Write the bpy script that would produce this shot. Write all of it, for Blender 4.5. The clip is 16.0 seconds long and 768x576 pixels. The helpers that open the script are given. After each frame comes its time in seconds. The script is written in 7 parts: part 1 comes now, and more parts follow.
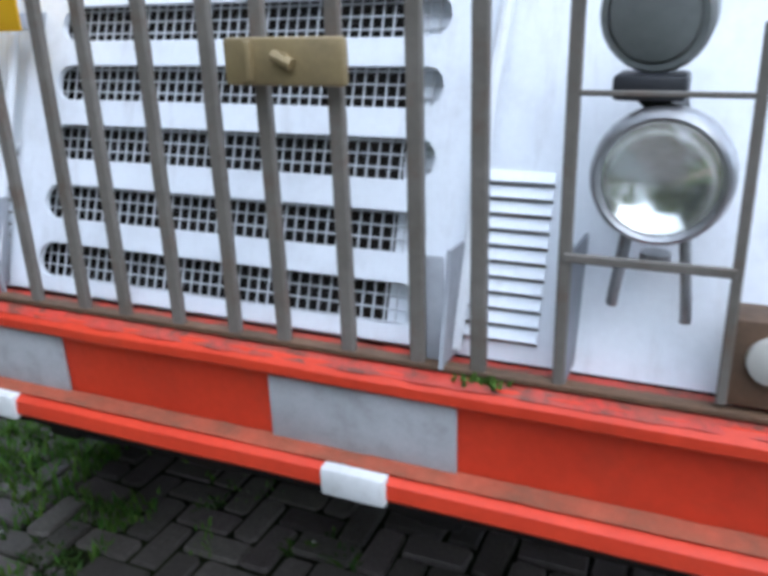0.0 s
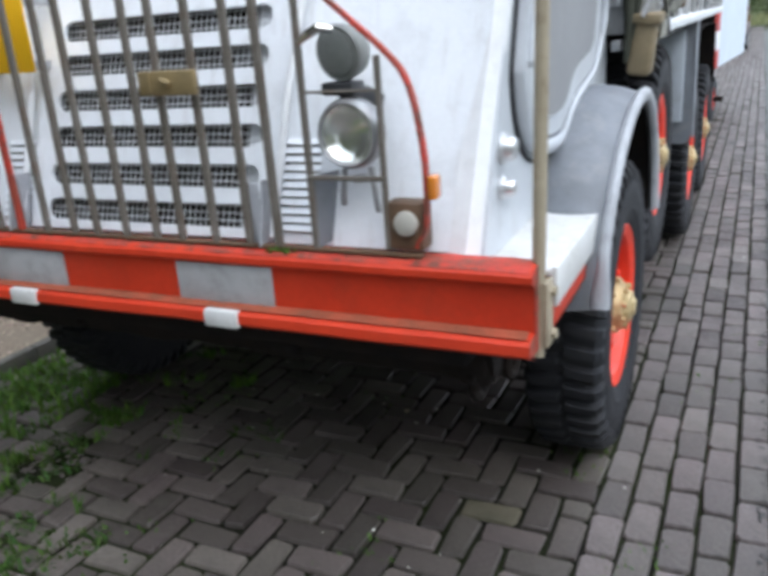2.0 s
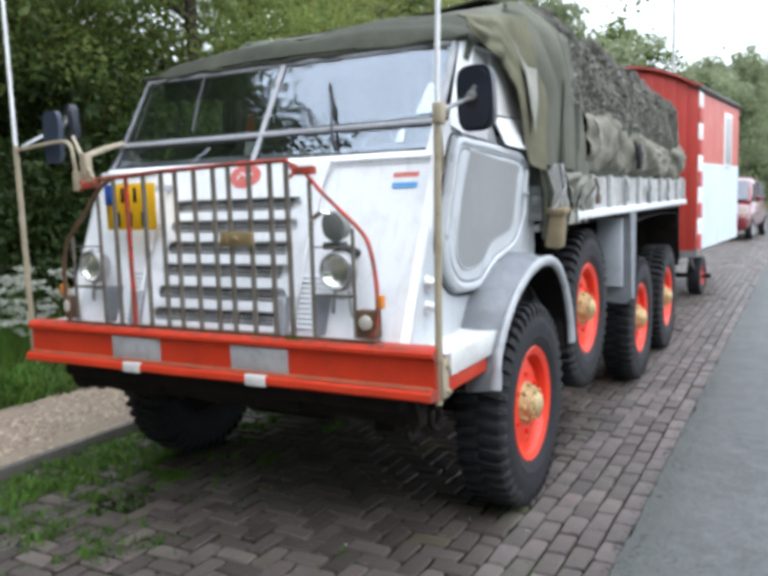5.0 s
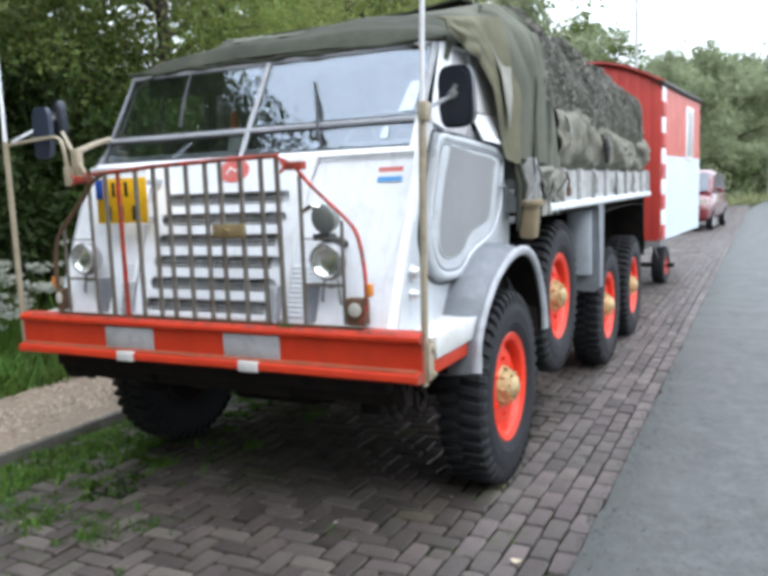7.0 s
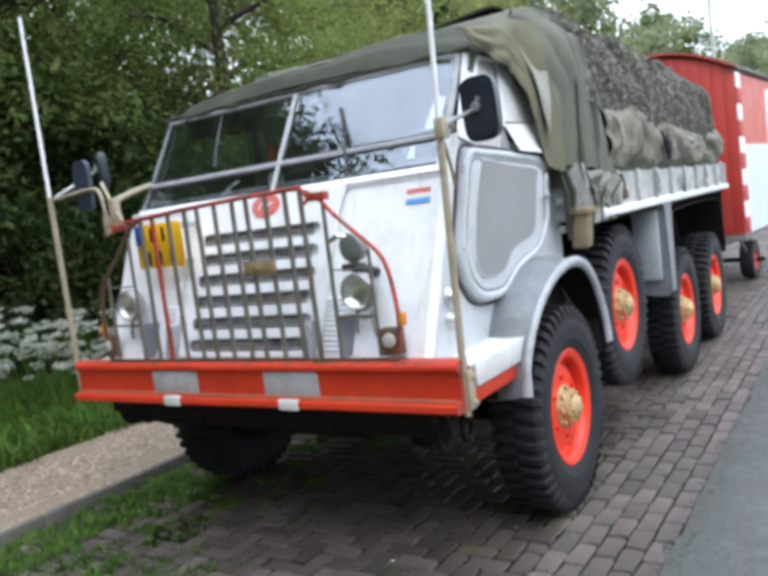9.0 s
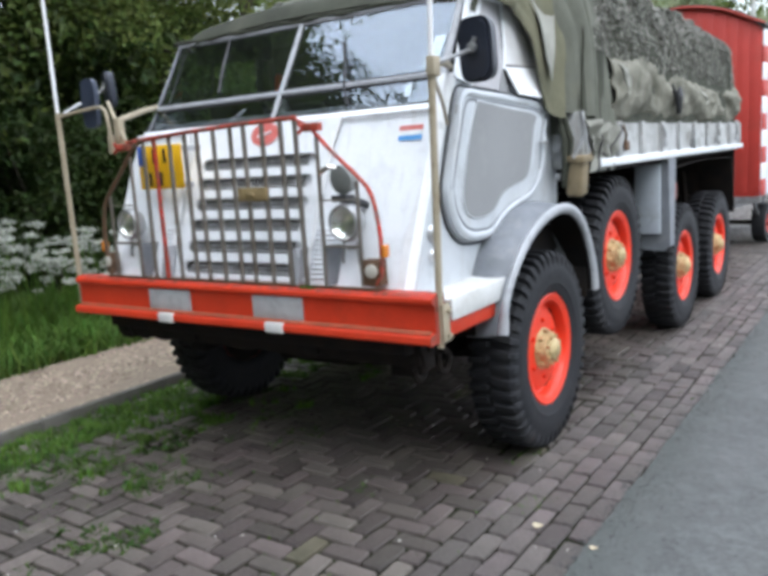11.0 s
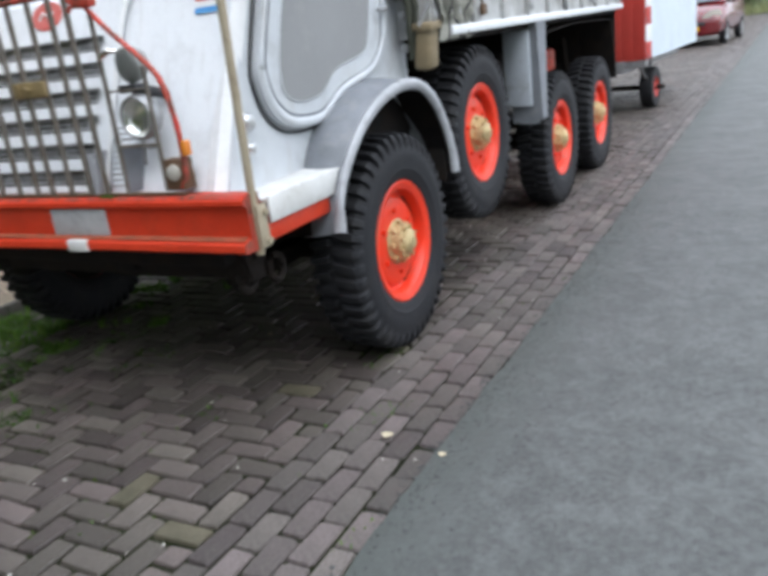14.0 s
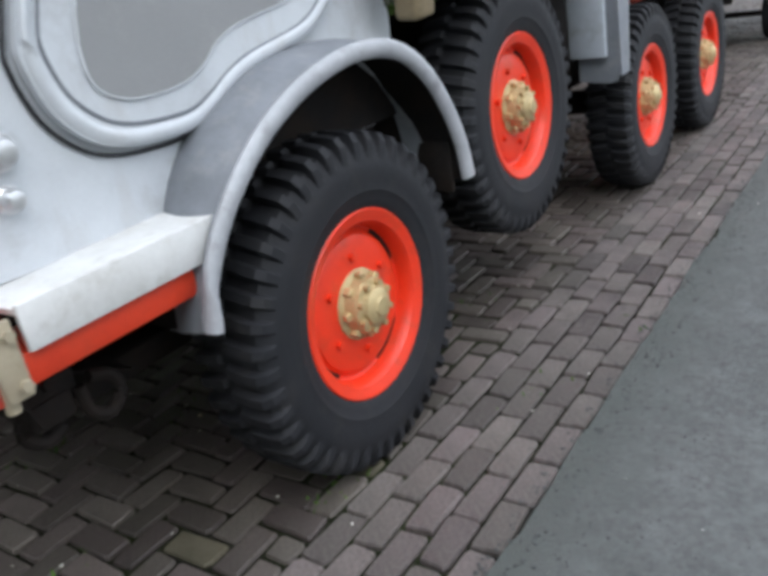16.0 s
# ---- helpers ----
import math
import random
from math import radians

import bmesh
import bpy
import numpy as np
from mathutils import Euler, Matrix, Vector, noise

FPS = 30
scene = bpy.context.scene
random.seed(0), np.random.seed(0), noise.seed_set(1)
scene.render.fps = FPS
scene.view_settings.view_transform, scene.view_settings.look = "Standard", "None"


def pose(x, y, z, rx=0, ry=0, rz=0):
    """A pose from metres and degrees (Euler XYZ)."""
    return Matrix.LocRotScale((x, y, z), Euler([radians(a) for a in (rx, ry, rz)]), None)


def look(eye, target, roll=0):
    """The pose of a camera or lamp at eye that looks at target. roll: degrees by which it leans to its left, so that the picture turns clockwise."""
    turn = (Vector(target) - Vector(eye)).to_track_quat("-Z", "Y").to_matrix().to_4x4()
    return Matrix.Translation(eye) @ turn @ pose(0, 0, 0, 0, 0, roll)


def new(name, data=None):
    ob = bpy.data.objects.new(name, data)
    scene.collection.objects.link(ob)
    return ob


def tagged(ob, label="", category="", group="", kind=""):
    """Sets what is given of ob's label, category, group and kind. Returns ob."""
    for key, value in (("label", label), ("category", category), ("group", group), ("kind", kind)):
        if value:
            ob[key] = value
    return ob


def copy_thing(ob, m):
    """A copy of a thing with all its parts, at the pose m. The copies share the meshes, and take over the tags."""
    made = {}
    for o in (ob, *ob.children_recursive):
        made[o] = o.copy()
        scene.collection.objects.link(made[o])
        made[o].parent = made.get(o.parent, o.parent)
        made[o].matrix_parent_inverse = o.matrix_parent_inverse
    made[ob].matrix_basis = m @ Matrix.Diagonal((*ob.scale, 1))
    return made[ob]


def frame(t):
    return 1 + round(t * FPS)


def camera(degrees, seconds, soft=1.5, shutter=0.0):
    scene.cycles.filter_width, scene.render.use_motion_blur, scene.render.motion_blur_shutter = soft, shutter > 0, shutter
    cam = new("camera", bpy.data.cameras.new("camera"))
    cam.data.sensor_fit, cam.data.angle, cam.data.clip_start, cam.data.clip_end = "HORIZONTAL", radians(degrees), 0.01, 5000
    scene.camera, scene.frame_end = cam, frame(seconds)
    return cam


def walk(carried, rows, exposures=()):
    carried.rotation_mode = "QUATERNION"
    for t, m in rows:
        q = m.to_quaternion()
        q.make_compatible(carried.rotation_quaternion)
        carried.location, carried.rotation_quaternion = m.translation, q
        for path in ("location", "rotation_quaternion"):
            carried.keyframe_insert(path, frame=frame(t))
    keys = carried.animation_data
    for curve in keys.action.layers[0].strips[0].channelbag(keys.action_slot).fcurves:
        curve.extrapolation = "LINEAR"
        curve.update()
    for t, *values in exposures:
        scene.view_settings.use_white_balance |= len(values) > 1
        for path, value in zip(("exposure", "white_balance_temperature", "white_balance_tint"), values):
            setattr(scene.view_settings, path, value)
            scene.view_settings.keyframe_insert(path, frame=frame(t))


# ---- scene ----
SOFT, SHUTTER = 4.3, 0.3
SKY, SUN = 0.52, 1.05
CLOUD = (3.3, 3.62, 4.1)
EXPOSURES = [(0.0, 0.12, 5700, 10), (1.0, 0.02, 5950, 10), (2.0, -0.10, 6300, 10), (3.0, -0.05, 6500, 10), (3.5, 0.02, 6500, 10), (6.5, 0.10, 6400, 10), (7.5, 0.14, 6400, 10),
             (9.0, 0.05, 6400, 10), (10.2, 0.06, 6400, 10), (12.5, -0.05, 6400, 10), (14.0, -0.10, 6500, 10), (15.0, -0.17, 6500, 10), (16.0, -0.26, 6500, 10)]

cam = camera(52.9, 16.0, soft=SOFT, shutter=SHUTTER)
PATH = [
    (0, (0.791, -0.926, 1.534), (0.029, 0.784, 0.832), -1.9),
    (0.5, (0.982, -1.04, 1.518), (0.198, 0.663, 0.823), -1.6),
    (1, (1.218, -1.142, 1.498), (0.319, 0.529, 0.864), -3.3),
    (1.5, (1.343, -1.454, 1.538), (0.528, 0.229, 0.829), 0.3),
    (2, (1.597, -1.604, 1.564), (0.763, 0.095, 0.918), -4.2),
    (2.5, (1.885, -1.707, 1.556), (1.172, -0.002, 0.791), -4.7),
    (3, (2.034, -1.928, 1.535), (1.414, -0.14, 0.888), -1.8),
    (3.5, (2.153, -2.199, 1.622), (1.399, -0.386, 1.239), -1.0),
    (4, (2.348, -2.373, 1.603), (1.349, -0.656, 1.368), -1.8),
    (6.3, (2.449, -2.871, 1.635), (1.561, -1.095, 1.397), -1.9),
    (6.5, (2.444, -2.867, 1.63), (1.541, -1.099, 1.388), -2.1),
    (7, (2.437, -2.864, 1.623), (1.558, -1.084, 1.371), -2.0),
    (7.5, (2.444, -2.87, 1.631), (1.571, -1.087, 1.385), -2.5),
    (8, (2.46, -2.864, 1.626), (1.623, -1.066, 1.368), -3.1),
    (8.5, (2.5, -2.775, 1.633), (1.538, -1.042, 1.363), -6.2),
    (9, (2.576, -2.625, 1.632), (1.499, -0.95, 1.443), -7.1),
    (9.5, (2.612, -2.579, 1.635), (1.512, -0.915, 1.503), -5.8),
    (10, (2.66, -2.655, 1.625), (1.652, -0.941, 1.415), -3.9),
    (10.2, (2.672, -2.698, 1.61), (1.612, -1.024, 1.336), -3.5),
    (12.3, (2.87, -2.558, 1.578), (1.708, -0.969, 1.223), -3.3),
    (12.5, (2.852, -2.575, 1.568), (1.649, -1.014, 1.225), -3.2),
    (13, (2.885, -2.561, 1.584), (1.765, -0.968, 1.131), -5.4),
    (13.5, (2.947, -2.347, 1.548), (1.915, -0.74, 0.953), -6.4),
    (14, (2.886, -2.138, 1.515), (1.962, -0.478, 0.889), -7.1),
    (14.5, (2.735, -1.787, 1.533), (2.037, -0.009, 0.942), -5.9),
    (15, (2.786, -1.362, 1.51), (1.774, 0.268, 0.945), -10.7),
    (15.5, (2.66, -0.96, 1.502), (1.542, 0.557, 0.831), -6.0),
    (16, (2.572, -0.568, 1.46), (1.45, 0.909, 0.711), -9.9),
]
walk(cam, [(t, look(eye, target, roll)) for t, eye, target, roll in PATH], EXPOSURES)

# ---- world and light ----
world = bpy.data.worlds.new("sky")
scene.world = world
world.use_nodes = True
wn = world.node_tree
wn.nodes.clear()
sky = wn.nodes.new("ShaderNodeTexSky")
sky.sky_type = "NISHITA"
sky.sun_disc = False
sky.sun_elevation = radians(50)
sky.sun_rotation = radians(124)
sky.air_density, sky.dust_density, sky.ozone_density = 1.0, 2.0, 1.0
soft_sky = wn.nodes.new("ShaderNodeHueSaturation")
soft_sky.inputs["Saturation"].default_value = 0.38
bg = wn.nodes.new("ShaderNodeBackground")
bg.inputs["Strength"].default_value = SKY
wo = wn.nodes.new("ShaderNodeOutputWorld")
wn.links.new(sky.outputs[0], soft_sky.inputs["Color"])
cloud = wn.nodes.new("ShaderNodeMix")
cloud.data_type = "RGBA"
cloud.inputs[0].default_value = 0.82
cloud.inputs[7].default_value = (CLOUD[0], CLOUD[1], CLOUD[2], 1.0)
wn.links.new(soft_sky.outputs[0], cloud.inputs[6])
# an overcast sky grows brighter towards the zenith
way = wn.nodes.new("ShaderNodeTexCoord")
split = wn.nodes.new("ShaderNodeSeparateXYZ")
wn.links.new(way.outputs["Generated"], split.inputs[0])
rise = wn.nodes.new("ShaderNodeMapRange")
rise.inputs["From Min"].default_value, rise.inputs["From Max"].default_value = 0.0, 1.0
rise.inputs["To Min"].default_value, rise.inputs["To Max"].default_value = 0.80, 1.70
wn.links.new(split.outputs["Z"], rise.inputs["Value"])
dome = wn.nodes.new("ShaderNodeVectorMath")
dome.operation = "SCALE"
wn.links.new(cloud.outputs[2], dome.inputs[0])
wn.links.new(rise.outputs[0], dome.inputs["Scale"])
wn.links.new(dome.outputs[0], bg.inputs["Color"])
wn.links.new(bg.outputs[0], wo.inputs["Surface"])

sun_data = bpy.data.lights.new("sun", "SUN")
sun_data.energy, sun_data.angle, sun_data.color = SUN, radians(60), (1.0, 0.98, 0.96)
sun = new("sun", sun_data)
sun.matrix_basis = look((9, -6, 13), (0, 0, 0))


# ---- materials ----
def material(name, base, rough=0.6, metal=0.0, second=None, scale=4.0, amount=0.5, grain=40.0, grain_amount=0.12,
             bump=0.15, bump_scale=60.0, vary=0.0, island=False, spec=0.5, dirt=None, dirt_amount=0.0, dirt_scale=3.0, coat=0.0, trans=0.0, dirt_from=0.52, dirt_to=0.70, streak=0.0, edge=None):
    """Two-scale colour, roughness and relief on a principled surface."""
    m = bpy.data.materials.new(name)
    m.use_nodes = True
    nt = m.node_tree
    nt.nodes.clear()
    out = nt.nodes.new("ShaderNodeOutputMaterial")
    p = nt.nodes.new("ShaderNodeBsdfPrincipled")
    nt.links.new(p.outputs[0], out.inputs[0])
    p.inputs["Roughness"].default_value = rough
    p.inputs["Metallic"].default_value = metal
    p.inputs["Specular IOR Level"].default_value = spec
    p.inputs["Coat Weight"].default_value = coat
    geo = nt.nodes.new("ShaderNodeTexCoord")

    def noise_tex(s, detail=5.0, rough_n=0.6):
        n = nt.nodes.new("ShaderNodeTexNoise")
        n.inputs["Scale"].default_value = s
        n.inputs["Detail"].default_value = detail
        n.inputs["Roughness"].default_value = rough_n
        nt.links.new(geo.outputs["Object"], n.inputs["Vector"])
        return n

    def ramp(src, lo, hi):
        r = nt.nodes.new("ShaderNodeMapRange")
        r.inputs["From Min"].default_value, r.inputs["From Max"].default_value = lo, hi
        nt.links.new(src, r.inputs["Value"])
        return r.outputs["Result"]

    def mix(fac, a, b, mode="MIX"):
        x = nt.nodes.new("ShaderNodeMix")
        x.data_type, x.blend_type = "RGBA", mode
        for sock, v in ((x.inputs[0], fac), (x.inputs[6], a), (x.inputs[7], b)):
            if isinstance(v, (int, float)):
                sock.default_value = v
            elif isinstance(v, tuple):
                sock.default_value = (*v[:3], 1)
            else:
                nt.links.new(v, sock)
        return x.outputs[2]

    def times(src, k):
        q = nt.nodes.new("ShaderNodeMath")
        q.operation = "MULTIPLY"
        nt.links.new(src, q.inputs[0])
        q.inputs[1].default_value = k
        return q.outputs[0]

    col = base
    large = noise_tex(scale)
    if second:
        col = mix(times(ramp(large.outputs[0], 0.38, 0.66), amount), col, second)
    if vary:
        info = nt.nodes.new("ShaderNodeNewGeometry") if island else nt.nodes.new("ShaderNodeObjectInfo")
        rnd = info.outputs["Random Per Island"] if island else info.outputs["Random"]
        hs = nt.nodes.new("ShaderNodeHueSaturation")
        if isinstance(col, tuple):
            hs.inputs["Color"].default_value = (*col, 1)
        else:
            nt.links.new(col, hs.inputs["Color"])
        v = nt.nodes.new("ShaderNodeMapRange")
        v.inputs["To Min"].default_value, v.inputs["To Max"].default_value = 1 - vary, 1 + vary
        nt.links.new(rnd, v.inputs["Value"])
        nt.links.new(v.outputs[0], hs.inputs["Value"])
        hv = nt.nodes.new("ShaderNodeMath")
        hv.operation = "MULTIPLY"
        hv.inputs[1].default_value = 7.31
        nt.links.new(rnd, hv.inputs[0])
        fr = nt.nodes.new("ShaderNodeMath")
        fr.operation = "FRACT"
        nt.links.new(hv.outputs[0], fr.inputs[0])
        hm = nt.nodes.new("ShaderNodeMapRange")
        hm.inputs["To Min"].default_value, hm.inputs["To Max"].default_value = 0.5 - vary * 0.06, 0.5 + vary * 0.06
        nt.links.new(fr.outputs[0], hm.inputs["Value"])
        nt.links.new(hm.outputs[0], hs.inputs["Hue"])
        col = hs.outputs[0]
    fine = noise_tex(grain, 4.0)
    if grain_amount:
        lum = nt.nodes.new("ShaderNodeMapRange")
        lum.inputs["To Min"].default_value, lum.inputs["To Max"].default_value = 1 - grain_amount * 2, 1 + grain_amount * 2
        nt.links.new(fine.outputs[0], lum.inputs["Value"])
        comb = nt.nodes.new("ShaderNodeCombineColor")
        for k in range(3):
            nt.links.new(lum.outputs[0], comb.inputs[k])
        col = mix(1.0, col, comb.outputs[0], "MULTIPLY")
    if dirt:
        d = noise_tex(dirt_scale, 8.0, 0.7)
        col = mix(times(ramp(d.outputs[0], dirt_from, dirt_to), dirt_amount), col, dirt)
    if edge:
        # grime along one side of the surface, fading out unevenly
        sep = nt.nodes.new("ShaderNodeSeparateXYZ")
        nt.links.new(geo.outputs["Object"], sep.inputs[0])
        ad = nt.nodes.new("ShaderNodeMath")
        ad.operation = "MULTIPLY_ADD"
        nt.links.new(noise_tex(7.0, 6.0, 0.7).outputs[0], ad.inputs[0])
        ad.inputs[1].default_value = edge[3]
        nt.links.new(sep.outputs["X"], ad.inputs[2])
        col = mix(ramp(ad.outputs[0], edge[0] + edge[3] / 2, edge[1] + edge[3] / 2), edge[2], col)
    if streak:
        sm = nt.nodes.new("ShaderNodeMapping")
        sm.inputs["Scale"].default_value = (1.0, 0.4, 0.10)
        nt.links.new(geo.outputs["Object"], sm.inputs["Vector"])
        st = noise_tex(26.0, 6.0, 0.65)
        nt.links.new(sm.outputs[0], st.inputs["Vector"])
        col = mix(times(ramp(st.outputs[0], 0.54, 0.72), streak), col, (0.30, 0.25, 0.20))
    if isinstance(col, tuple):
        p.inputs["Base Color"].default_value = (*col, 1)
    else:
        nt.links.new(col, p.inputs["Base Color"])
    rr = nt.nodes.new("ShaderNodeMapRange")
    rr.inputs["To Min"].default_value, rr.inputs["To Max"].default_value = max(rough - 0.12, 0.02), min(rough + 0.12, 1.0)
    nt.links.new(large.outputs[0], rr.inputs["Value"])
    nt.links.new(rr.outputs[0], p.inputs["Roughness"])
    if bump:
        b = nt.nodes.new("ShaderNodeBump")
        b.inputs["Strength"].default_value = bump
        b.inputs["Distance"].default_value = 0.01
        nt.links.new(noise_tex(bump_scale, 6.0).outputs[0], b.inputs["Height"])
        nt.links.new(b.outputs[0], p.inputs["Normal"])
    if trans:
        t = nt.nodes.new("ShaderNodeBsdfTranslucent")
        if isinstance(col, tuple):
            t.inputs[0].default_value = (*col, 1)
        else:
            nt.links.new(col, t.inputs[0])
        ms = nt.nodes.new("ShaderNodeMixShader")
        ms.inputs[0].default_value = trans
        nt.links.new(p.outputs[0], ms.inputs[1])
        nt.links.new(t.outputs[0], ms.inputs[2])
        nt.links.new(ms.outputs[0], out.inputs[0])
    return m


def glass_material(name, tint=(0.85, 0.9, 0.9), gloss=0.10, rough=0.02, dust=0.03, mirror=(1.0, 1.0, 1.0)):
    """Thin pane: clear body with a Fresnel-driven reflection."""
    m = bpy.data.materials.new(name)
    m.use_nodes = True
    nt = m.node_tree
    nt.nodes.clear()
    out = nt.nodes.new("ShaderNodeOutputMaterial")
    tr = nt.nodes.new("ShaderNodeBsdfTransparent")
    tr.inputs[0].default_value = (*tint, 1)
    gl = nt.nodes.new("ShaderNodeBsdfGlossy")
    gl.inputs["Color"].default_value = (*mirror, 1)
    gl.inputs["Roughness"].default_value = rough
    lw = nt.nodes.new("ShaderNodeLayerWeight")
    lw.inputs[0].default_value = 0.5
    up = nt.nodes.new("ShaderNodeMath")
    up.operation = "POWER"
    up.inputs[1].default_value = 4.0
    nt.links.new(lw.outputs["Facing"], up.inputs[0])
    fr = nt.nodes.new("ShaderNodeMapRange")
    fr.inputs["To Min"].default_value, fr.inputs["To Max"].default_value = gloss, 0.9
    nt.links.new(up.outputs[0], fr.inputs["Value"])
    ms = nt.nodes.new("ShaderNodeMixShader")
    nt.links.new(fr.outputs[0], ms.inputs[0])
    # a thin film of dust
    film = nt.nodes.new("ShaderNodeBsdfDiffuse")
    film.inputs[0].default_value = (0.55, 0.56, 0.56, 1)
    co = nt.nodes.new("ShaderNodeTexCoord")
    ns = nt.nodes.new("ShaderNodeTexNoise")
    ns.inputs["Scale"].default_value, ns.inputs["Detail"].default_value = 5.0, 6.0
    nt.links.new(co.outputs["Object"], ns.inputs["Vector"])
    dm = nt.nodes.new("ShaderNodeMapRange")
    dm.inputs["From Min"].default_value, dm.inputs["From Max"].default_value = 0.3, 0.75
    dm.inputs["To Min"].default_value, dm.inputs["To Max"].default_value = dust * 0.5, dust * 1.5
    nt.links.new(ns.outputs[0], dm.inputs["Value"])
    dirty = nt.nodes.new("ShaderNodeMixShader")
    nt.links.new(dm.outputs[0], dirty.inputs[0])
    nt.links.new(tr.outputs[0], dirty.inputs[1])
    nt.links.new(film.outputs[0], dirty.inputs[2])
    nt.links.new(dirty.outputs[0], ms.inputs[1])
    nt.links.new(gl.outputs[0], ms.inputs[2])
    nt.links.new(ms.outputs[0], out.inputs[0])
    return m


M = {}
M["white"] = material("white_paint", (0.80, 0.825, 0.85), 0.36, second=(0.70, 0.73, 0.77), scale=3, amount=0.6, grain=90, grain_amount=0.03,
                      bump=0.05, bump_scale=25, dirt=(0.36, 0.33, 0.29), dirt_amount=0.20, dirt_scale=6.0, streak=0.2)
M["silver"] = material("silver_paint", (0.575, 0.605, 0.635), 0.36, metal=0.10, second=(0.48, 0.51, 0.54), scale=5, amount=0.6, grain=120, grain_amount=0.03,
                       bump=0.06, bump_scale=30, dirt=(0.30, 0.29, 0.27), dirt_amount=0.35, dirt_scale=5, streak=0.22)
M["fender"] = material("fender_grey_paint", (0.20, 0.215, 0.24), 0.55, second=(0.13, 0.14, 0.155), scale=6, amount=0.7, grain=80, grain_amount=0.06, bump=0.08,
                       dirt=(0.36, 0.35, 0.33), dirt_amount=0.4, dirt_scale=7)
M["panel"] = material("grey_door_panel", (0.27, 0.275, 0.28), 0.75, second=(0.22, 0.225, 0.23), scale=3, amount=0.6, grain=300, grain_amount=0.08, bump=0.12, bump_scale=250,
                      dirt=(0.42, 0.42, 0.41), dirt_amount=0.3, dirt_scale=6)
M["red"] = material("red_bumper_paint", (0.62, 0.050, 0.018), 0.45, second=(0.49, 0.034, 0.013), scale=4, amount=0.7, grain=70, grain_amount=0.07, bump=0.07,
                    bump_scale=45, dirt=(0.30, 0.05, 0.025), dirt_amount=0.35, dirt_scale=6, spec=0.3)
M["red_worn"] = material("worn_red_paint", (0.50, 0.035, 0.018), 0.6, second=(0.26, 0.06, 0.035), scale=11, amount=0.9, grain=60, grain_amount=0.12, bump=0.3,
                         bump_scale=35, dirt=(0.115, 0.045, 0.028), dirt_amount=0.85, dirt_scale=16, dirt_from=0.47, dirt_to=0.58)
M["lip_brown"] = material("brown_dirty_lip", (0.38, 0.085, 0.045), 0.7, second=(0.20, 0.075, 0.042), scale=9, amount=0.9, grain=60, grain_amount=0.14, bump=0.25, dirt=(0.13, 0.08, 0.05), dirt_amount=0.6, dirt_scale=14, spec=0.2)
M["rim"] = material("orange_red_rim_paint", (0.80, 0.040, 0.010), 0.36, second=(0.68, 0.034, 0.010), scale=7, amount=0.6, grain=90, grain_amount=0.05, bump=0.05,
                    dirt=(0.20, 0.07, 0.03), dirt_amount=0.35, dirt_scale=10)
M["guard"] = material("olive_brown_paint", (0.128, 0.113, 0.094), 0.55, second=(0.180, 0.163, 0.140), scale=8, amount=0.7, grain=90, grain_amount=0.10, bump=0.12,
                      dirt=(0.12, 0.055, 0.025), dirt_amount=0.5, dirt_scale=14)
M["rust"] = material("rusty_brown_paint", (0.125, 0.068, 0.036), 0.7, second=(0.075, 0.048, 0.028), scale=14, amount=0.8, grain=120, grain_amount=0.15, bump=0.2)
M["tan"] = material("tan_paint", (0.37, 0.32, 0.23), 0.55, second=(0.31, 0.26, 0.18), scale=9, amount=0.7, grain=80, grain_amount=0.07, bump=0.08,
                    dirt=(0.16, 0.11, 0.06), dirt_amount=0.5, dirt_scale=16)
M["brass"] = material("gold_brown_hub_paint", (0.56, 0.44, 0.23), 0.36, metal=0.35, second=(0.40, 0.30, 0.15), scale=12, amount=0.7, grain=120, grain_amount=0.08, bump=0.12,
                      dirt=(0.09, 0.065, 0.04), dirt_amount=0.35, dirt_scale=18)
M["plate_brass"] = material("dull_brass_plate", (0.30, 0.225, 0.11), 0.5, metal=0.25, second=(0.20, 0.15, 0.075), scale=14, amount=0.8, grain=120, grain_amount=0.08, bump=0.12)
M["rubber"] = material("tyre_rubber", (0.013, 0.014, 0.017), 0.66, second=(0.021, 0.021, 0.024), scale=7, amount=0.7, grain=90, grain_amount=0.12, bump=0.15, bump_scale=70,
                       dirt=(0.045, 0.042, 0.038), dirt_amount=0.35, dirt_scale=9, spec=0.3)
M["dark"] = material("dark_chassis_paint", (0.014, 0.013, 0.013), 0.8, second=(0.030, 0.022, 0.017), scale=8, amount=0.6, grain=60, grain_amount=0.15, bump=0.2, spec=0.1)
M["black"] = material("black_rubber_trim", (0.018, 0.019, 0.022), 0.45, second=(0.03, 0.03, 0.034), scale=8, grain_amount=0.05, bump=0.04)
M["mesh"] = material("white_wire_mesh", (0.70, 0.72, 0.74), 0.5, second=(0.40, 0.40, 0.40), scale=12, amount=0.7, grain_amount=0.05, bump=0.0,
                     dirt=(0.20, 0.18, 0.15), dirt_amount=0.5, dirt_scale=9)
M["reflector"] = material("lamp_reflector", (0.92, 0.91, 0.88), 0.14, metal=1.0, second=(0.75, 0.74, 0.68), scale=20, amount=0.5, grain_amount=0.03, bump=0.05, bump_scale=120)
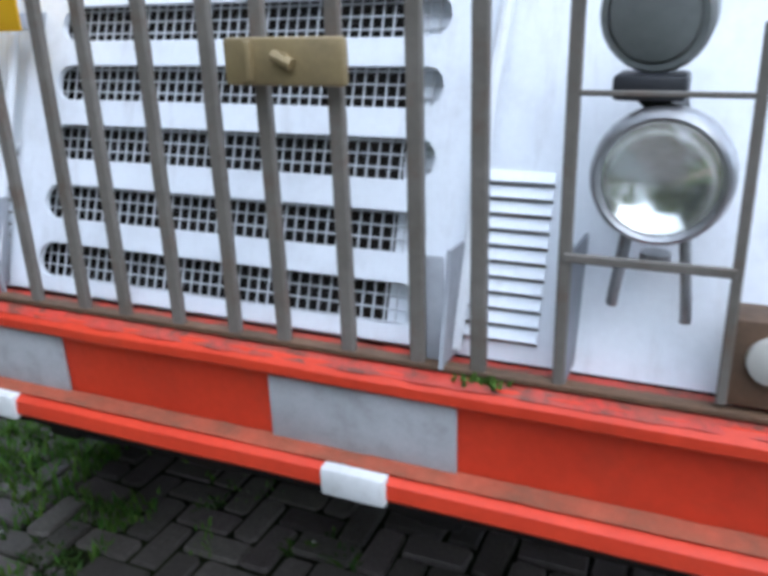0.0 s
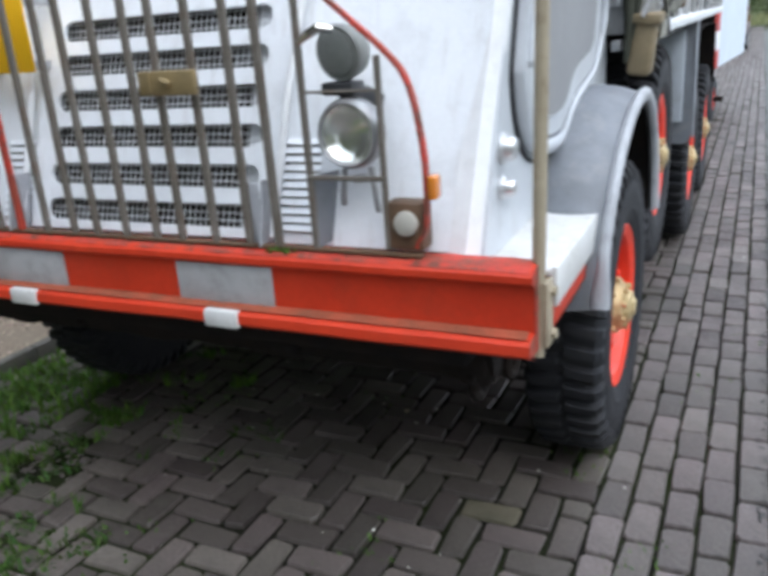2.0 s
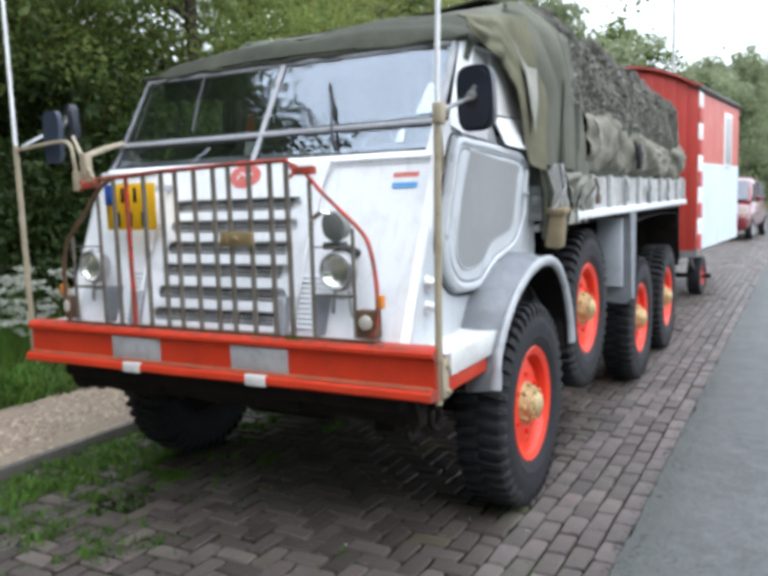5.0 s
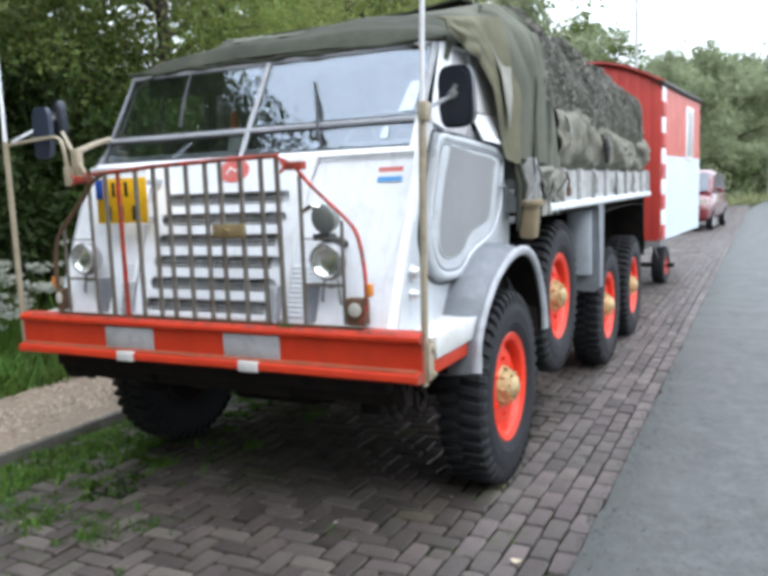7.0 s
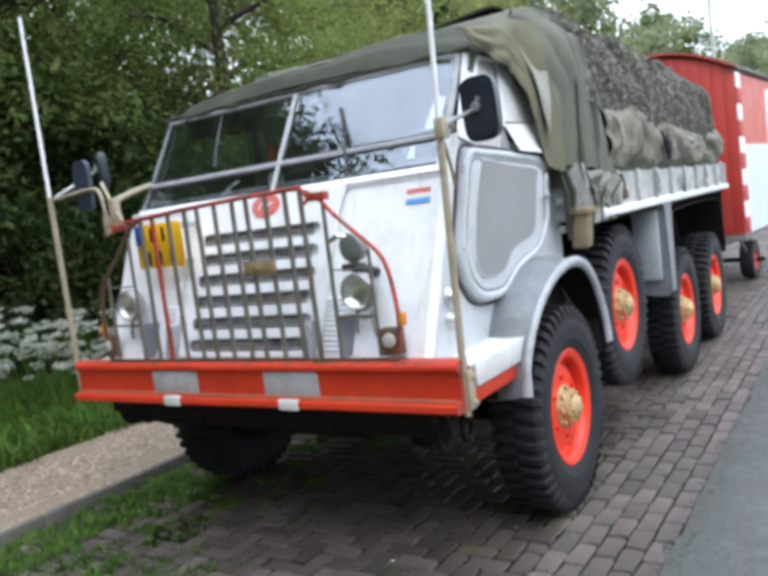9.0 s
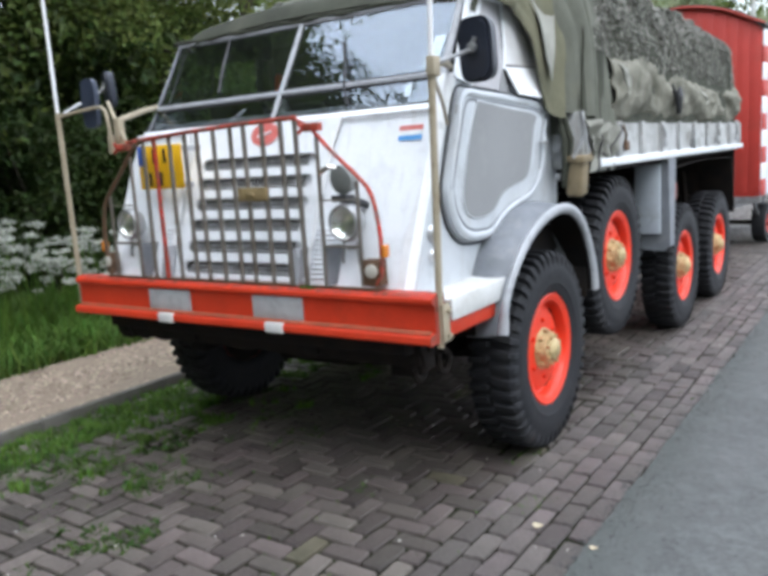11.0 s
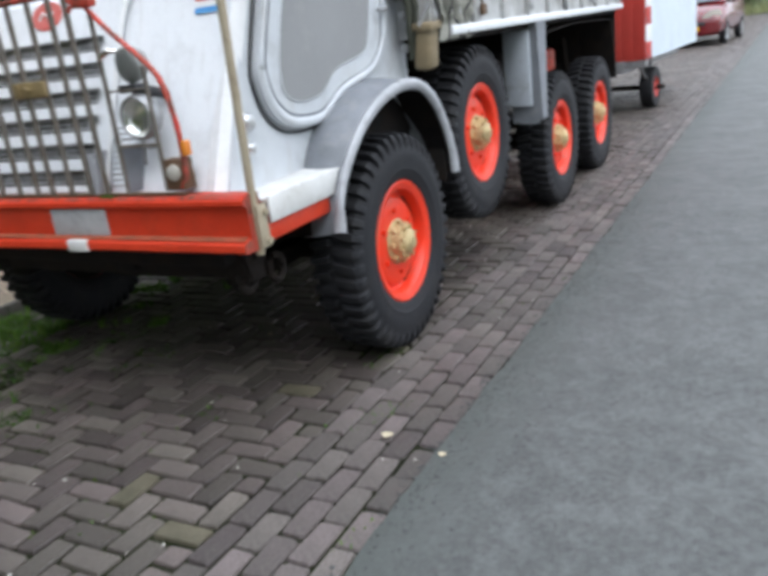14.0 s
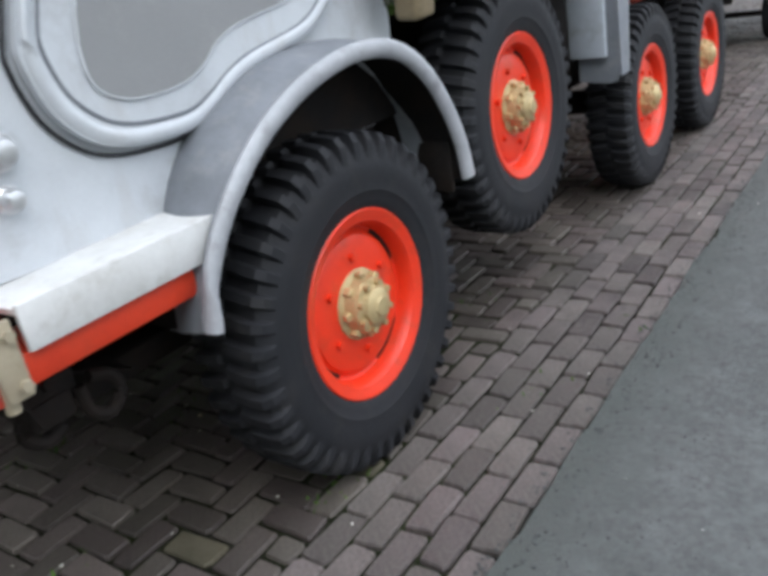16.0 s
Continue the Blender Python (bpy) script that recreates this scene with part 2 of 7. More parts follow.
M["chrome"] = material("chrome", (0.62, 0.62, 0.60), 0.16, metal=1.0, second=(0.42, 0.41, 0.39), scale=14, amount=0.7, grain_amount=0.03, bump=0.03)
M["aluminium"] = material("dull_aluminium", (0.66, 0.67, 0.68), 0.34, metal=0.75, second=(0.52, 0.52, 0.52), scale=16, amount=0.7, grain_amount=0.05, bump=0.06)
M["steel"] = material("bare_steel", (0.42, 0.43, 0.44), 0.42, metal=0.8, second=(0.28, 0.27, 0.26), scale=14, amount=0.7, grain_amount=0.08, bump=0.08)
M["lens"] = glass_material("lamp_lens", (0.96, 0.97, 0.96), gloss=0.06, rough=0.08, dust=0.09)
M["glass"] = glass_material("window_glass", (0.90, 0.94, 0.93), gloss=0.13, rough=0.0, dust=0.006, mirror=(0.84, 0.90, 1.0))
M["amber"] = material("amber_lens", (0.62, 0.20, 0.02), 0.25, grain_amount=0.04, bump=0.05, coat=0.5)
M["lamp_green"] = material("grey_green_lamp_paint", (0.245, 0.260, 0.250), 0.42, second=(0.175, 0.188, 0.180), scale=12, amount=0.7, grain=90, grain_amount=0.06, bump=0.06)
M["cream"] = material("cream_lens", (0.46, 0.44, 0.39), 0.35, grain_amount=0.04, bump=0.1, bump_scale=200, coat=0.4)
M["plate_grey"] = material("grey_reflective_film", (0.40, 0.405, 0.41), 0.5, second=(0.31, 0.315, 0.32), scale=14, amount=0.8, grain=200, grain_amount=0.08, bump=0.06,
                           dirt=(0.22, 0.20, 0.17), dirt_amount=0.45, dirt_scale=14)
M["panel_pale"] = material("pale_grey_screen_cloth", (0.46, 0.455, 0.475), 0.7, second=(0.40, 0.395, 0.41), scale=5, amount=0.7, grain=120, grain_amount=0.05, bump=0.08)
M["milky"] = material("milky_plastic", (0.70, 0.70, 0.70), 0.35, second=(0.60, 0.59, 0.58), scale=7, amount=0.8, grain_amount=0.04, bump=0.12, bump_scale=14)
M["white_clean"] = material("white_gloss", (0.80, 0.81, 0.82), 0.35, second=(0.70, 0.71, 0.72), scale=9, amount=0.6, grain_amount=0.03, bump=0.04,
                            dirt=(0.40, 0.36, 0.30), dirt_amount=0.25, dirt_scale=14)
M["yellow"] = material("yellow_plate", (0.80, 0.46, 0.012), 0.4, grain_amount=0.03, bump=0.02)
M["blue"] = material("blue_film", (0.02, 0.09, 0.42), 0.4, grain_amount=0.03, bump=0.0)
M["flag_blue"] = material("light_blue_film", (0.10, 0.34, 0.68), 0.4, grain_amount=0.03, bump=0.0)
M["ink"] = material("black_lettering", (0.015, 0.015, 0.015), 0.5, grain_amount=0.0, bump=0.0)
M["badge_red"] = material("faded_badge_red", (0.58, 0.13, 0.11), 0.5, second=(0.62, 0.22, 0.20), scale=14, amount=0.6, grain_amount=0.04, bump=0.0)
M["frame_grey"] = material("grey_frame_paint", (0.40, 0.415, 0.44), 0.45, second=(0.30, 0.31, 0.33), scale=9, amount=0.8, grain=90, grain_amount=0.06, bump=0.06, dirt=(0.12, 0.11, 0.10), dirt_amount=0.4, dirt_scale=12)
M["paper"] = material("pale_sticker", (0.66, 0.74, 0.80), 0.5, second=(0.45, 0.62, 0.76), scale=22, amount=0.8, grain_amount=0.03, bump=0.0)
M["canvas"] = material("olive_canvas", (0.165, 0.171, 0.142), 0.9, second=(0.125, 0.130, 0.108), scale=2.5, amount=0.8, grain=160, grain_amount=0.10, bump=0.55, bump_scale=26,
                       dirt=(0.17, 0.165, 0.12), dirt_amount=0.45, dirt_scale=4, spec=0.12)
M["canvas_pale"] = material("pale_olive_canvas", (0.168, 0.164, 0.112), 0.9, second=(0.120, 0.120, 0.084), scale=3, amount=0.8, grain=160, grain_amount=0.10, bump=0.55,
                            bump_scale=26, dirt=(0.22, 0.21, 0.15), dirt_amount=0.4, dirt_scale=5, spec=0.12)
M["canvas_dark"] = material("dark_olive_canvas", (0.066, 0.070, 0.054), 0.9, second=(0.050, 0.053, 0.043), scale=3, amount=0.8, grain=160, grain_amount=0.10, bump=0.55,
                            bump_scale=26, dirt=(0.11, 0.11, 0.085), dirt_amount=0.45, dirt_scale=5, spec=0.12)
M["tarp"] = material("weathered_grey_tarpaulin", (0.225, 0.218, 0.178), 0.9, second=(0.135, 0.134, 0.108), scale=6, amount=0.9, grain=120, grain_amount=0.12, bump=0.7, bump_scale=30,
                     dirt=(0.33, 0.32, 0.28), dirt_amount=0.5, dirt_scale=7, spec=0.1)
M["net"] = material("camouflage_net", (0.238, 0.236, 0.210), 0.9, second=(0.145, 0.138, 0.122), scale=4, amount=0.9, grain=50, grain_amount=0.2, bump=0.2, vary=0.42, island=True, spec=0.1)
M["bed"] = material("grimy_white_bed_paint", (0.46, 0.47, 0.47), 0.6, second=(0.30, 0.30, 0.29), scale=5, amount=0.8, grain=60, grain_amount=0.10, bump=0.1,
                    dirt=(0.13, 0.12, 0.09), dirt_amount=0.8, dirt_scale=6, streak=0.5)
M["bluegrey"] = material("blue_grey_paint", (0.50, 0.55, 0.60), 0.5, second=(0.42, 0.46, 0.51), scale=5, amount=0.6, grain_amount=0.05, bump=0.06, dirt=(0.2, 0.19, 0.17),
                         dirt_amount=0.4, dirt_scale=6)
M["mirror_back"] = material("blue_grey_plastic", (0.036, 0.046, 0.072), 0.4, second=(0.026, 0.033, 0.052), scale=6, grain_amount=0.04, bump=0.04)
M["mirror_dark"] = material("blue_black_plastic", (0.020, 0.024, 0.036), 0.35, second=(0.028, 0.033, 0.048), scale=6, grain_amount=0.04, bump=0.03)
M["seat"] = material("dark_seat_vinyl", (0.035, 0.034, 0.033), 0.55, second=(0.05, 0.048, 0.045), scale=6, grain_amount=0.08, bump=0.1)
M["cone"] = material("orange_cone_plastic", (0.75, 0.13, 0.03), 0.5, grain_amount=0.04, bump=0.03)
# red lifted slightly to stand for haze in front of the wagon
M["wagon_red"] = material("red_wagon_boards", (0.46, 0.042, 0.030), 0.55, second=(0.38, 0.034, 0.024), scale=3, amount=0.7, grain=60, grain_amount=0.06, bump=0.08,
                          dirt=(0.30, 0.05, 0.03), dirt_amount=0.5, dirt_scale=5)
# wagon red paled towards pink, imitating the sky's reflection
M["wagon_red_paled"] = material("sky_paled_red_wagon_paint", (0.52, 0.10, 0.070), 0.45, second=(0.45, 0.08, 0.055), scale=3, amount=0.7, grain=60, grain_amount=0.05, bump=0.06)
M["wagon_white"] = material("pale_blue_white_wagon_paint", (0.60, 0.68, 0.76), 0.4, second=(0.54, 0.61, 0.69), scale=2, amount=0.6, grain=60, grain_amount=0.03, bump=0.05,
                            dirt=(0.42, 0.42, 0.40), dirt_amount=0.25, dirt_scale=4)
M["felt"] = material("dark_roof_felt", (0.055, 0.052, 0.050), 0.9, second=(0.08, 0.06, 0.05), scale=4, grain=80, grain_amount=0.15, bump=0.3)
M["car_glass"] = material("car_glass", (0.13, 0.145, 0.165), 0.12, second=(0.10, 0.11, 0.13), scale=3, grain_amount=0.0, bump=0.0)
M["car_red"] = material("dark_red_car_paint", (0.15, 0.014, 0.018), 0.25, second=(0.12, 0.012, 0.014), scale=2, grain_amount=0.02, bump=0.0, coat=0.8)
M["brick"] = material("brown_paving_brick", (0.115, 0.097, 0.087), 0.50, second=(0.064, 0.053, 0.048), scale=2.2, amount=0.9, grain=70, grain_amount=0.36, bump=0.35, bump_scale=140,
                      vary=0.40, dirt=(0.13, 0.12, 0.10), dirt_amount=0.4, dirt_scale=10, spec=0.45)
M["brick_stuff"] = material("brown_paving_brick_joined", (0.115, 0.097, 0.087), 0.50, second=(0.064, 0.053, 0.048), scale=2.2, amount=0.9, grain=70, grain_amount=0.36, bump=0.35,
                            bump_scale=140, vary=0.40, island=True, dirt=(0.13, 0.12, 0.10), dirt_amount=0.4, dirt_scale=10, spec=0.45)
M["brick_yellow"] = material("mossy_yellow_brick", (0.118, 0.104, 0.074), 0.7, second=(0.075, 0.071, 0.048), scale=6, amount=0.9, grain=120, grain_amount=0.16, bump=0.35, bump_scale=140, spec=0.25)
M["brick_edge"] = material("purple_paving_brick", (0.121, 0.103, 0.096), 0.52, second=(0.078, 0.066, 0.062), scale=5.0, amount=0.9, grain=70, grain_amount=0.36, bump=0.35,
                           bump_scale=140, vary=0.36, dirt=(0.17, 0.155, 0.135), dirt_amount=0.4, dirt_scale=8, spec=0.45)
M["brick_edge_stuff"] = material("purple_paving_brick_joined", (0.121, 0.103, 0.096), 0.52, second=(0.078, 0.066, 0.062), scale=5.0, amount=0.9, grain=70, grain_amount=0.36,
                                 bump=0.35, bump_scale=140, vary=0.36, island=True, dirt=(0.17, 0.155, 0.135), dirt_amount=0.4, dirt_scale=8, spec=0.45)
M["joint"] = material("dark_mossy_joint_sand", (0.014, 0.013, 0.011), 0.95, second=(0.026, 0.036, 0.012), scale=1.6, amount=0.8, grain=150, grain_amount=0.25, bump=0.5, bump_scale=180, spec=0.05)
M["asphalt"] = material("asphalt", (0.090, 0.094, 0.091), 0.60, second=(0.066, 0.070, 0.068), scale=2.6, amount=0.7, grain=42, grain_amount=0.40, bump=0.6, bump_scale=170,
                        dirt=(0.160, 0.170, 0.168), dirt_amount=0.45, dirt_scale=9.0, dirt_from=0.46, dirt_to=0.66, edge=(1.72, 2.10, (0.072, 0.080, 0.074), 0.7))
M["asphalt_edge"] = material("crumbling_dark_asphalt", (0.080, 0.085, 0.083), 0.75, second=(0.060, 0.064, 0.063), scale=3.0, amount=0.7, grain=120, grain_amount=0.45, bump=0.8, bump_scale=110, dirt=(0.14, 0.14, 0.13), dirt_amount=0.4, dirt_scale=12, spec=0.25)
M["step_white"] = material("scuffed_white_step_paint", (0.66, 0.665, 0.655), 0.5, second=(0.54, 0.54, 0.52), scale=7, amount=0.8, grain=70, grain_amount=0.05, bump=0.08,
                           dirt=(0.30, 0.27, 0.22), dirt_amount=0.4, dirt_scale=11)
M["canister"] = material("brown_canister_paint", (0.25, 0.195, 0.115), 0.6, second=(0.18, 0.14, 0.08), scale=9, amount=0.8, grain=80, grain_amount=0.1, bump=0.1,
                         dirt=(0.10, 0.08, 0.05), dirt_amount=0.5, dirt_scale=14)
M["cloth_pale"] = material("pale_cloth", (0.33, 0.33, 0.295), 0.9, second=(0.24, 0.24, 0.21), scale=7, amount=0.8, grain=120, grain_amount=0.08, bump=0.25, bump_scale=150, spec=0.1)
M["gravel"] = material("tan_shell_gravel", (0.29, 0.235, 0.18), 0.95, second=(0.23, 0.18, 0.14), scale=3, amount=0.8, grain=90, grain_amount=0.30, bump=0.8, bump_scale=110,
                       dirt=(0.14, 0.12, 0.09), dirt_amount=0.35, dirt_scale=2, spec=0.15)
M["pebble"] = material("gravel_stone", (0.36, 0.29, 0.225), 0.9, second=(0.28, 0.22, 0.17), scale=8, grain_amount=0.15, bump=0.2, vary=0.65, island=True, spec=0.2)
M["kerb"] = material("grey_concrete_kerb", (0.135, 0.128, 0.115), 0.9, second=(0.095, 0.09, 0.08), scale=5, amount=0.8, grain=120, grain_amount=0.2, bump=0.4, bump_scale=120,
                     dirt=(0.07, 0.08, 0.04), dirt_amount=0.6, dirt_scale=4)
M["soil"] = material("grassy_soil", (0.050, 0.062, 0.024), 0.95, second=(0.045, 0.042, 0.026), scale=1.4, amount=0.8, grain=60, grain_amount=0.3, bump=0.6, bump_scale=50, spec=0.1)
M["weed"] = material("weed_leaf", (0.062, 0.118, 0.026), 0.6, second=(0.036, 0.066, 0.018), scale=6, amount=0.9, grain_amount=0.0, bump=0.0, vary=0.45, island=True, trans=0.3, spec=0.2)
M["grass"] = material("grass_blade", (0.118, 0.225, 0.038), 0.6, second=(0.050, 0.100, 0.022), scale=4.5, amount=0.9, grain_amount=0.0, bump=0.0, vary=0.35, island=True, trans=0.35, spec=0.2)
M["meadow"] = material("meadow_grass_blade", (0.090, 0.180, 0.030), 0.6, second=(0.110, 0.165, 0.045), scale=1.5, amount=0.9, grain_amount=0.0, bump=0.0, vary=0.45, island=True, trans=0.3, spec=0.2)
M["leaf"] = material("tree_leaf", (0.078, 0.126, 0.028), 0.45, second=(0.052, 0.088, 0.021), scale=0.5, amount=0.9, grain_amount=0.0, bump=0.0, vary=0.45, island=True, trans=0.48, spec=0.2)
M["verge_pale"] = material("pale_verge_grass", (0.27, 0.285, 0.145), 0.7, second=(0.21, 0.235, 0.11), scale=0.6, amount=0.9, grain_amount=0.0, bump=0.0, vary=0.3, island=True, trans=0.3, spec=0.2)
# darker leaf copy: the wood's deep shade is put into the colour
M["leaf_shaded"] = material("shade_darkened_leaf", (0.036, 0.060, 0.016), 0.45, second=(0.025, 0.044, 0.012), scale=0.5, amount=0.9, grain_amount=0.0, bump=0.0, vary=0.45, island=True, trans=0.3, spec=0.2)
M["leaf_bright"] = material("bright_spring_leaf", (0.225, 0.285, 0.085), 0.45, second=(0.125, 0.180, 0.050), scale=0.5, amount=0.9, grain_amount=0.0, bump=0.0, vary=0.45, island=True, trans=0.58, spec=0.2)
M["leaf_wood"] = material("wood_tree_leaf", (0.088, 0.124, 0.032), 0.45, second=(0.055, 0.084, 0.022), scale=0.5, amount=0.9, grain_amount=0.0, bump=0.0, vary=0.45, island=True, trans=0.5, spec=0.2)
M["leaf_mid"] = material("spring_tree_leaf", (0.140, 0.186, 0.052), 0.45, second=(0.090, 0.130, 0.036), scale=0.5, amount=0.9, grain_amount=0.0, bump=0.0, vary=0.45, island=True, trans=0.55, spec=0.2)
# far leaf colour is paled and greyed to imitate haze
M["leaf_hazed"] = material("haze_paled_far_leaf", (0.275, 0.315, 0.185), 0.5, second=(0.215, 0.255, 0.145), scale=0.5, amount=0.9, grain_amount=0.0, bump=0.0, vary=0.35, island=True, trans=0.58, spec=0.2)
# yellow-green leaf, its base lifted further to stand for haze
M["leaf_light"] = material("haze_lifted_tree_leaf", (0.35, 0.385, 0.14), 0.45, second=(0.25, 0.295, 0.10), scale=0.5, amount=0.9, grain_amount=0.0, bump=0.0, vary=0.35, island=True, trans=0.58, spec=0.2)
M["bark"] = material("dark_bark", (0.060, 0.050, 0.040), 0.9, second=(0.035, 0.032, 0.026), scale=6, amount=0.9, grain=40, grain_amount=0.25, bump=0.8, bump_scale=30, spec=0.15)
M["petal"] = material("white_umbel_petal", (0.52, 0.54, 0.48), 0.7, grain_amount=0.0, bump=0.0, vary=0.15, island=True, trans=0.3)
M["pole_grey"] = material("galvanised_pole", (0.48, 0.49, 0.47), 0.5, metal=0.3, second=(0.38, 0.39, 0.37), scale=3, grain_amount=0.05, bump=0.03)
M["litter"] = material("pale_litter", (0.72, 0.70, 0.64), 0.8, grain_amount=0.1, bump=0.1)


# ---- building helpers ----
def mesh_from(bm, name, mat, smooth=None):
    bmesh.ops.recalc_face_normals(bm, faces=bm.faces)
    me = bpy.data.meshes.new(name)
    bm.to_mesh(me)
    bm.free()
    me.materials.append(mat)
    if smooth is not None:
        me.shade_smooth()
        me.set_sharp_from_angle(angle=radians(smooth))
    return me


BASE = {}


def root(name, at, label, category, group="", kind=""):
    """A thing: an Empty at its base; its parts are written in world places."""
    ob = new(name)
    ob.empty_display_size = 0.1
    ob.matrix_basis = Matrix.Translation(at)
    BASE[ob.name] = Vector(at)
    return tagged(ob, label, category, group, kind)


def part(name, bm, mat, parent, label="", smooth=35):
    """Links a bmesh as one mesh object under a thing or under a part."""
    me = bm if isinstance(bm, bpy.types.Mesh) else mesh_from(bm, name, mat, smooth)
    ob = new(name, me)
    ob.parent = parent
    if parent.name in BASE:
        ob.matrix_parent_inverse = Matrix.Translation(-BASE[parent.name])
    if label:
        ob["label"] = label
    return ob


def solo(name, bm, mat, label, category, group="", kind="", smooth=35):
    me = bm if isinstance(bm, bpy.types.Mesh) else mesh_from(bm, name, mat, smooth)
    return tagged(new(name, me), label, category, group, kind)


def B():
    return bmesh.new()


def box(bm, lo, hi, bevel=0.0, seg=2, m=None):
    """A box between two corners with rounded edges."""
    lo, hi = Vector(lo), Vector(hi)
    r = bmesh.ops.create_cube(bm, size=1.0)
    vs = r["verts"]
    for v in vs:
        v.co = Vector(((lo[i] + hi[i]) / 2 + v.co[i] * (hi[i] - lo[i])) for i in range(3))
    if bevel:
        es = list({e for v in vs for e in v.link_edges})
        g = bmesh.ops.bevel(bm, geom=es, offset=bevel, segments=seg, profile=0.5, affect="EDGES")
        vs = list({v for f in g["faces"] for v in f.verts} | {v for v in vs if v.is_valid})
    if m is not None:
        done = set()
        stack = [v for v in vs if v.is_valid]
        while stack:
            v = stack.pop()
            if v in done:
                continue
            done.add(v)
            stack += [e.other_vert(v) for e in v.link_edges]
        for v in done:
            v.co = m @ v.co
    return bm


def tube(bm, pts, r, seg=10, closed=False, caps=True, flat=None):
    """A round (or flattened) bar along a line of places. r may be a list."""
    pts = [Vector(p) for p in pts]
    n = len(pts)
    rs = r if isinstance(r, (list, tuple)) else [r] * n
    rings = []
    up = Vector((0.13, 0.21, 0.97))
    for i, p in enumerate(pts):
        a = pts[(i - 1) % n] if closed or i > 0 else p
        b = pts[(i + 1) % n] if closed or i < n - 1 else p
        d = (b - a).normalized()
        s = d.cross(up)
        if s.length < 1e-3:
            s = d.cross(Vector((1, 0, 0)))
        s.normalize()
        t = s.cross(d)
        k = flat or 1.0
        rings.append([bm.verts.new(p + s * math.cos(6.28318 * j / seg) * rs[i] + t * math.sin(6.28318 * j / seg) * rs[i] * k) for j in range(seg)])
    for i in range(n if closed else n - 1):
        p, q = rings[i], rings[(i + 1) % n]
        for j in range(seg):
            bm.faces.new((p[j], p[(j + 1) % seg], q[(j + 1) % seg], q[j]))
    if caps and not closed:
        bm.faces.new(rings[0][::-1])
        bm.faces.new(rings[-1])
    return bm


def lathe(bm, profile, seg=48, m=None, closed=False):
    """Turns a profile of (along, radius) round the x axis."""
    m = m or Matrix()
    rings = []
    for x, r in profile:
        rings.append([bm.verts.new(m @ Vector((x, r * math.cos(6.28318 * j / seg), r * math.sin(6.28318 * j / seg)))) for j in range(seg)] if r > 1e-5
                     else [bm.verts.new(m @ Vector((x, 0, 0)))])
    for a, b in list(zip(rings, rings[1:])) + ([(rings[-1], rings[0])] if closed else []):
        for j in range(seg):
            k = (j + 1) % seg
            if len(a) == 1 and len(b) == 1:
                continue
            if len(a) == 1:
                bm.faces.new((a[0], b[k], b[j]))
            elif len(b) == 1:
                bm.faces.new((a[j], a[k], b[0]))
            else:
                bm.faces.new((a[j], a[k], b[k], b[j]))
    return bm


def slab(bm, outline, thick, to3, holes=()):
    """A plate: a flat outline (with holes) given thickness. to3 takes (u, v, depth)."""
    loops = [outline, *holes]
    edges, rings = [], []
    for loop in loops:
        vs = [bm.verts.new(to3(u, v, 0.0)) for u, v in loop]
        rings.append(vs)
        edges += [bm.edges.new((vs[i], vs[(i + 1) % len(vs)])) for i in range(len(vs))]
    front = bmesh.ops.triangle_fill(bm, use_beauty=True, edges=edges)["geom"]
    faces = [g for g in front if isinstance(g, bmesh.types.BMFace)]
    back = {}
    for loop, vs in zip(loops, rings):
        for (u, v), w in zip(loop, vs):
            back[w] = bm.verts.new(to3(u, v, thick))
    for f in faces:
        bm.faces.new([back[v] for v in reversed(f.verts)])
    for vs in rings:
        for i in range(len(vs)):
            a, b = vs[i], vs[(i + 1) % len(vs)]
            bm.faces.new((a, back[a], back[b], b))
    return bm


def smooth_loop(pts, n=4):
    """A closed rounded line through the given places."""
    out = []
    k = len(pts)
    for i in range(k):
        p0, p1, p2, p3 = (np.array(pts[(i + j - 1) % k], float) for j in range(4))
        for s in range(n):
            t = s / n
            out.append(tuple(0.5 * (2 * p1 + (p2 - p0) * t + (2 * p0 - 5 * p1 + 4 * p2 - p3) * t * t + (3 * p1 - p0 - 3 * p2 + p3) * t ** 3)))
    return out


def smooth_line(pts, n=4):
    """An open rounded line through the given places."""
    p = [np.array(q, float) for q in pts]
    p = [2 * p[0] - p[1], *p, 2 * p[-1] - p[-2]]
    out = []
    for i in range(1, len(p) - 2):
        for s in range(n):
            t = s / n
            p0, p1, p2, p3 = p[i - 1:i + 3]
            out.append(tuple(0.5 * (2 * p1 + (p2 - p0) * t + (2 * p0 - 5 * p1 + 4 * p2 - p3) * t * t + (3 * p1 - p0 - 3 * p2 + p3) * t ** 3)))
    out.append(tuple(p[-2]))
    return out


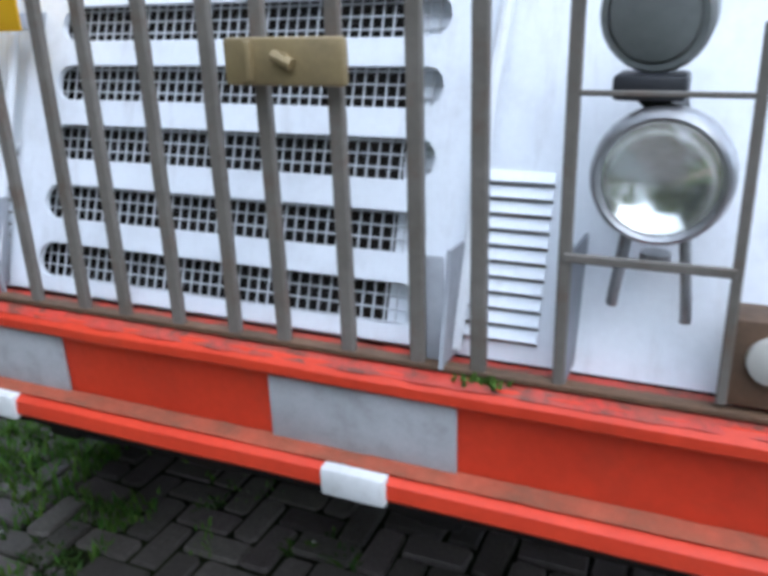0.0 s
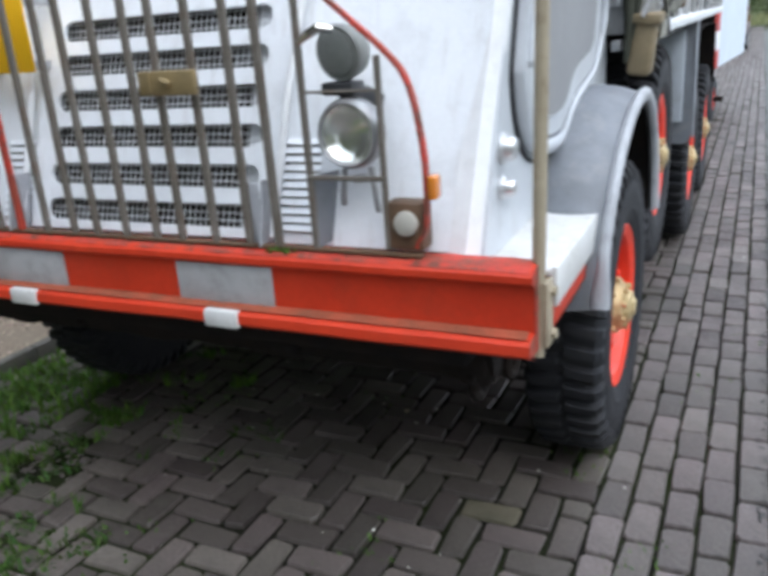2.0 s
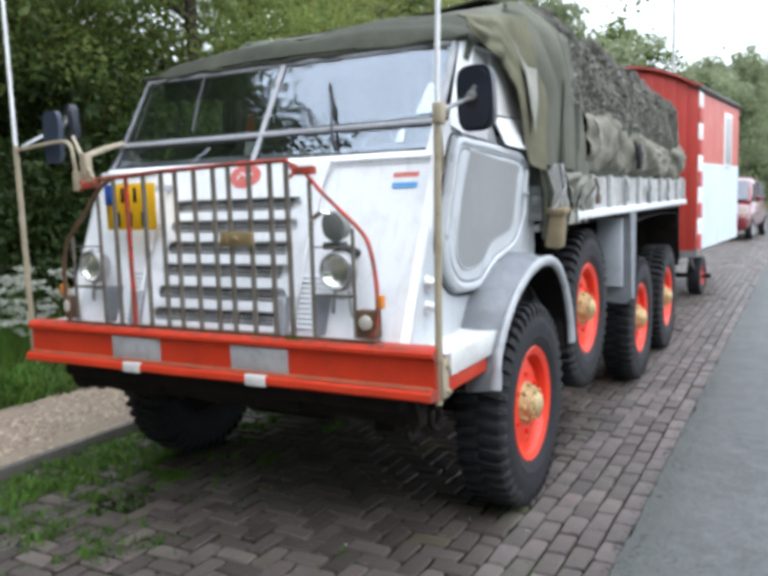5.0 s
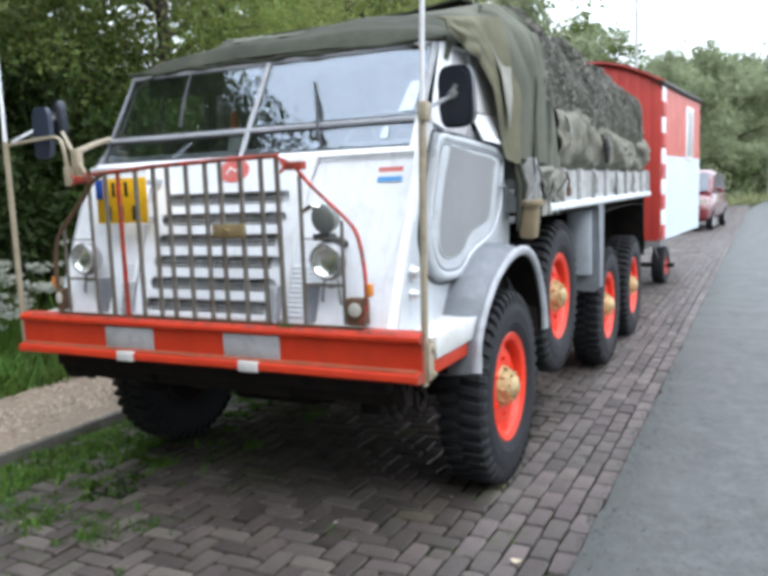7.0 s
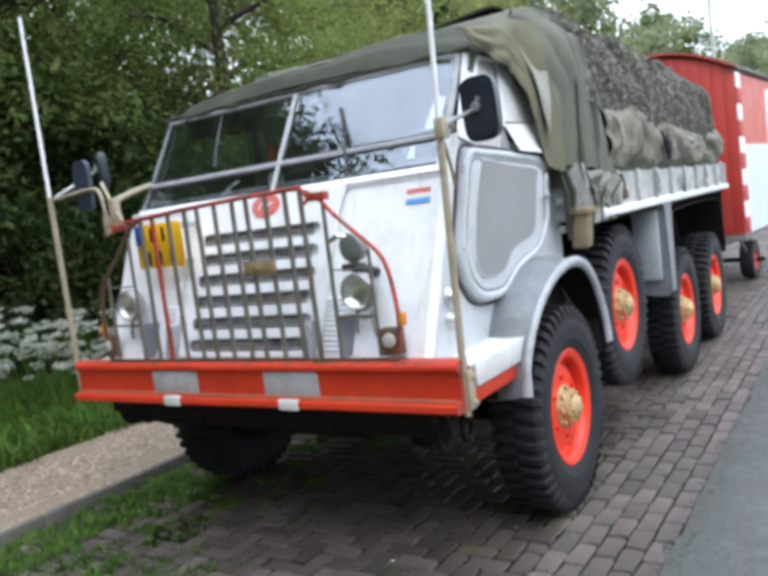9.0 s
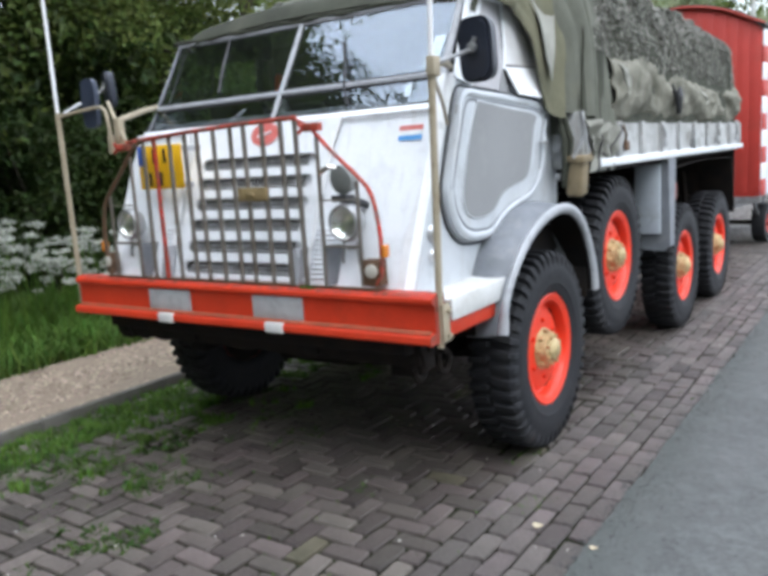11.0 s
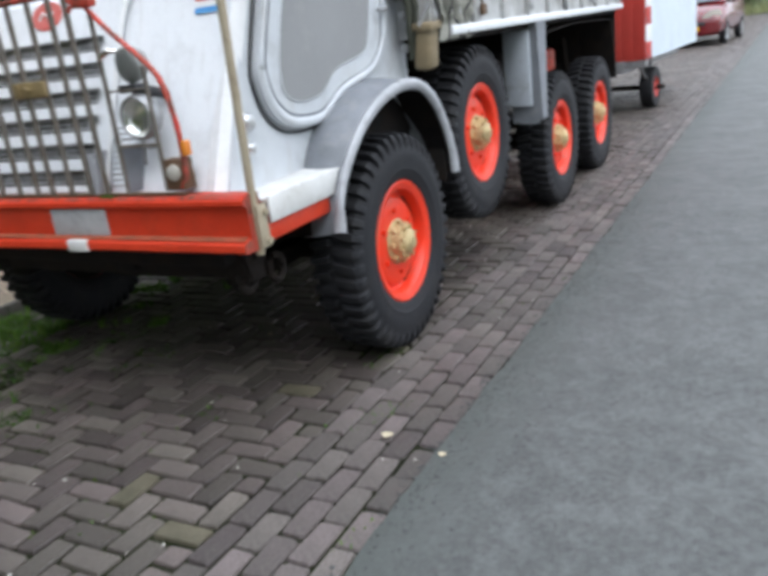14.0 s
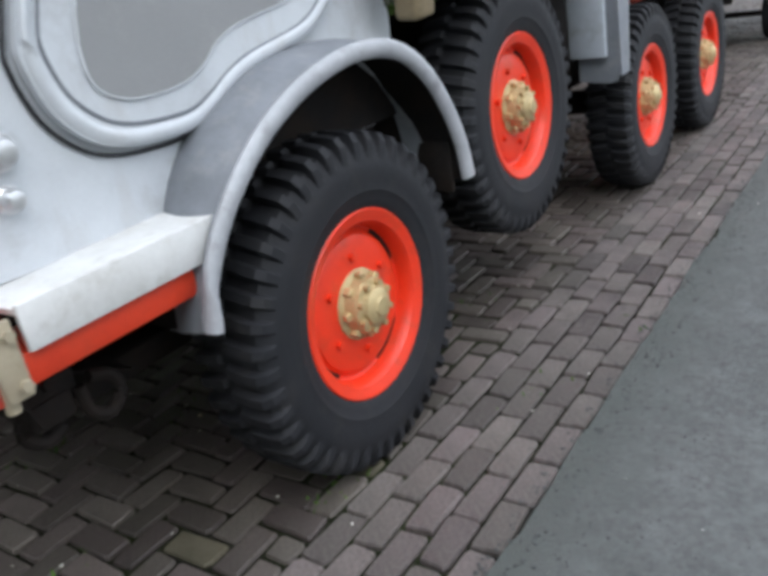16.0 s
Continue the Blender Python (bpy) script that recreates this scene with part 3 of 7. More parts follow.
def sheet(bm, nu, nv, fn, thick=0.0):
    """A grid surface from fn(u, v), u and v from 0 to 1; with thickness it gets a back and rims."""
    g = [[bm.verts.new(fn(i / nu, j / nv)) for j in range(nv + 1)] for i in range(nu + 1)]
    faces = [bm.faces.new((g[i][j], g[i + 1][j], g[i + 1][j + 1], g[i][j + 1])) for i in range(nu) for j in range(nv)]
    if thick:
        bm.normal_update()
        back = {v: bm.verts.new(v.co - v.normal * thick) for row in g for v in row}
        for f in faces:
            bm.faces.new([back[v] for v in reversed(f.verts)])
        rim = [g[i][0] for i in range(nu + 1)] + [g[nu][j] for j in range(1, nv + 1)] + [g[i][nv] for i in range(nu - 1, -1, -1)] + [g[0][j] for j in range(nv - 1, 0, -1)]
        for i in range(len(rim)):
            a, b = rim[i], rim[(i + 1) % len(rim)]
            bm.faces.new((a, back[a], back[b], b))
    return bm


def bolt(bm, at, axis, r=0.012, h=0.01):
    """A six-sided bolt head."""
    a = Vector(axis).normalized()
    return tube(bm, [Vector(at), Vector(at) + a * h], r, 6)


def arrays_mesh(name, verts, quads, mat):
    """A mesh from arrays, for leaves, blades and pebbles."""
    me = bpy.data.meshes.new(name)
    verts, quads = np.asarray(verts, np.float32), np.asarray(quads, np.int32)
    k = quads.shape[1]
    me.vertices.add(len(verts))
    me.vertices.foreach_set("co", verts.ravel())
    me.loops.add(quads.size)
    me.loops.foreach_set("vertex_index", quads.ravel())
    me.polygons.add(len(quads))
    me.polygons.foreach_set("loop_start", np.arange(0, quads.size, k, dtype=np.int32))
    me.update(calc_edges=True)
    me.validate()
    me.shade_flat()
    me.materials.append(mat)
    return me


def sway(p, s, k):
    return noise.noise(Vector(p) * s) * k


# ---- ground, road, path ----
def ground_height(x, y):
    h = -0.05
    if x < -3.0:
        k = min((-3.0 - x) / 1.5, 1.0)
        h += 0.12 * k + 0.05 * noise.noise(Vector((x * 0.7, y * 0.7, 0))) * k + min(max(-6 - x, 0) * 0.03, 0.8)
    return h


bm = B()
gx = [-500, -200, -80, -40, -25] + [-16 + 0.5 * i for i in range(28)] + [-2, -1, 0, 2, 5, 9, 20, 60, 200, 500]
gy = [-500, -200, -60, -25, -14] + [-8 + 0.6 * i for i in range(50)] + [26, 32, 40, 55, 80, 120, 200, 400, 800]
vs = [[bm.verts.new((x, y, ground_height(x, y))) for y in gy] for x in gx]
for i in range(len(gx) - 1):
    for j in range(len(gy) - 1):
        bm.faces.new((vs[i][j], vs[i + 1][j], vs[i + 1][j + 1], vs[i][j + 1]))
solo("ground", bm, M["soil"], "grassy earth sheet reaching the horizon", "ground", kind="structure")

bm = B()
left = smooth_line([(1.757, -80), (1.757, -20), (1.757, 0), (1.757, 8), (1.757, 16), (1.757, 28), (1.9, 44), (3.5, 62), (7.5, 80), (13, 101), (32, 150), (85, 250)], 6)
right = smooth_line([(8.2, -80), (8.2, -20), (8.2, 0), (8.2, 8), (8.3, 16), (8.5, 28), (8.9, 46), (10.5, 62), (14.5, 80), (20, 101), (39, 147), (92, 245)], 6)
ys = [-80, -40, -20, -10, -6] + [-4 + 0.06 * i for i in range(300)] + [14.2 + 1.2 * i for i in range(30)] + [52, 56, 62, 68, 75, 80, 90, 101, 125, 150, 245]


def along(line, y):
    return float(np.interp(y, [p[1] for p in line], [p[0] for p in line]))


def worn(y):
    """The broken edge of the asphalt lapping on the bricks."""
    return -0.012 + 0.020 * noise.noise(Vector((1, y * 2.3, 0))) + 0.016 * noise.noise(Vector((2, y * 9.0, 0))) if -4 <= y < 15 else 0.0


a = [bm.verts.new((along(left, y) + worn(y), y, 0.001)) for y in ys]
lap = [bm.verts.new((along(left, y) + 0.10, y, 0.006)) for y in ys]
mid = [bm.verts.new(((along(left, y) + along(right, y)) / 2, y, 0.02)) for y in ys]
c = [bm.verts.new((along(right, y), y, -0.02)) for y in ys]
for p, q in ((a, lap), (lap, mid), (mid, c)):
    for i in range(len(p) - 1):
        bm.faces.new((p[i], q[i], q[i + 1], p[i + 1]))
solo("road", bm, M["asphalt"], "grey worn asphalt road beside the paved lay-by", "road", kind="structure")


def pebbles(name, n, xr, yr, z, size, mat, label, category, seed):
    """Many small flat-sided stones in one mesh."""
    r = np.random.default_rng(seed)
    base = np.array([(0, 0, 1), (1, 0, 0.1), (0, 1, 0.1), (-1, 0, 0.1), (0, -1, 0.1)], float)
    tri = np.array([(0, 1, 2), (0, 2, 3), (0, 3, 4), (0, 4, 1)])
    s = r.uniform(size * 0.4, size, (n, 1, 1)) * r.uniform(0.6, 1.3, (n, 1, 3))
    s[:, :, 2] *= 0.6
    ang = r.uniform(0, 6.28, n)
    c, d = np.cos(ang), np.sin(ang)
    p = base[None] * s
    x = p[:, :, 0] * c[:, None] - p[:, :, 1] * d[:, None]
    y = p[:, :, 0] * d[:, None] + p[:, :, 1] * c[:, None]
    px, py = r.uniform(*xr, n), r.uniform(*yr, n)
    v = np.stack([x + px[:, None], y + py[:, None], p[:, :, 2] + z], -1).reshape(-1, 3)
    f = (tri[None] + 5 * np.arange(n)[:, None, None]).reshape(-1, 3)
    return solo(name, arrays_mesh(name, v, f, mat), mat, label, category, kind="stuff")


bm = B()
sheet(bm, 26, 180, lambda u, v: (-1.815 - 1.29 * u - 0.10 * noise.noise(Vector((0, v * 30, 2))) * u, -16 + 52 * v,
                                 0.062 + 0.012 * noise.noise(Vector((u * 5, v * 90, 1))) - 0.12 * max(0, u - 0.9)))
solo("gravel_path", bm, M["gravel"], "tan shell-gravel footpath behind a concrete kerb", "path", kind="structure", smooth=60)
pebbles("path_gravel", 9000, (-3.08, -1.83), (-2.0, 4.5), 0.062, 0.017, M["pebble"], "loose tan gravel lying on the footpath", "gravel", 5)

kerb = root("kerb", (-1.785, 10, -0.05), "weathered grey concrete edging kerb along the path", "kerb", kind="structure")
bm = B()
box(bm, (-1.812, -0.496, -0.12), (-1.757, 0.496, 0.072), 0.008)
kerb_mesh = mesh_from(bm, "kerb_stone", M["kerb"], 35)
for i in range(-15, 36):
    k = part("kerb_stone", kerb_mesh, None, kerb)
    k.location = (random.uniform(-0.004, 0.004), i + 0.5, random.uniform(-0.006, 0.006))

# ---- the truck ----
truck = root("truck", (0, 3.4, 0), "white and silver six-wheeled army truck with red bumper and canvas-covered bed", "truck")
NK = 0.385


def on_nose(x, z, d=0.0):
    """A place on the sloping nose; d is the distance out of it."""
    n = Vector((0, -1, NK)).normalized()
    return Vector((x, 0.085 + NK * (z - 1.05), z)) + n * d


# bumper: a channel with lips
bm = B()
sec = [(0.075, 1.026), (0.020, 1.030), (-0.004, 1.026), (-0.018, 1.012), (-0.018, 0.996), (0.000, 0.984), (0.004, 0.975), (0.004, 0.872), (-0.034, 0.862),
       (-0.042, 0.856), (-0.044, 0.832), (-0.038, 0.824), (0.030, 0.822), (0.075, 0.83)]
xs = [-1.18 + 2.36 * i / 40 for i in range(41)]
rows = [[bm.verts.new((x, y + 0.004 * noise.noise(Vector((x * 2.5, z * 9, 0))), z + 0.003 * noise.noise(Vector((x * 3, z * 5, 4))))) for y, z in sec] for x in xs]
for p, q in zip(rows, rows[1:]):
    for i in range(len(sec)):
        k = (i + 1) % len(sec)
        bm.faces.new((p[i], q[i], q[k], p[k]))
bm.faces.new(rows[0])
bm.faces.new(rows[-1][::-1])
bumper = part("front_bumper", bm, M["red"], truck, "bright red steel channel bumper", 30)
for s in (1, -1):
    bm = B()
    slab(bm, [(y + (0.004 if y > 0.05 else 0.0), z) for y, z in sec], 0.003 * s, lambda u, v, d: Vector((s * 1.181 + d, u, v)))
    part("bumper_end", bm, M["red_worn"], bumper, "rust-worn end of the bumper channel")
bm = B()
sheet(bm, 120, 6, lambda u, v: (-1.175 + 2.35 * u, -0.012 + 0.078 * v + 0.006 * noise.noise(Vector((u * 40, v, 3))),
                               float(np.interp(-0.012 + 0.078 * v, [-0.016, -0.004, 0.02, 0.07], [1.017, 1.0285, 1.0325, 1.031])) + 0.0025 * noise.noise(Vector((u * 60, v * 5, 0)))), 0.003)
part("bumper_top_strip", bm, M["red_worn"], bumper, "worn chipped red top edge with moss")
bm = B()
sheet(bm, 60, 3, lambda u, v: (-1.17 + 2.34 * u, 0.001 - 0.030 * v, 0.8755 - 0.0085 * v + 0.002 * noise.noise(Vector((u * 50, v * 3, 2)))), 0.002)
part("lip_top_edge", bm, M["lip_brown"], bumper, "brown dirty upper face of the lower lip")
for x0, x1 in ((0.174, 0.486), (-0.574, -0.258)):
    bm = B()
    box(bm, (x0, -0.004, 0.874), (x1, 0.003, 0.984), 0.001)
    part("reflector_plate", bm, M["plate_grey"], bumper, "dull grey reflective plate")
    bm = B()
    xm = x0 + 0.107
    box(bm, (xm, -0.050, 0.818), (xm + 0.108, 0.03, 0.867), 0.006)
    part("lip_clip", bm, M["step_white"], bumper, "white painted clip on the lower lip")
# bumper returns along the sides, with the steps on them
for s in (1, -1):
    bm = B()
    box(bm, (min(s * 1.03, s * 1.195), 0.075, 0.835), (max(s * 1.03, s * 1.195), 0.535, 0.905), 0.006)
    part("side_rail", bm, M["red"], truck, "red rail under the step")
    bm = B()
    sheet(bm, 2, 16, lambda u, v: (s * (1.01 + 0.20 * u), 0.10 + 0.53 * v, 1.004 - 0.01 * (1 - v) + 0.004 * noise.noise(Vector((u, v * 5, s)))), 0.012)
    box(bm, (min(s * 1.198, s * 1.212), 0.10, 0.905), (max(s * 1.198, s * 1.212), 0.63, 1.004), 0.004)
    box(bm, (min(s * 1.02, s * 1.21), 0.622, 0.905), (max(s * 1.02, s * 1.21), 0.632, 1.0), 0.003)
    part("step", bm, M["step_white"], truck, "white painted step plate")

# nose: outer panel, raised hood with slots, corner strips
bm = B()
slab(bm, [(-0.965, 1.03), (1.0, 1.03), (1.02, 1.78), (-0.975, 1.78)], -0.02, lambda u, v, d: on_nose(u, v, d), [[(-0.42, 1.045), (0.43, 1.045), (0.43, 1.655), (-0.42, 1.655)]])
nose = part("nose_panel", bm, M["white"], truck)


def slot(zc, hw=0.385, hh=0.030, n=7):
    pts = []
    for k in range(n):
        a = -math.pi / 2 + math.pi * k / (n - 1)
        pts.append((hw - hh + hh * math.cos(a), zc + hh * math.sin(a)))
    for k in range(n):
        a = math.pi / 2 + math.pi * k / (n - 1)
        pts.append((-hw + hh + hh * math.cos(a), zc + hh * math.sin(a)))
    return [(x + 0.012, z) for x, z in pts]


SLOTS = (1.090, 1.192, 1.297, 1.400, 1.502, 1.602)
bm = B()
slab(bm, [(-0.44, 1.035), (0.45, 1.035), (0.458, 1.30), (0.485, 1.66), (0.53, 1.79), (-0.51, 1.79), (-0.465, 1.66), (-0.44, 1.30)], -0.012,
     lambda u, v, d: on_nose(u, v, 0.016 + d), [slot(z) for z in SLOTS])
hood = part("hood", bm, M["white"], truck, "white hood with six slotted openings")
bm = B()
slab(bm, [(-0.42, 1.04), (0.43, 1.04), (0.44, 1.66), (-0.42, 1.66)], -0.004, lambda u, v, d: on_nose(u, v, -0.045 + d))
part("radiator_core", bm, M["dark"], hood, "dark radiator behind the slots")
bm = B()
for i in range(43):
    x = -0.41 + 0.0195 * i
    tube(bm, [on_nose(x, 1.05, -0.010), on_nose(x, 1.65, -0.010)], 0.0018, 4, caps=False)
for zc in SLOTS:
    for k in (-2, -1, 0, 1):
        z = zc + 0.0195 * (k + 0.5)
        tube(bm, [on_nose(-0.41, z, -0.0125), on_nose(0.41, z, -0.0125)], 0.0018, 4, caps=False)
part("grille_mesh", bm, M["mesh"], hood, "pale square wire mesh")
bm = B()
slab(bm, [(0.334, 1.05), (0.425, 1.05), (0.425, 1.65), (0.334, 1.65)], -0.003, lambda u, v, d: on_nose(u, v, -0.017 + d))
part("blanking_plate", bm, M["white"], hood, "white plate closing the slot ends")
for x0 in (-0.50, 0.50):
    bm = B()
    tube(bm, [on_nose(x0 * 0.93, 1.04, 0.03), on_nose(x0 * 0.95, 1.40, 0.03), on_nose(x0, 1.68, 0.03), on_nose(x0 * 1.06, 1.785, 0.03)], 0.010, 8)
    part("hood_seam", bm, M["white_clean"], hood)
for s in (1, -1):
    for i in range(11):
        z = 1.060 + 0.0215 * i
        bm = B()
        n = Vector((0, -1, NK)).normalized()
        x0, x1 = sorted((s * 0.468, s * 0.578))
        p = [on_nose(x0, z, 0.011), on_nose(x1, z, 0.011), on_nose(x1, z + 0.0155, 0.003), on_nose(x0, z + 0.0155, 0.003)]
        q = [v + Vector((0, 0.003, -0.002)) for v in p]
        va, vb = [bm.verts.new(v) for v in p], [bm.verts.new(v) for v in q]
        bm.faces.new(va[::-1])
        bm.faces.new(vb)
        for k in range(4):
            bm.faces.new((va[k], va[(k + 1) % 4], vb[(k + 1) % 4], vb[k]))
        lv = part("louvre", bm, M["white"], nose)
        # strip laid on the panel as the shadow line under the lip
        bm = B()
        slab(bm, [(x0, z - 0.0042), (x1, z - 0.0042), (x1, z - 0.002), (x0, z - 0.002)], 0.001, lambda u, v, d: on_nose(u, v, 0.0015 + d))
        part("louvre_slot", bm, M["rust"], lv, "dark strip standing for the slot's shadow line")
    # grey bracket plate beside the hood
    bm = B()
    x = s * 0.458
    slab(bm, [(0.010, 1.04), (0.090, 1.04), (0.125, 1.20), (0.050, 1.205)], 0.006 * s, lambda u, v, d: Vector((x + d, u - 0.01, v)))
    box(bm, (min(x, x - 0.052 * s), 0.024, 1.04), (max(x, x - 0.052 * s), 0.029, 1.20), 0.002)
    part("hood_bracket", bm, M["frame_grey"], truck, "worn grey steel bracket plate")
# white corner strips
for s in (1, -1):
    line = [(1.000, 0.080, 1.02), (1.005, 0.195, 1.30), (1.018, 0.345, 1.66), (1.025, 0.420, 1.84), (1.022, 0.50, 1.95)]
    if s < 0:
        line = [(0.968, 0.080, 1.02), (0.972, 0.195, 1.30), (0.978, 0.345, 1.66), (0.980, 0.385, 1.76)]
    bm = B()
    pts = [Vector((s * x, y, z)) for x, y, z in line]
    rings = []
    for p in pts:
        rings.append([bm.verts.new(p + Vector((s * dx, dy, dz))) for dx, dy, dz in ((-0.045, -0.012, 0.0), (0.0, -0.022, 0.0), (0.022, 0.0, 0.0), (0.024, 0.045, 0), (-0.03, 0.03, 0))])
    for a, b in zip(rings, rings[1:]):
        for k in range(5):
            bm.faces.new((a[k], a[(k + 1) % 5], b[(k + 1) % 5], b[k]))
    bm.faces.new(rings[0])
    bm.faces.new(rings[-1])
    part("corner_strip", bm, M["white_clean"], truck, "bright white corner strip", 50)
# red oval badge and small flag on the nose
bm = B()
slab(bm, [(0.042 + 0.092 * math.cos(a * 0.2618), 1.738 + 0.058 * math.sin(a * 0.2618)) for a in range(24)], 0.002, lambda u, v, d: on_nose(u, v, 0.018 + d))
badge = part("nose_badge", bm, M["badge_red"], hood, "faded red oval badge")
bm = B()
tube(bm, [on_nose(0.0, 1.722, 0.021), on_nose(0.02, 1.752, 0.021), on_nose(0.05, 1.735, 0.021), on_nose(0.085, 1.748, 0.021)], 0.006, 6)
part("badge_mark", bm, M["white_clean"], badge)
for z, mat, nm in ((1.714, "badge_red", "flag_red_stripe"), (1.692, "white_clean", "flag_white_stripe"), (1.670, "flag_blue", "flag_blue_stripe")):
    bm = B()
    slab(bm, [(0.852, z - 0.0105), (0.974, z - 0.0105), (0.974, z + 0.0105), (0.852, z + 0.0105)], 0.0015, lambda u, v, d: on_nose(u, v, 0.004 + d))
    part(nm, bm, M[mat], nose)

# cowl and cab sides
bm = B()
slab(bm, [(-0.965, 0.0), (1.02, 0.0), (1.02, 1.0), (-0.955, 1.0)], 0.02, lambda u, v, d: Vector((u, 0.355 + 0.05 * v + d, 1.77 + 0.05 * v)))
tube(bm, [(-0.965, 0.365, 1.79), (1.02, 0.365, 1.79)], 0.012, 8)
part("cowl", bm, M["white"], truck)
side_line = [(0.10, 1.0), (0.36, 1.66), (0.52, 1.94), (0.66, 1.935), (1.55, 1.90), (1.72, 1.86), (1.74, 1.30), (1.70, 1.0), (1.2, 0.98)]
far_line = [(0.10, 1.0), (0.34, 1.62), (0.42, 1.76), (0.66, 1.80), (1.55, 1.82), (1.72, 1.80), (1.74, 1.30), (1.70, 1.0), (1.2, 0.98)]
for s in (1, -1):
    bm = B()
    slab(bm, side_line if s > 0 else far_line, -0.02 * s, lambda u, v, d: Vector((s * 1.035 + d, u, v)))
    side = part("cab_side", bm, M["silver"], truck)
    door_line = smooth_loop([(0.533, 1.862), (0.445, 1.67), (0.368, 1.47), (0.358, 1.40), (0.39, 1.296), (0.46, 1.222), (0.545, 1.187), (0.66, 1.176), (0.75, 1.180), (0.83, 1.210),
                             (0.907, 1.252), (1.015, 1.289), (1.24, 1.332), (1.35, 1.385), (1.43, 1.47), (1.47, 1.65), (1.486, 1.815), (1.10, 1.856), (0.70, 1.874)], 4)
    inset = lambda k: [(u + (0.92 - u) * k * 1.0, v + (1.52 - v) * k * 1.55) for u, v in door_line]
    bm = B()
    slab(bm, door_line, -0.03 * s, lambda u, v, d: Vector((s * 1.072 + d, u, v)))
    door = part("door", bm, M["silver"], truck, "silver metal door with grey inset panel")
    bm = B()
    tube(bm, [(s * 1.071, u, v) for u, v in inset(0.035)], 0.0115, 10, closed=True, flat=1.75)
    part("door_bead", bm, M["silver"], door)
    # black tube drawn as the shadow line along the door's outline
    bm = B()
    tube(bm, [(s * 1.040, 0.94 + (u - 0.94) * 1.028, 1.55 + (v - 1.55) * 1.045) for u, v in door_line], 0.006, 6, closed=True)
    part("door_gap", bm, M["black"], door, "dark tube standing for the shadow line round the door")
    # thin grey tube puts the shading inside the door edge into colour
    bm = B()
    tube(bm, [(s * 1.072, u, v) for u, v in inset(0.088)], 0.0035, 8, closed=True, flat=1.6)
    part("door_groove", bm, M["fender"], door, "dark tube standing for shading inside the rolled door edge")
    pan = smooth_loop([(0.655, 1.812), (0.590, 1.70), (0.535, 1.575), (0.497, 1.44), (0.493, 1.361), (0.520, 1.316), (0.575, 1.291), (0.63, 1.284), (0.706, 1.286), (0.774, 1.298), (0.835, 1.328),
                       (0.883, 1.365), (0.965, 1.396), (1.087, 1.416), (1.174, 1.432), (1.235, 1.468), (1.275, 1.56), (1.318, 1.70), (1.335, 1.768), (1.00, 1.797), (0.685, 1.824)], 4)
    bm = B()
    slab(bm, pan, -0.006 * s, lambda u, v, d: Vector((s * 1.079 + d, u, v)))
    part("door_panel", bm, M["panel"], door, "matt grey door panel")
    bm = B()
    tube(bm, [(s * 1.074, u, v) for u, v in pan], 0.0055, 8, closed=True)
    part("panel_bead", bm, M["silver"], door)
    for z, y in ((1.51, 0.405), (1.78, 0.50)):
        bm = B()
        tube(bm, [(s * 1.062, y - 0.01, z - 0.02), (s * 1.062, y + 0.006, z + 0.02)], 0.014, 10)
        box(bm, (min(s * 1.05, s * 1.068), y - 0.01, z - 0.012), (max(s * 1.05, s * 1.068), y + 0.06, z + 0.012), 0.003)
        part("hinge", bm, M["steel"], door)
    bm = B()
    tube(bm, [(s * 1.08, 1.43, 1.62), (s * 1.105, 1.43, 1.62), (s * 1.105, 1.34, 1.615)], 0.009, 8)
    part("door_handle", bm, M["steel"], door)
    for z, r in ((1.252, 0.033), (1.155, 0.025)):
        bm = B()
        lathe(bm, [(0, r * 1.25), (0.006, r * 1.25), (0.012, r), (0.024, r), (0.036, r * 0.75), (0.042, 0)], 20, Matrix.Translation((s * 1.036, 0.262 + (z - 1.25) * 0.1, z)) @ Matrix.Diagonal((s, 1, 1, 1)))
        part("side_lamp", bm, M["aluminium"], side, "small chromed domed side lamp")

# windscreen: posts, rail, panes
def ws(x, k, d=0.0):
    """A place on the windscreen: k from 0 at the lower rail to 1 at the top."""
    return Vector((x, 0.516 + 0.226 * k - d * 0.86, 1.950 + 0.375 * k + d * 0.51))


XR, XL, XC = 0.985, -0.955, 0.013
bm = B()
tube(bm, [ws(XL - 0.02, 0), ws(XC, 0), ws(XR + 0.02, 0)], 0.017, 8)
frame_ob = part("windscreen_frame", bm, M["frame_grey"], truck, "grey painted windscreen frame")
for x, r, mat in ((XC, 0.017, "frame_grey"), (XR, 0.020, "frame_grey"), (XL, 0.010, "fender")):
    bm = B()
    tube(bm, [ws(x, -0.36), ws(x, 0), ws(x, 1.02)], r, 8)
    part("screen_post", bm, M[mat], frame_ob)
bm = B()
tube(bm, [ws(XL, 1.0), ws(XR, 1.0)], 0.017, 8)
part("top_rail", bm, M["frame_grey"], frame_ob)
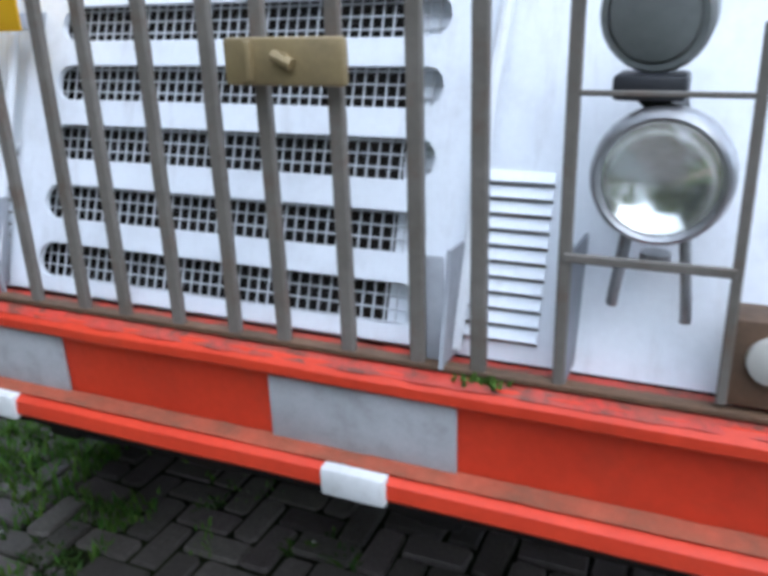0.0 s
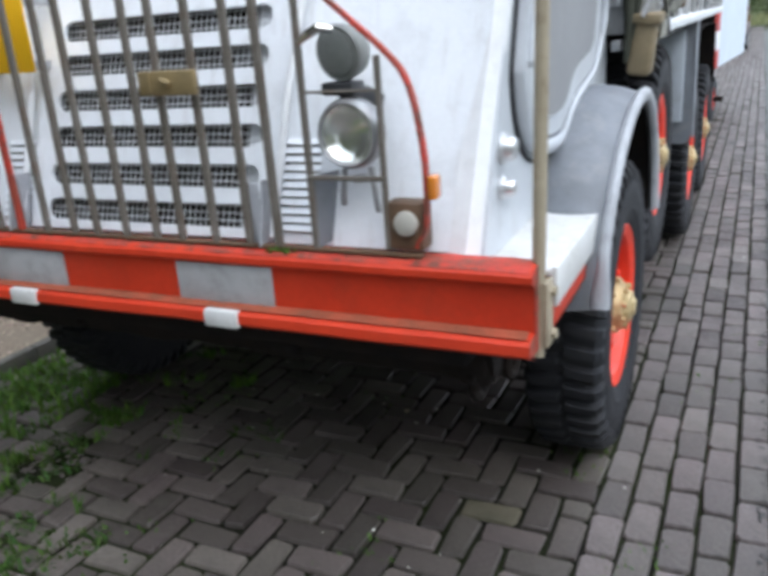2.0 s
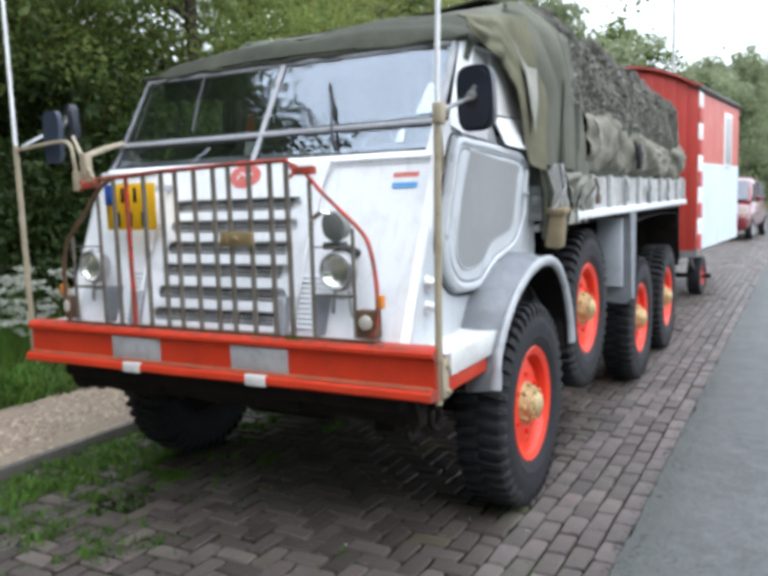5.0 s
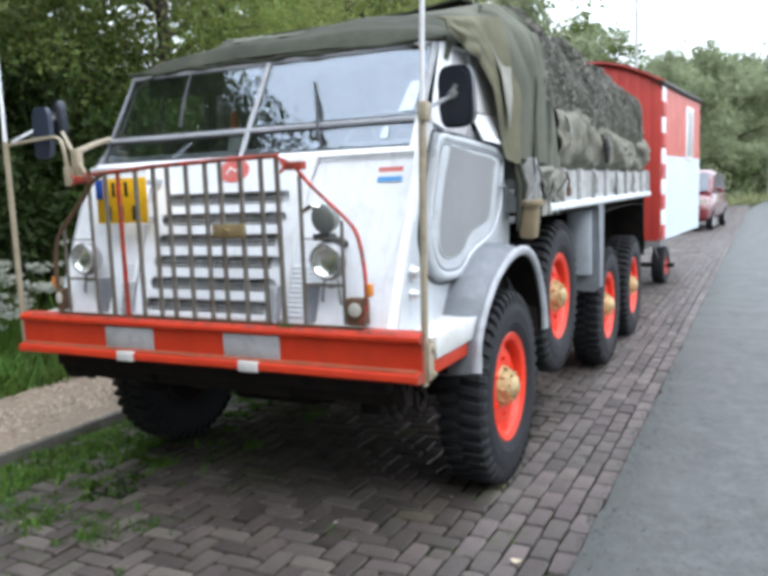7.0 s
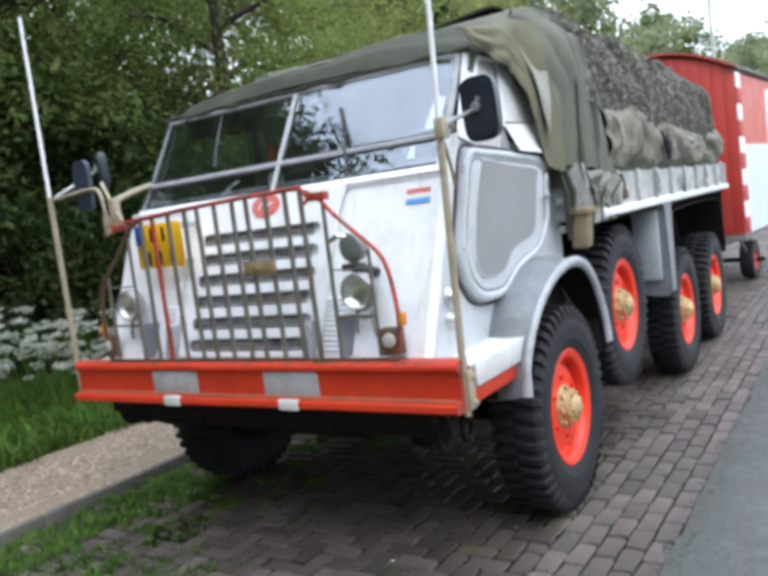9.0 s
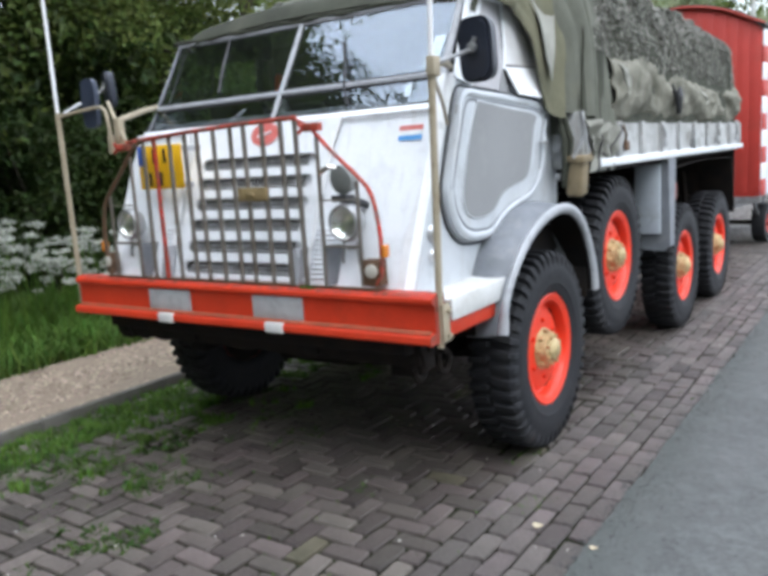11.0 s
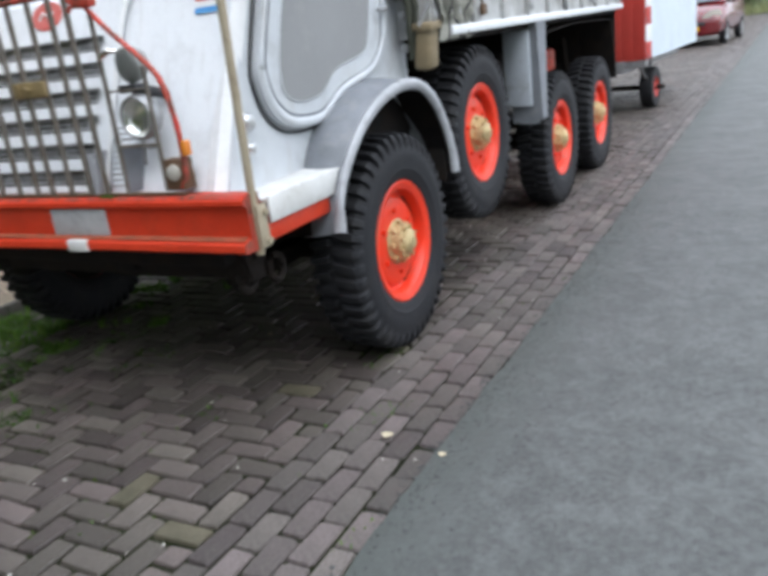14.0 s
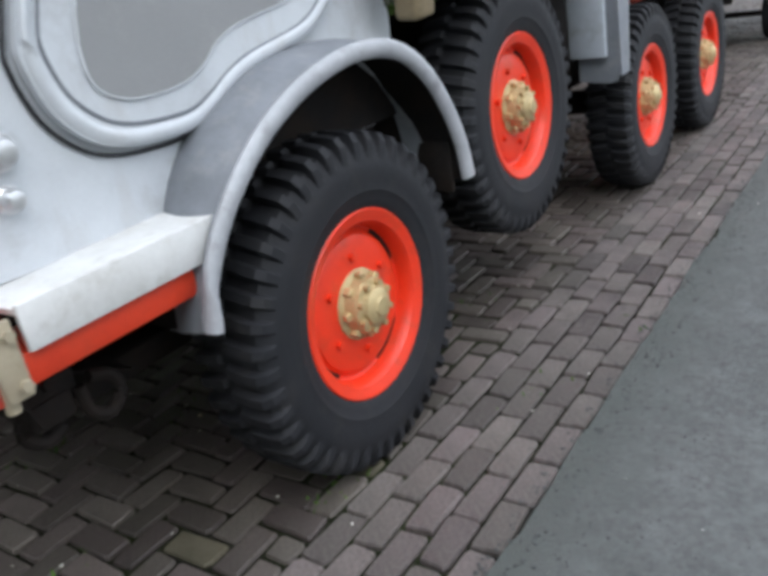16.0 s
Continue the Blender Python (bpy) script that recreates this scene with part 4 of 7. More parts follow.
for a, b in ((XL, XC), (XC, XR)):
    for k0, k1 in ((0.04, 0.98), (-0.34, -0.04)):
        bm = B()
        e = 0.018
        slab(bm, [(a + e, k0), (b - e, k0), (b - e, k1), (a + e, k1)], 0.004, lambda u, v, d: ws(u, v, d))
        pane = part("pane", bm, M["glass"], frame_ob, "clear glass pane reflecting the sky")
        pane.visible_shadow = False
        bm = B()
        loop = [(a + e, k0), (b - e, k0), (b - e, k1), (a + e, k1)]
        tube(bm, [ws(u, v) for u, v in loop], 0.011, 6, closed=True)
        part("pane_seal", bm, M["black"], frame_ob, "black rubber seal")
bm = B()
tube(bm, [ws(-0.52, 0.98, 0.01), ws(-0.50, 0.55, 0.01), ws(-0.46, 0.12, 0.012)], [0.004, 0.008, 0.006], 6)
part("wiper", bm, M["black"], frame_ob)
bm = B()
tube(bm, [ws(0.50, -0.30, 0.02), ws(0.46, -0.1, 0.03), ws(0.40, 0.35, 0.03)], [0.010, 0.008, 0.005], 6)
tube(bm, [ws(0.43, 0.12, 0.016), ws(0.345, 0.62, 0.014)], [0.007, 0.006], 6)
part("wiper", bm, M["black"], frame_ob)
bm = B()
slab(bm, [(0.865, 0.10), (0.945, 0.10), (0.96, 0.48), (0.90, 0.48)], 0.001, lambda u, v, d: ws(u, v, 0.006 + d))
part("screen_sticker", bm, M["paper"], frame_ob, "pale blue and white sticker")
bm = B()
slab(bm, [(0.80, -0.24), (0.845, -0.24), (0.835, -0.08), (0.81, -0.08)], 0.001, lambda u, v, d: ws(u, v, 0.006 + d))
part("screen_sticker", bm, M["paper"], frame_ob)

# side screens above the doors
def scr_at(s, y, z, d=0.0):
    """A place on the side screen, leaning inwards; d is the distance out of it."""
    return Vector((s * (1.05 - 0.030 * (z - 1.9) / 0.4 + d), y, z))


for s in (1, -1):
    near = s > 0
    bm = B()
    slab(bm, [(0.66, 1.90), (0.86, 2.31), (1.05, 2.32), (1.035, 2.01), (0.96, 1.885)], -0.006 * s, lambda u, v, d: scr_at(s, u, v) + Vector((d, 0, 0)))
    scr = part("side_screen", bm, M["panel_pale"] if near else M["glass"], truck, "pale grey canvas front of the side screen" if near else "clear plastic front of the side screen")
    bm = B()
    slab(bm, [(1.063, 2.016), (1.085, 2.32), (1.52, 2.33), (1.52, 2.032)], -0.006 * s, lambda u, v, d: scr_at(s, u, v, 0.002) + Vector((d, 0, 0)))
    part("screen_window", bm, M["milky"] if near else M["glass"], scr, "milky plastic window in the side screen" if near else "clear plastic window in the side screen")
    # far apron and frame are coloured dark, the near ones white
    bm = B()
    slab(bm, [(1.090, 1.866), (1.030, 2.004), (1.52, 2.024), (1.60, 1.846)], -0.008 * s, lambda u, v, d: scr_at(s, u, v, 0.008 + 0.26 * (2.024 - v)) + Vector((d, 0, 0)))
    part("screen_apron", bm, M["white_clean"] if near else M["canvas_dark"], scr, "bright white lower screen panel" if near else "dark lower screen panel on the far side")
    if near:
        # added triangle: the open gap's darkness is put into its grey
        bm = B()
        slab(bm, [(0.965, 1.882), (1.030, 2.0), (1.088, 1.868)], -0.004, lambda u, v, d: scr_at(s, u, v, 0.001) + Vector((d, 0, 0)))
        part("screen_gusset", bm, M["panel"], scr, "dark grey triangle standing for the dark gap")
    bm = B()
    tube(bm, [scr_at(s, y, z, 0.004) for y, z in ((1.030, 1.99), (1.058, 2.10), (1.072, 2.33))], 0.010, 8)
    tube(bm, [scr_at(s, y, z, 0.002) for y, z in ((0.64, 1.90), (0.85, 2.32), (1.53, 2.34), (1.53, 2.03), (1.61, 1.865))], 0.011, 8)
    part("screen_frame", bm, M["white"] if near else M["black"], scr)
    # post beside the windscreen: broad and white on the driver's side
    if near:
        bm = B()
        slab(bm, [(0.50, 1.93), (0.735, 2.345), (0.86, 2.345), (0.66, 1.90)], -0.012 * s, lambda u, v, d: scr_at(s, u, v, 0.006) + Vector((d, 0, 0)))
        part("side_post", bm, M["white"], truck, "broad white painted post beside the windscreen")

# cab inside: floor, engine cover, seats, dash, steering wheel, back curtain
bm = B()
box(bm, (-1.0, 0.45, 1.0), (1.0, 1.72, 1.03))
part("cab_floor", bm, M["dark"], truck)
bm = B()
box(bm, (-0.98, 0.52, 1.70), (0.98, 0.66, 1.86), 0.03)
dash = part("dashboard", bm, M["fender"], truck, "grey painted dashboard")
bm = B()
box(bm, (-0.34, 0.66, 1.03), (0.34, 1.45, 1.70), 0.06)
part("engine_cover", bm, M["fender"], truck)
for x in (-0.68, 0.68):
    bm = B()
    box(bm, (x - 0.26, 0.95, 1.30), (x + 0.26, 1.42, 1.45), 0.05, 3)
    st = part("cab_seat", bm, M["seat"], truck, "dark vinyl seat cushion")
    bm = B()
    box(bm, (x - 0.25, 1.38, 1.42), (x + 0.25, 1.50, 1.98), 0.05, 3)
    part("backrest", bm, M["seat"], st)
bm = B()
ring = [(0.62 + 0.21 * math.cos(a * 0.2618), 0.80 + 0.13 * math.sin(a * 0.2618), 1.86 + 0.17 * math.sin(a * 0.2618)) for a in range(24)]
tube(bm, ring, 0.013, 8, closed=True)
for k in (0, 8, 16):
    tube(bm, [(0.62, 0.80, 1.86), ring[k]], 0.009, 6)
tube(bm, [(0.62, 0.80, 1.86), (0.62, 0.62, 1.55)], 0.02, 8)
part("steering_wheel", bm, M["black"], truck, "black steering wheel")
bm = B()
sheet(bm, 24, 8, lambda u, v: (-1.02 + 2.04 * u, 1.66 + 0.02 * math.sin(u * 40), 1.03 + 1.37 * v), 0.006)
part("rear_curtain", bm, M["canvas_dark"], truck, "dark canvas cab rear curtain")
bm = B()
sheet(bm, 16, 5, lambda u, v: (-0.99 + 0.62 * u, 0.90 + 0.012 * math.sin(u * 15), 2.37 - (0.135 + 0.035 * u + 0.006 * math.sin(u * 22)) * v), 0.005)
part("roof_valance", bm, M["black"], truck, "dark canvas hem hanging inside the cab roof")

# traffic cone standing on the passenger seat
cone = root("traffic_cone", (-0.56, 1.17, 1.45), "orange-red traffic cone with a white band on the cab seat", "traffic cone")
CM = Matrix.Translation((-0.56, 1.17, 1.45)) @ pose(0, 0, 0, 0, -90, 0)
bm = B()
lathe(bm, [(0.0, 0.16), (0.02, 0.16), (0.022, 0.115), (0.40, 0.058), (0.40, 0)], 20, CM)
part("cone_foot", bm, M["cone"], cone)
bm = B()
lathe(bm, [(0.39, 0.0595), (0.40, 0.0595), (0.57, 0.036), (0.57, 0)], 20, CM)
part("white_band", bm, M["white_clean"], cone, "white band")
bm = B()
lathe(bm, [(0.565, 0.037), (0.57, 0.037), (0.69, 0.022), (0.70, 0.0)], 20, CM)
part("cone_tip", bm, M["cone"], cone)

# brush guard on the bumper
bm = B()
box(bm, (-0.92, 0.006, 1.033), (0.91, 0.028, 1.043), 0.003)
guard = part("brush_guard", bm, M["rust"], truck, "olive-brown steel bar guard in front of the grille", 30)
for i in range(13):
    x = -0.624 + 0.104 * i
    top = float(np.interp(x, [-0.635, -0.2, 0.2, 0.52], [1.748, 1.772, 1.784, 1.788])) if i < 12 else 1.70
    lean = 0.012 * math.sin(i * 2.1)
    bm = B()
    bw = 0.0112 if 0 < i < 12 else 0.008
    box(bm, (-bw, -0.007, 1.04), (bw, 0.007, top), 0.0025, 1, Matrix.Translation((x + lean * 0.3, 0.014, 0)) @ pose(0, 0, 0, 0, lean * 20, 0))
    part("bar", bm, M["red_worn"] if i == 2 else M["guard"], guard, "red painted bar" if i == 2 else "")
for s, mat in ((1, "guard"), (-1, "guard")):
    bm = B()
    box(bm, (s * 0.825 - 0.0065, 0.007, 1.05), (s * 0.825 + 0.0065, 0.021, 1.50), 0.002, 1)
    part("bar", bm, M[mat], guard)
    for z in (1.222, 1.424):
        bm = B()
        x0, x1 = sorted((s * 0.624, s * 0.825))
        box(bm, (x0, 0.004 if z < 1.3 else 0.008, z - (0.006 if z < 1.3 else 0.0035)), (x1, 0.012, z + (0.006 if z < 1.3 else 0.0035)), 0.0015, 1)
        part("cross_bar", bm, M[mat], guard)
pipe = smooth_line([(0.516, 0.012, 1.788), (0.60, 0.008, 1.745), (0.700, 0.008, 1.645), (0.857, 0.010, 1.506), (0.907, 0.012, 1.427), (0.931, 0.014, 1.295), (0.934, 0.016, 1.19),
                    (0.928, 0.018, 1.11), (0.902, 0.02, 1.055)], 5)
bm = B()
sheet(bm, len(pipe) - 1, 2, lambda u, v: Vector(pipe[round(u * (len(pipe) - 1))]) + Vector((0, (v - 0.5) * 0.021, 0)), 0.009)
part("guard_strip", bm, M["red_worn"], guard, "red painted bent steel strip")
bm = B()
tube(bm, [(-x + 0.05 * max(0.0, x - 0.5), y, z - 0.035) for x, y, z in pipe], 0.0115, 10)
part("guard_pipe", bm, M["rust"], guard, "rusty brown bent pipe")
bm = B()
tube(bm, [(-0.635, 0.014, 1.748), (-0.2, 0.012, 1.772), (0.2, 0.012, 1.784), (0.52, 0.012, 1.788)], 0.0105, 10)
part("top_rail", bm, M["red_worn"], guard, "worn red top rail")
# red clamps at the rail's ends
for x, z in ((0.60, 1.745), (-0.66, 1.73)):
    bm = B()
    box(bm, (x - 0.035, -0.012, z - 0.022), (x + 0.055, 0.03, z + 0.014), 0.006, 2, None)
    tube(bm, [(x - 0.04, 0.0, z - 0.005), (x - 0.055, -0.005, z + 0.02)], 0.008, 8)
    tube(bm, [(x - 0.04, 0.0, z - 0.01), (x - 0.058, -0.005, z - 0.03)], 0.008, 8)
    part("guard_clamp", bm, M["red_worn"], guard, "red steel clamp")
# brass-coloured maker's plate on the bars
bm = B()
box(bm, (0.165, -0.026, 1.430), (0.345, -0.008, 1.492), 0.006)
box(bm, (0.200, -0.034, 1.436), (0.212, -0.020, 1.488), 0.003)
bp = part("guard_plate", bm, M["plate_brass"], guard, "brass-brown plate clamped over the bars")
bm = B()
tube(bm, [(0.245, -0.030, 1.470), (0.275, -0.034, 1.458)], 0.008, 8)
bolt(bm, (0.26, -0.026, 1.464), (0, -1, 0), 0.010, 0.008)
part("plate_boss", bm, M["plate_brass"], bp)

# number plate with unreadable bars
bm = B()
box(bm, (-0.688, 0.118, 1.500), (-0.348, 0.124, 1.728), 0.004)
npl = part("number_plate", bm, M["yellow"], truck, "yellow two-line plate on a bracket", 30)
bm = B()
box(bm, (-0.686, 0.114, 1.625), (-0.638, 0.1195, 1.726), 0.001)
part("plate_blue_field", bm, M["blue"], npl)
for x0, x1, z0, z1 in ((-0.555, -0.495, 1.635, 1.708), (-0.470, -0.41, 1.635, 1.708), (-0.585, -0.535, 1.515, 1.588), (-0.500, -0.455, 1.515, 1.588), (-0.425, -0.365, 1.515, 1.588)):
    bm = B()
    box(bm, ((x0 + x1) / 2 - 0.050, 0.1145, z0), ((x0 + x1) / 2 - 0.030, 0.1195, z1), 0.001)
    part("plate_character_bar", bm, M["ink"], npl)
for x in (-0.66, -0.43):
    bm = B()
    box(bm, (x - 0.012, 0.125, 1.50), (x + 0.012, 0.32, 1.53), 0.003)
    part("plate_bracket", bm, M["frame_grey"], npl)
    bm = B()
    box(bm, (x - 0.012, 0.125, 1.69), (x + 0.012, 0.37, 1.72), 0.003)
    part("plate_bracket", bm, M["frame_grey"], npl)

# lamps
for s in (1, -1):
    cx, cy, cz = s * 0.728, 0.030, 1.322
    mt = Matrix.Translation((cx, cy, cz)) @ pose(0, 0, 0, 0, 0, 90) @ Matrix.Scale(0.81, 4)
    bm = B()
    lathe(bm, [(-0.006, 0.088), (0.0, 0.098), (0.012, 0.104), (0.03, 0.106), (0.05, 0.104), (0.085, 0.085), (0.11, 0.055), (0.12, 0.0)], 32, mt)
    hl = part("headlight", bm, M["steel"], truck, "round headlight in a grey metal shell")
    bm = B()
    lathe(bm, [(0.004, 0.094), (-0.006, 0.097), (-0.010, 0.092), (-0.006, 0.086), (0.004, 0.085)], 32, mt, closed=True)
    part("headlight_rim", bm, M["steel"], hl)
    bm = B()
    lathe(bm, [(0.002, 0.086), (0.014, 0.076), (0.026, 0.058), (0.034, 0.034), (0.036, 0.0)], 28, mt)
    part("reflector", bm, M["reflector"], hl, "bright curved reflector")
    bm = B()
    lathe(bm, [(0.001, 0.087), (-0.008, 0.065), (-0.013, 0.035), (-0.015, 0.0)], 28, mt)
    ln = part("lens", bm, M["lens"], hl, "clear domed lens")
    ln.visible_shadow = False
    bm = B()
    for dx in (-0.05, 0.045):
        tube(bm, [(cx + dx * 0.75, cy + 0.05, cz - 0.085), (cx + dx * 0.95, cy + 0.045, 1.16), (cx + dx * 1.0, cy + 0.05, 1.125 if dx > 0 else 1.140)], 0.008, 8)
    tube(bm, [(cx, cy + 0.05, cz - 0.105), (cx, cy + 0.05, 1.20)], 0.02, 8)
    part("lamp_stand", bm, M["steel"], hl)
    # upright grey plate beside the stand, rusty at its foot
    bm = B()
    slab(bm, [(0.012, 1.042), (0.100, 1.042), (0.145, 1.215), (0.022, 1.225)], 0.005 * s, lambda u, v, d: Vector((s * 0.628 + d, u, v)))
    part("lamp_bracket", bm, M["fender"], hl, "grey worn upright bracket plate")
    # small upper lamp on a dark sloping mount, on the driver's side only
    if s > 0:
        m2 = Matrix.Translation((0.704, 0.060, 1.506)) @ pose(0, 0, 0, -22, -8, 78) @ Matrix.Scale(0.92, 4)
        bm = B()
        lathe(bm, [(-0.004, 0.060), (-0.004, 0.068), (0.004, 0.073), (0.012, 0.068), (0.02, 0.070), (0.05, 0.066), (0.075, 0.048), (0.088, 0.020), (0.09, 0.0)], 28, m2)
        ul = part("convoy_lamp", bm, M["lamp_green"], truck, "grey-green shrouded lamp turned aside")
        bm = B()
        lathe(bm, [(0.004, 0.062), (-0.006, 0.056), (-0.014, 0.034), (-0.016, 0.0)], 24, m2)
        part("lens", bm, M["lamp_green"], ul, "dull grey-green cover")
        bm = B()
        box(bm, (0.664, 0.035, 1.412), (0.748, 0.105, 1.442), 0.006)
        tube(bm, [(0.712, 0.07, 1.420), (0.722, 0.16, 1.402), (0.733, 0.255, 1.372)], [0.024, 0.021, 0.016], 10)
        part("lamp_mount", bm, M["black"], ul)
        bm = B()
        tube(bm, [(0.722, 0.010, 1.560), (0.694, -0.006, 1.566), (0.665, -0.008, 1.552), (0.640, -0.004, 1.535)], [0.009, 0.012, 0.011, 0.005], 8)
        part("lamp_lug", bm, M["chrome"], ul)
    # corner marker
    bm = B()
    mx, mw = (0.868, 0.047) if s > 0 else (-0.902, 0.020)
    box(bm, (mx - mw, 0.010, 1.050), (mx + mw, 0.075, 1.165), 0.006)
    mk = part("marker_lamp", bm, M["rust"], truck, "rusty box with a cream round lens")
    bm = B()
    lathe(bm, [(0.006, 0.031), (-0.006, 0.029), (-0.010, 0.019), (-0.011, 0.0)], 20, Matrix.Translation((mx + (0.008 if s > 0 else 0.004), 0.006, 1.117)) @ pose(0, 0, 0, 0, 0, 90) @ Matrix.Diagonal((1, 1.0 if s > 0 else 0.55, 1, 1)))
    part("lens", bm, M["cream"], mk, "cream round lens")
    bm = B()
    ax = s * (0.946 if s > 0 else 0.925)
    box(bm, (ax - 0.011, 0.0, 1.175), (ax + 0.011, 0.040, 1.232), 0.008, 3)
    part("amber_lens", bm, M["amber"], mk, "amber side lens")

# corner poles: tan below, white above
for s in (1, -1):
    x0, x1 = (1.178, 1.218) if s > 0 else (-1.232, -1.262)
    y0 = 0.045
    bm = B()
    tube(bm, [(x0, y0, 0.80), (x0 + (x1 - x0) * 0.5, y0, 1.95)], 0.0155, 10)
    pl = part("width_pole", bm, M["tan"], truck, "tan corner pole with a white upper rod")
    bm = B()
    tube(bm, [(x0 + (x1 - x0) * 0.5, y0, 1.94), (x1 + s * 0.005, y0 + 0.01, 2.93)], [0.011, 0.009], 8)
    part("upper_rod", bm, M["white_clean"], pl, "white upper rod")
    bm = B()
    xb = s * 1.196
    box(bm, (min(s * 1.194, s * 1.206), 0.030, 0.825), (max(s * 1.194, s * 1.206), 0.085, 0.985), 0.003)
    for y, z in ((0.070, 0.85), (0.070, 0.955)):
        bolt(bm, (s * 1.206, y, z), (s, 0, 0), 0.013, 0.012)
    part("pole_bracket", bm, M["tan"], pl, "tan bolted bracket plate")

# mirrors and their arms
mirror_line = [(0.087 * math.copysign(abs(math.cos(k * 0.19635)) ** 0.55, math.cos(k * 0.19635)), 0.137 * math.copysign(abs(math.sin(k * 0.19635)) ** 0.45, math.sin(k * 0.19635))) for k in range(32)]
for s in (1, -1):
    mm = Matrix.Translation((1.20, 0.462, 2.025) if s > 0 else (-1.165, 0.36, 2.082)) @ pose(0, 0, 0, 4, 0, -8 if s > 0 else -24) @ Matrix.Scale(1.0 if s > 0 else 0.78, 4)
    bm = B()
    slab(bm, mirror_line, 0.05, lambda u, v, d: mm @ Vector((u * (1 - d * 2), -0.03 + d, v * (1 - d))))
    slab(bm, [(u * 0.8, v * 0.88) for u, v in mirror_line], 0.02, lambda u, v, d: mm @ Vector((u, -0.042 + d, v)))
    mir = part("wing_mirror", bm, M["mirror_dark"], truck, "blue-black rectangular wing mirror seen from its back")
    bm = B()
    tube(bm, [mm @ Vector((0.015, -0.048, 0.05)), mm @ Vector((-0.01, -0.055, -0.0))], 0.011, 8)
    tube(bm, [mm @ Vector((-0.01, -0.055, 0.0)), (s * 1.215, 0.06, 1.945)], 0.010, 8)
    lathe(bm, [(0, 0.022), (0.02, 0.022), (0.028, 0.0)], 12, mm @ Matrix.Translation((0, -0.045, 0.01)) @ pose(0, 0, 0, 0, 0, -90))
    part("mirror_arm", bm, M["steel"], mir)
bm = B()
slab(bm, [(u * 0.62, v * 0.98) for u, v in mirror_line], 0.03, lambda u, v, d: Vector((-1.02 + u * 1.12, 0.090 + d, 1.985 + v)))
part("small_mirror", bm, M["mirror_back"], truck, "small blue-grey ramp mirror on the rod")
bm = B()
tube(bm, [(1.205, 0.05, 1.95), (1.12, 0.30, 1.965), (1.03, 0.50, 1.975)], 0.016, 8)
tube(bm, [(1.20, 0.05, 1.90), (1.10, 0.30, 1.80), (1.06, 0.40, 1.72)], 0.008, 8)
box(bm, (1.185, 0.02, 1.89), (1.225, 0.075, 1.97), 0.008)
part("pole_stay", bm, M["tan"], truck, "tan stay from the pole to the cab")
bm = B()
box(bm, (-0.755, 0.03, 1.72), (-0.705, 0.07, 1.885), 0.008)
tube(bm, [(-0.73, 0.05, 1.87), (-0.84, 0.30, 1.93), (-0.96, 0.51, 1.965)], 0.016, 8)
tube(bm, [(-0.66, 0.03, 1.76), (-0.76, 0.06, 1.86), (-0.93, 0.15, 1.985)], 0.010, 8)
tube(bm, smooth_line([(-0.80, 0.05, 1.74), (-0.815, 0.05, 1.86), (-0.85, 0.06, 1.935), (-0.95, 0.07, 1.955), (-1.235, 0.05, 1.93)], 4), 0.010, 8)
box(bm, (-0.82, 0.035, 1.70), (-0.79, 0.07, 1.80), 0.006)
part("pole_stay", bm, M["tan"], truck, "tan stays holding pole and mirror")

# wheels
def tyre_arrays(m):
    """One moulded tyre: sidewalls and a tread of staggered, slanting lugs."""
    half = [(0.085, 0.262, 0, 0), (0.100, 0.285, 0, 0), (0.112, 0.300, 0, 0), (0.119, 0.322, 0, 0), (0.124, 0.340, 0, 0), (0.128, 0.347, 0, 0), (0.127, 0.354, 0, 0), (0.130, 0.375, 0, 0),
            (0.131, 0.402, 0, 0), (0.130, 0.424, 0, 0), (0.129, 0.428, 0, 0), (0.126, 0.442, 0, 0), (0.121, 0.456, 0.008, 0.004), (0.113, 0.472, 0.013, 0.018), (0.100, 0.489, 0.008, 0.026),
            (0.078, 0.495, 0, 0.026), (0.045, 0.497, 0, 0.025), (0.012, 0.498, 0, 0.024), (0.005, 0.498, 0, 0.008)]
    lugs, phases = 46, ((0.0, 0.0), (0.10, 1.0), (0.30, 1.0), (0.48, 1.0), (0.58, 0.0), (0.80, 0.0))
    pitch = 2 * math.pi / lugs
    rows = [(1, *r) for r in half] + [(-1, *r) for r in half[::-1]]
    verts = []
    for side, x, r, ox, orr in rows:
        twist = 0.30 * x / 0.13 + 0.25 * side
        for k in range(lugs):
            for ph, up in phases:
                a = pitch * (k + ph + twist)
                verts.append(m @ Vector((side * (x + ox * up), (r + orr * up) * math.cos(a), (r + orr * up) * math.sin(a))))
    n = lugs * len(phases)
    quads = [(i * n + k, i * n + (k + 1) % n, (i + 1) * n + (k + 1) % n, (i + 1) * n + k) for i in range(len(rows) - 1) for k in range(n)]
    return np.array([tuple(v) for v in verts]), np.array(quads)


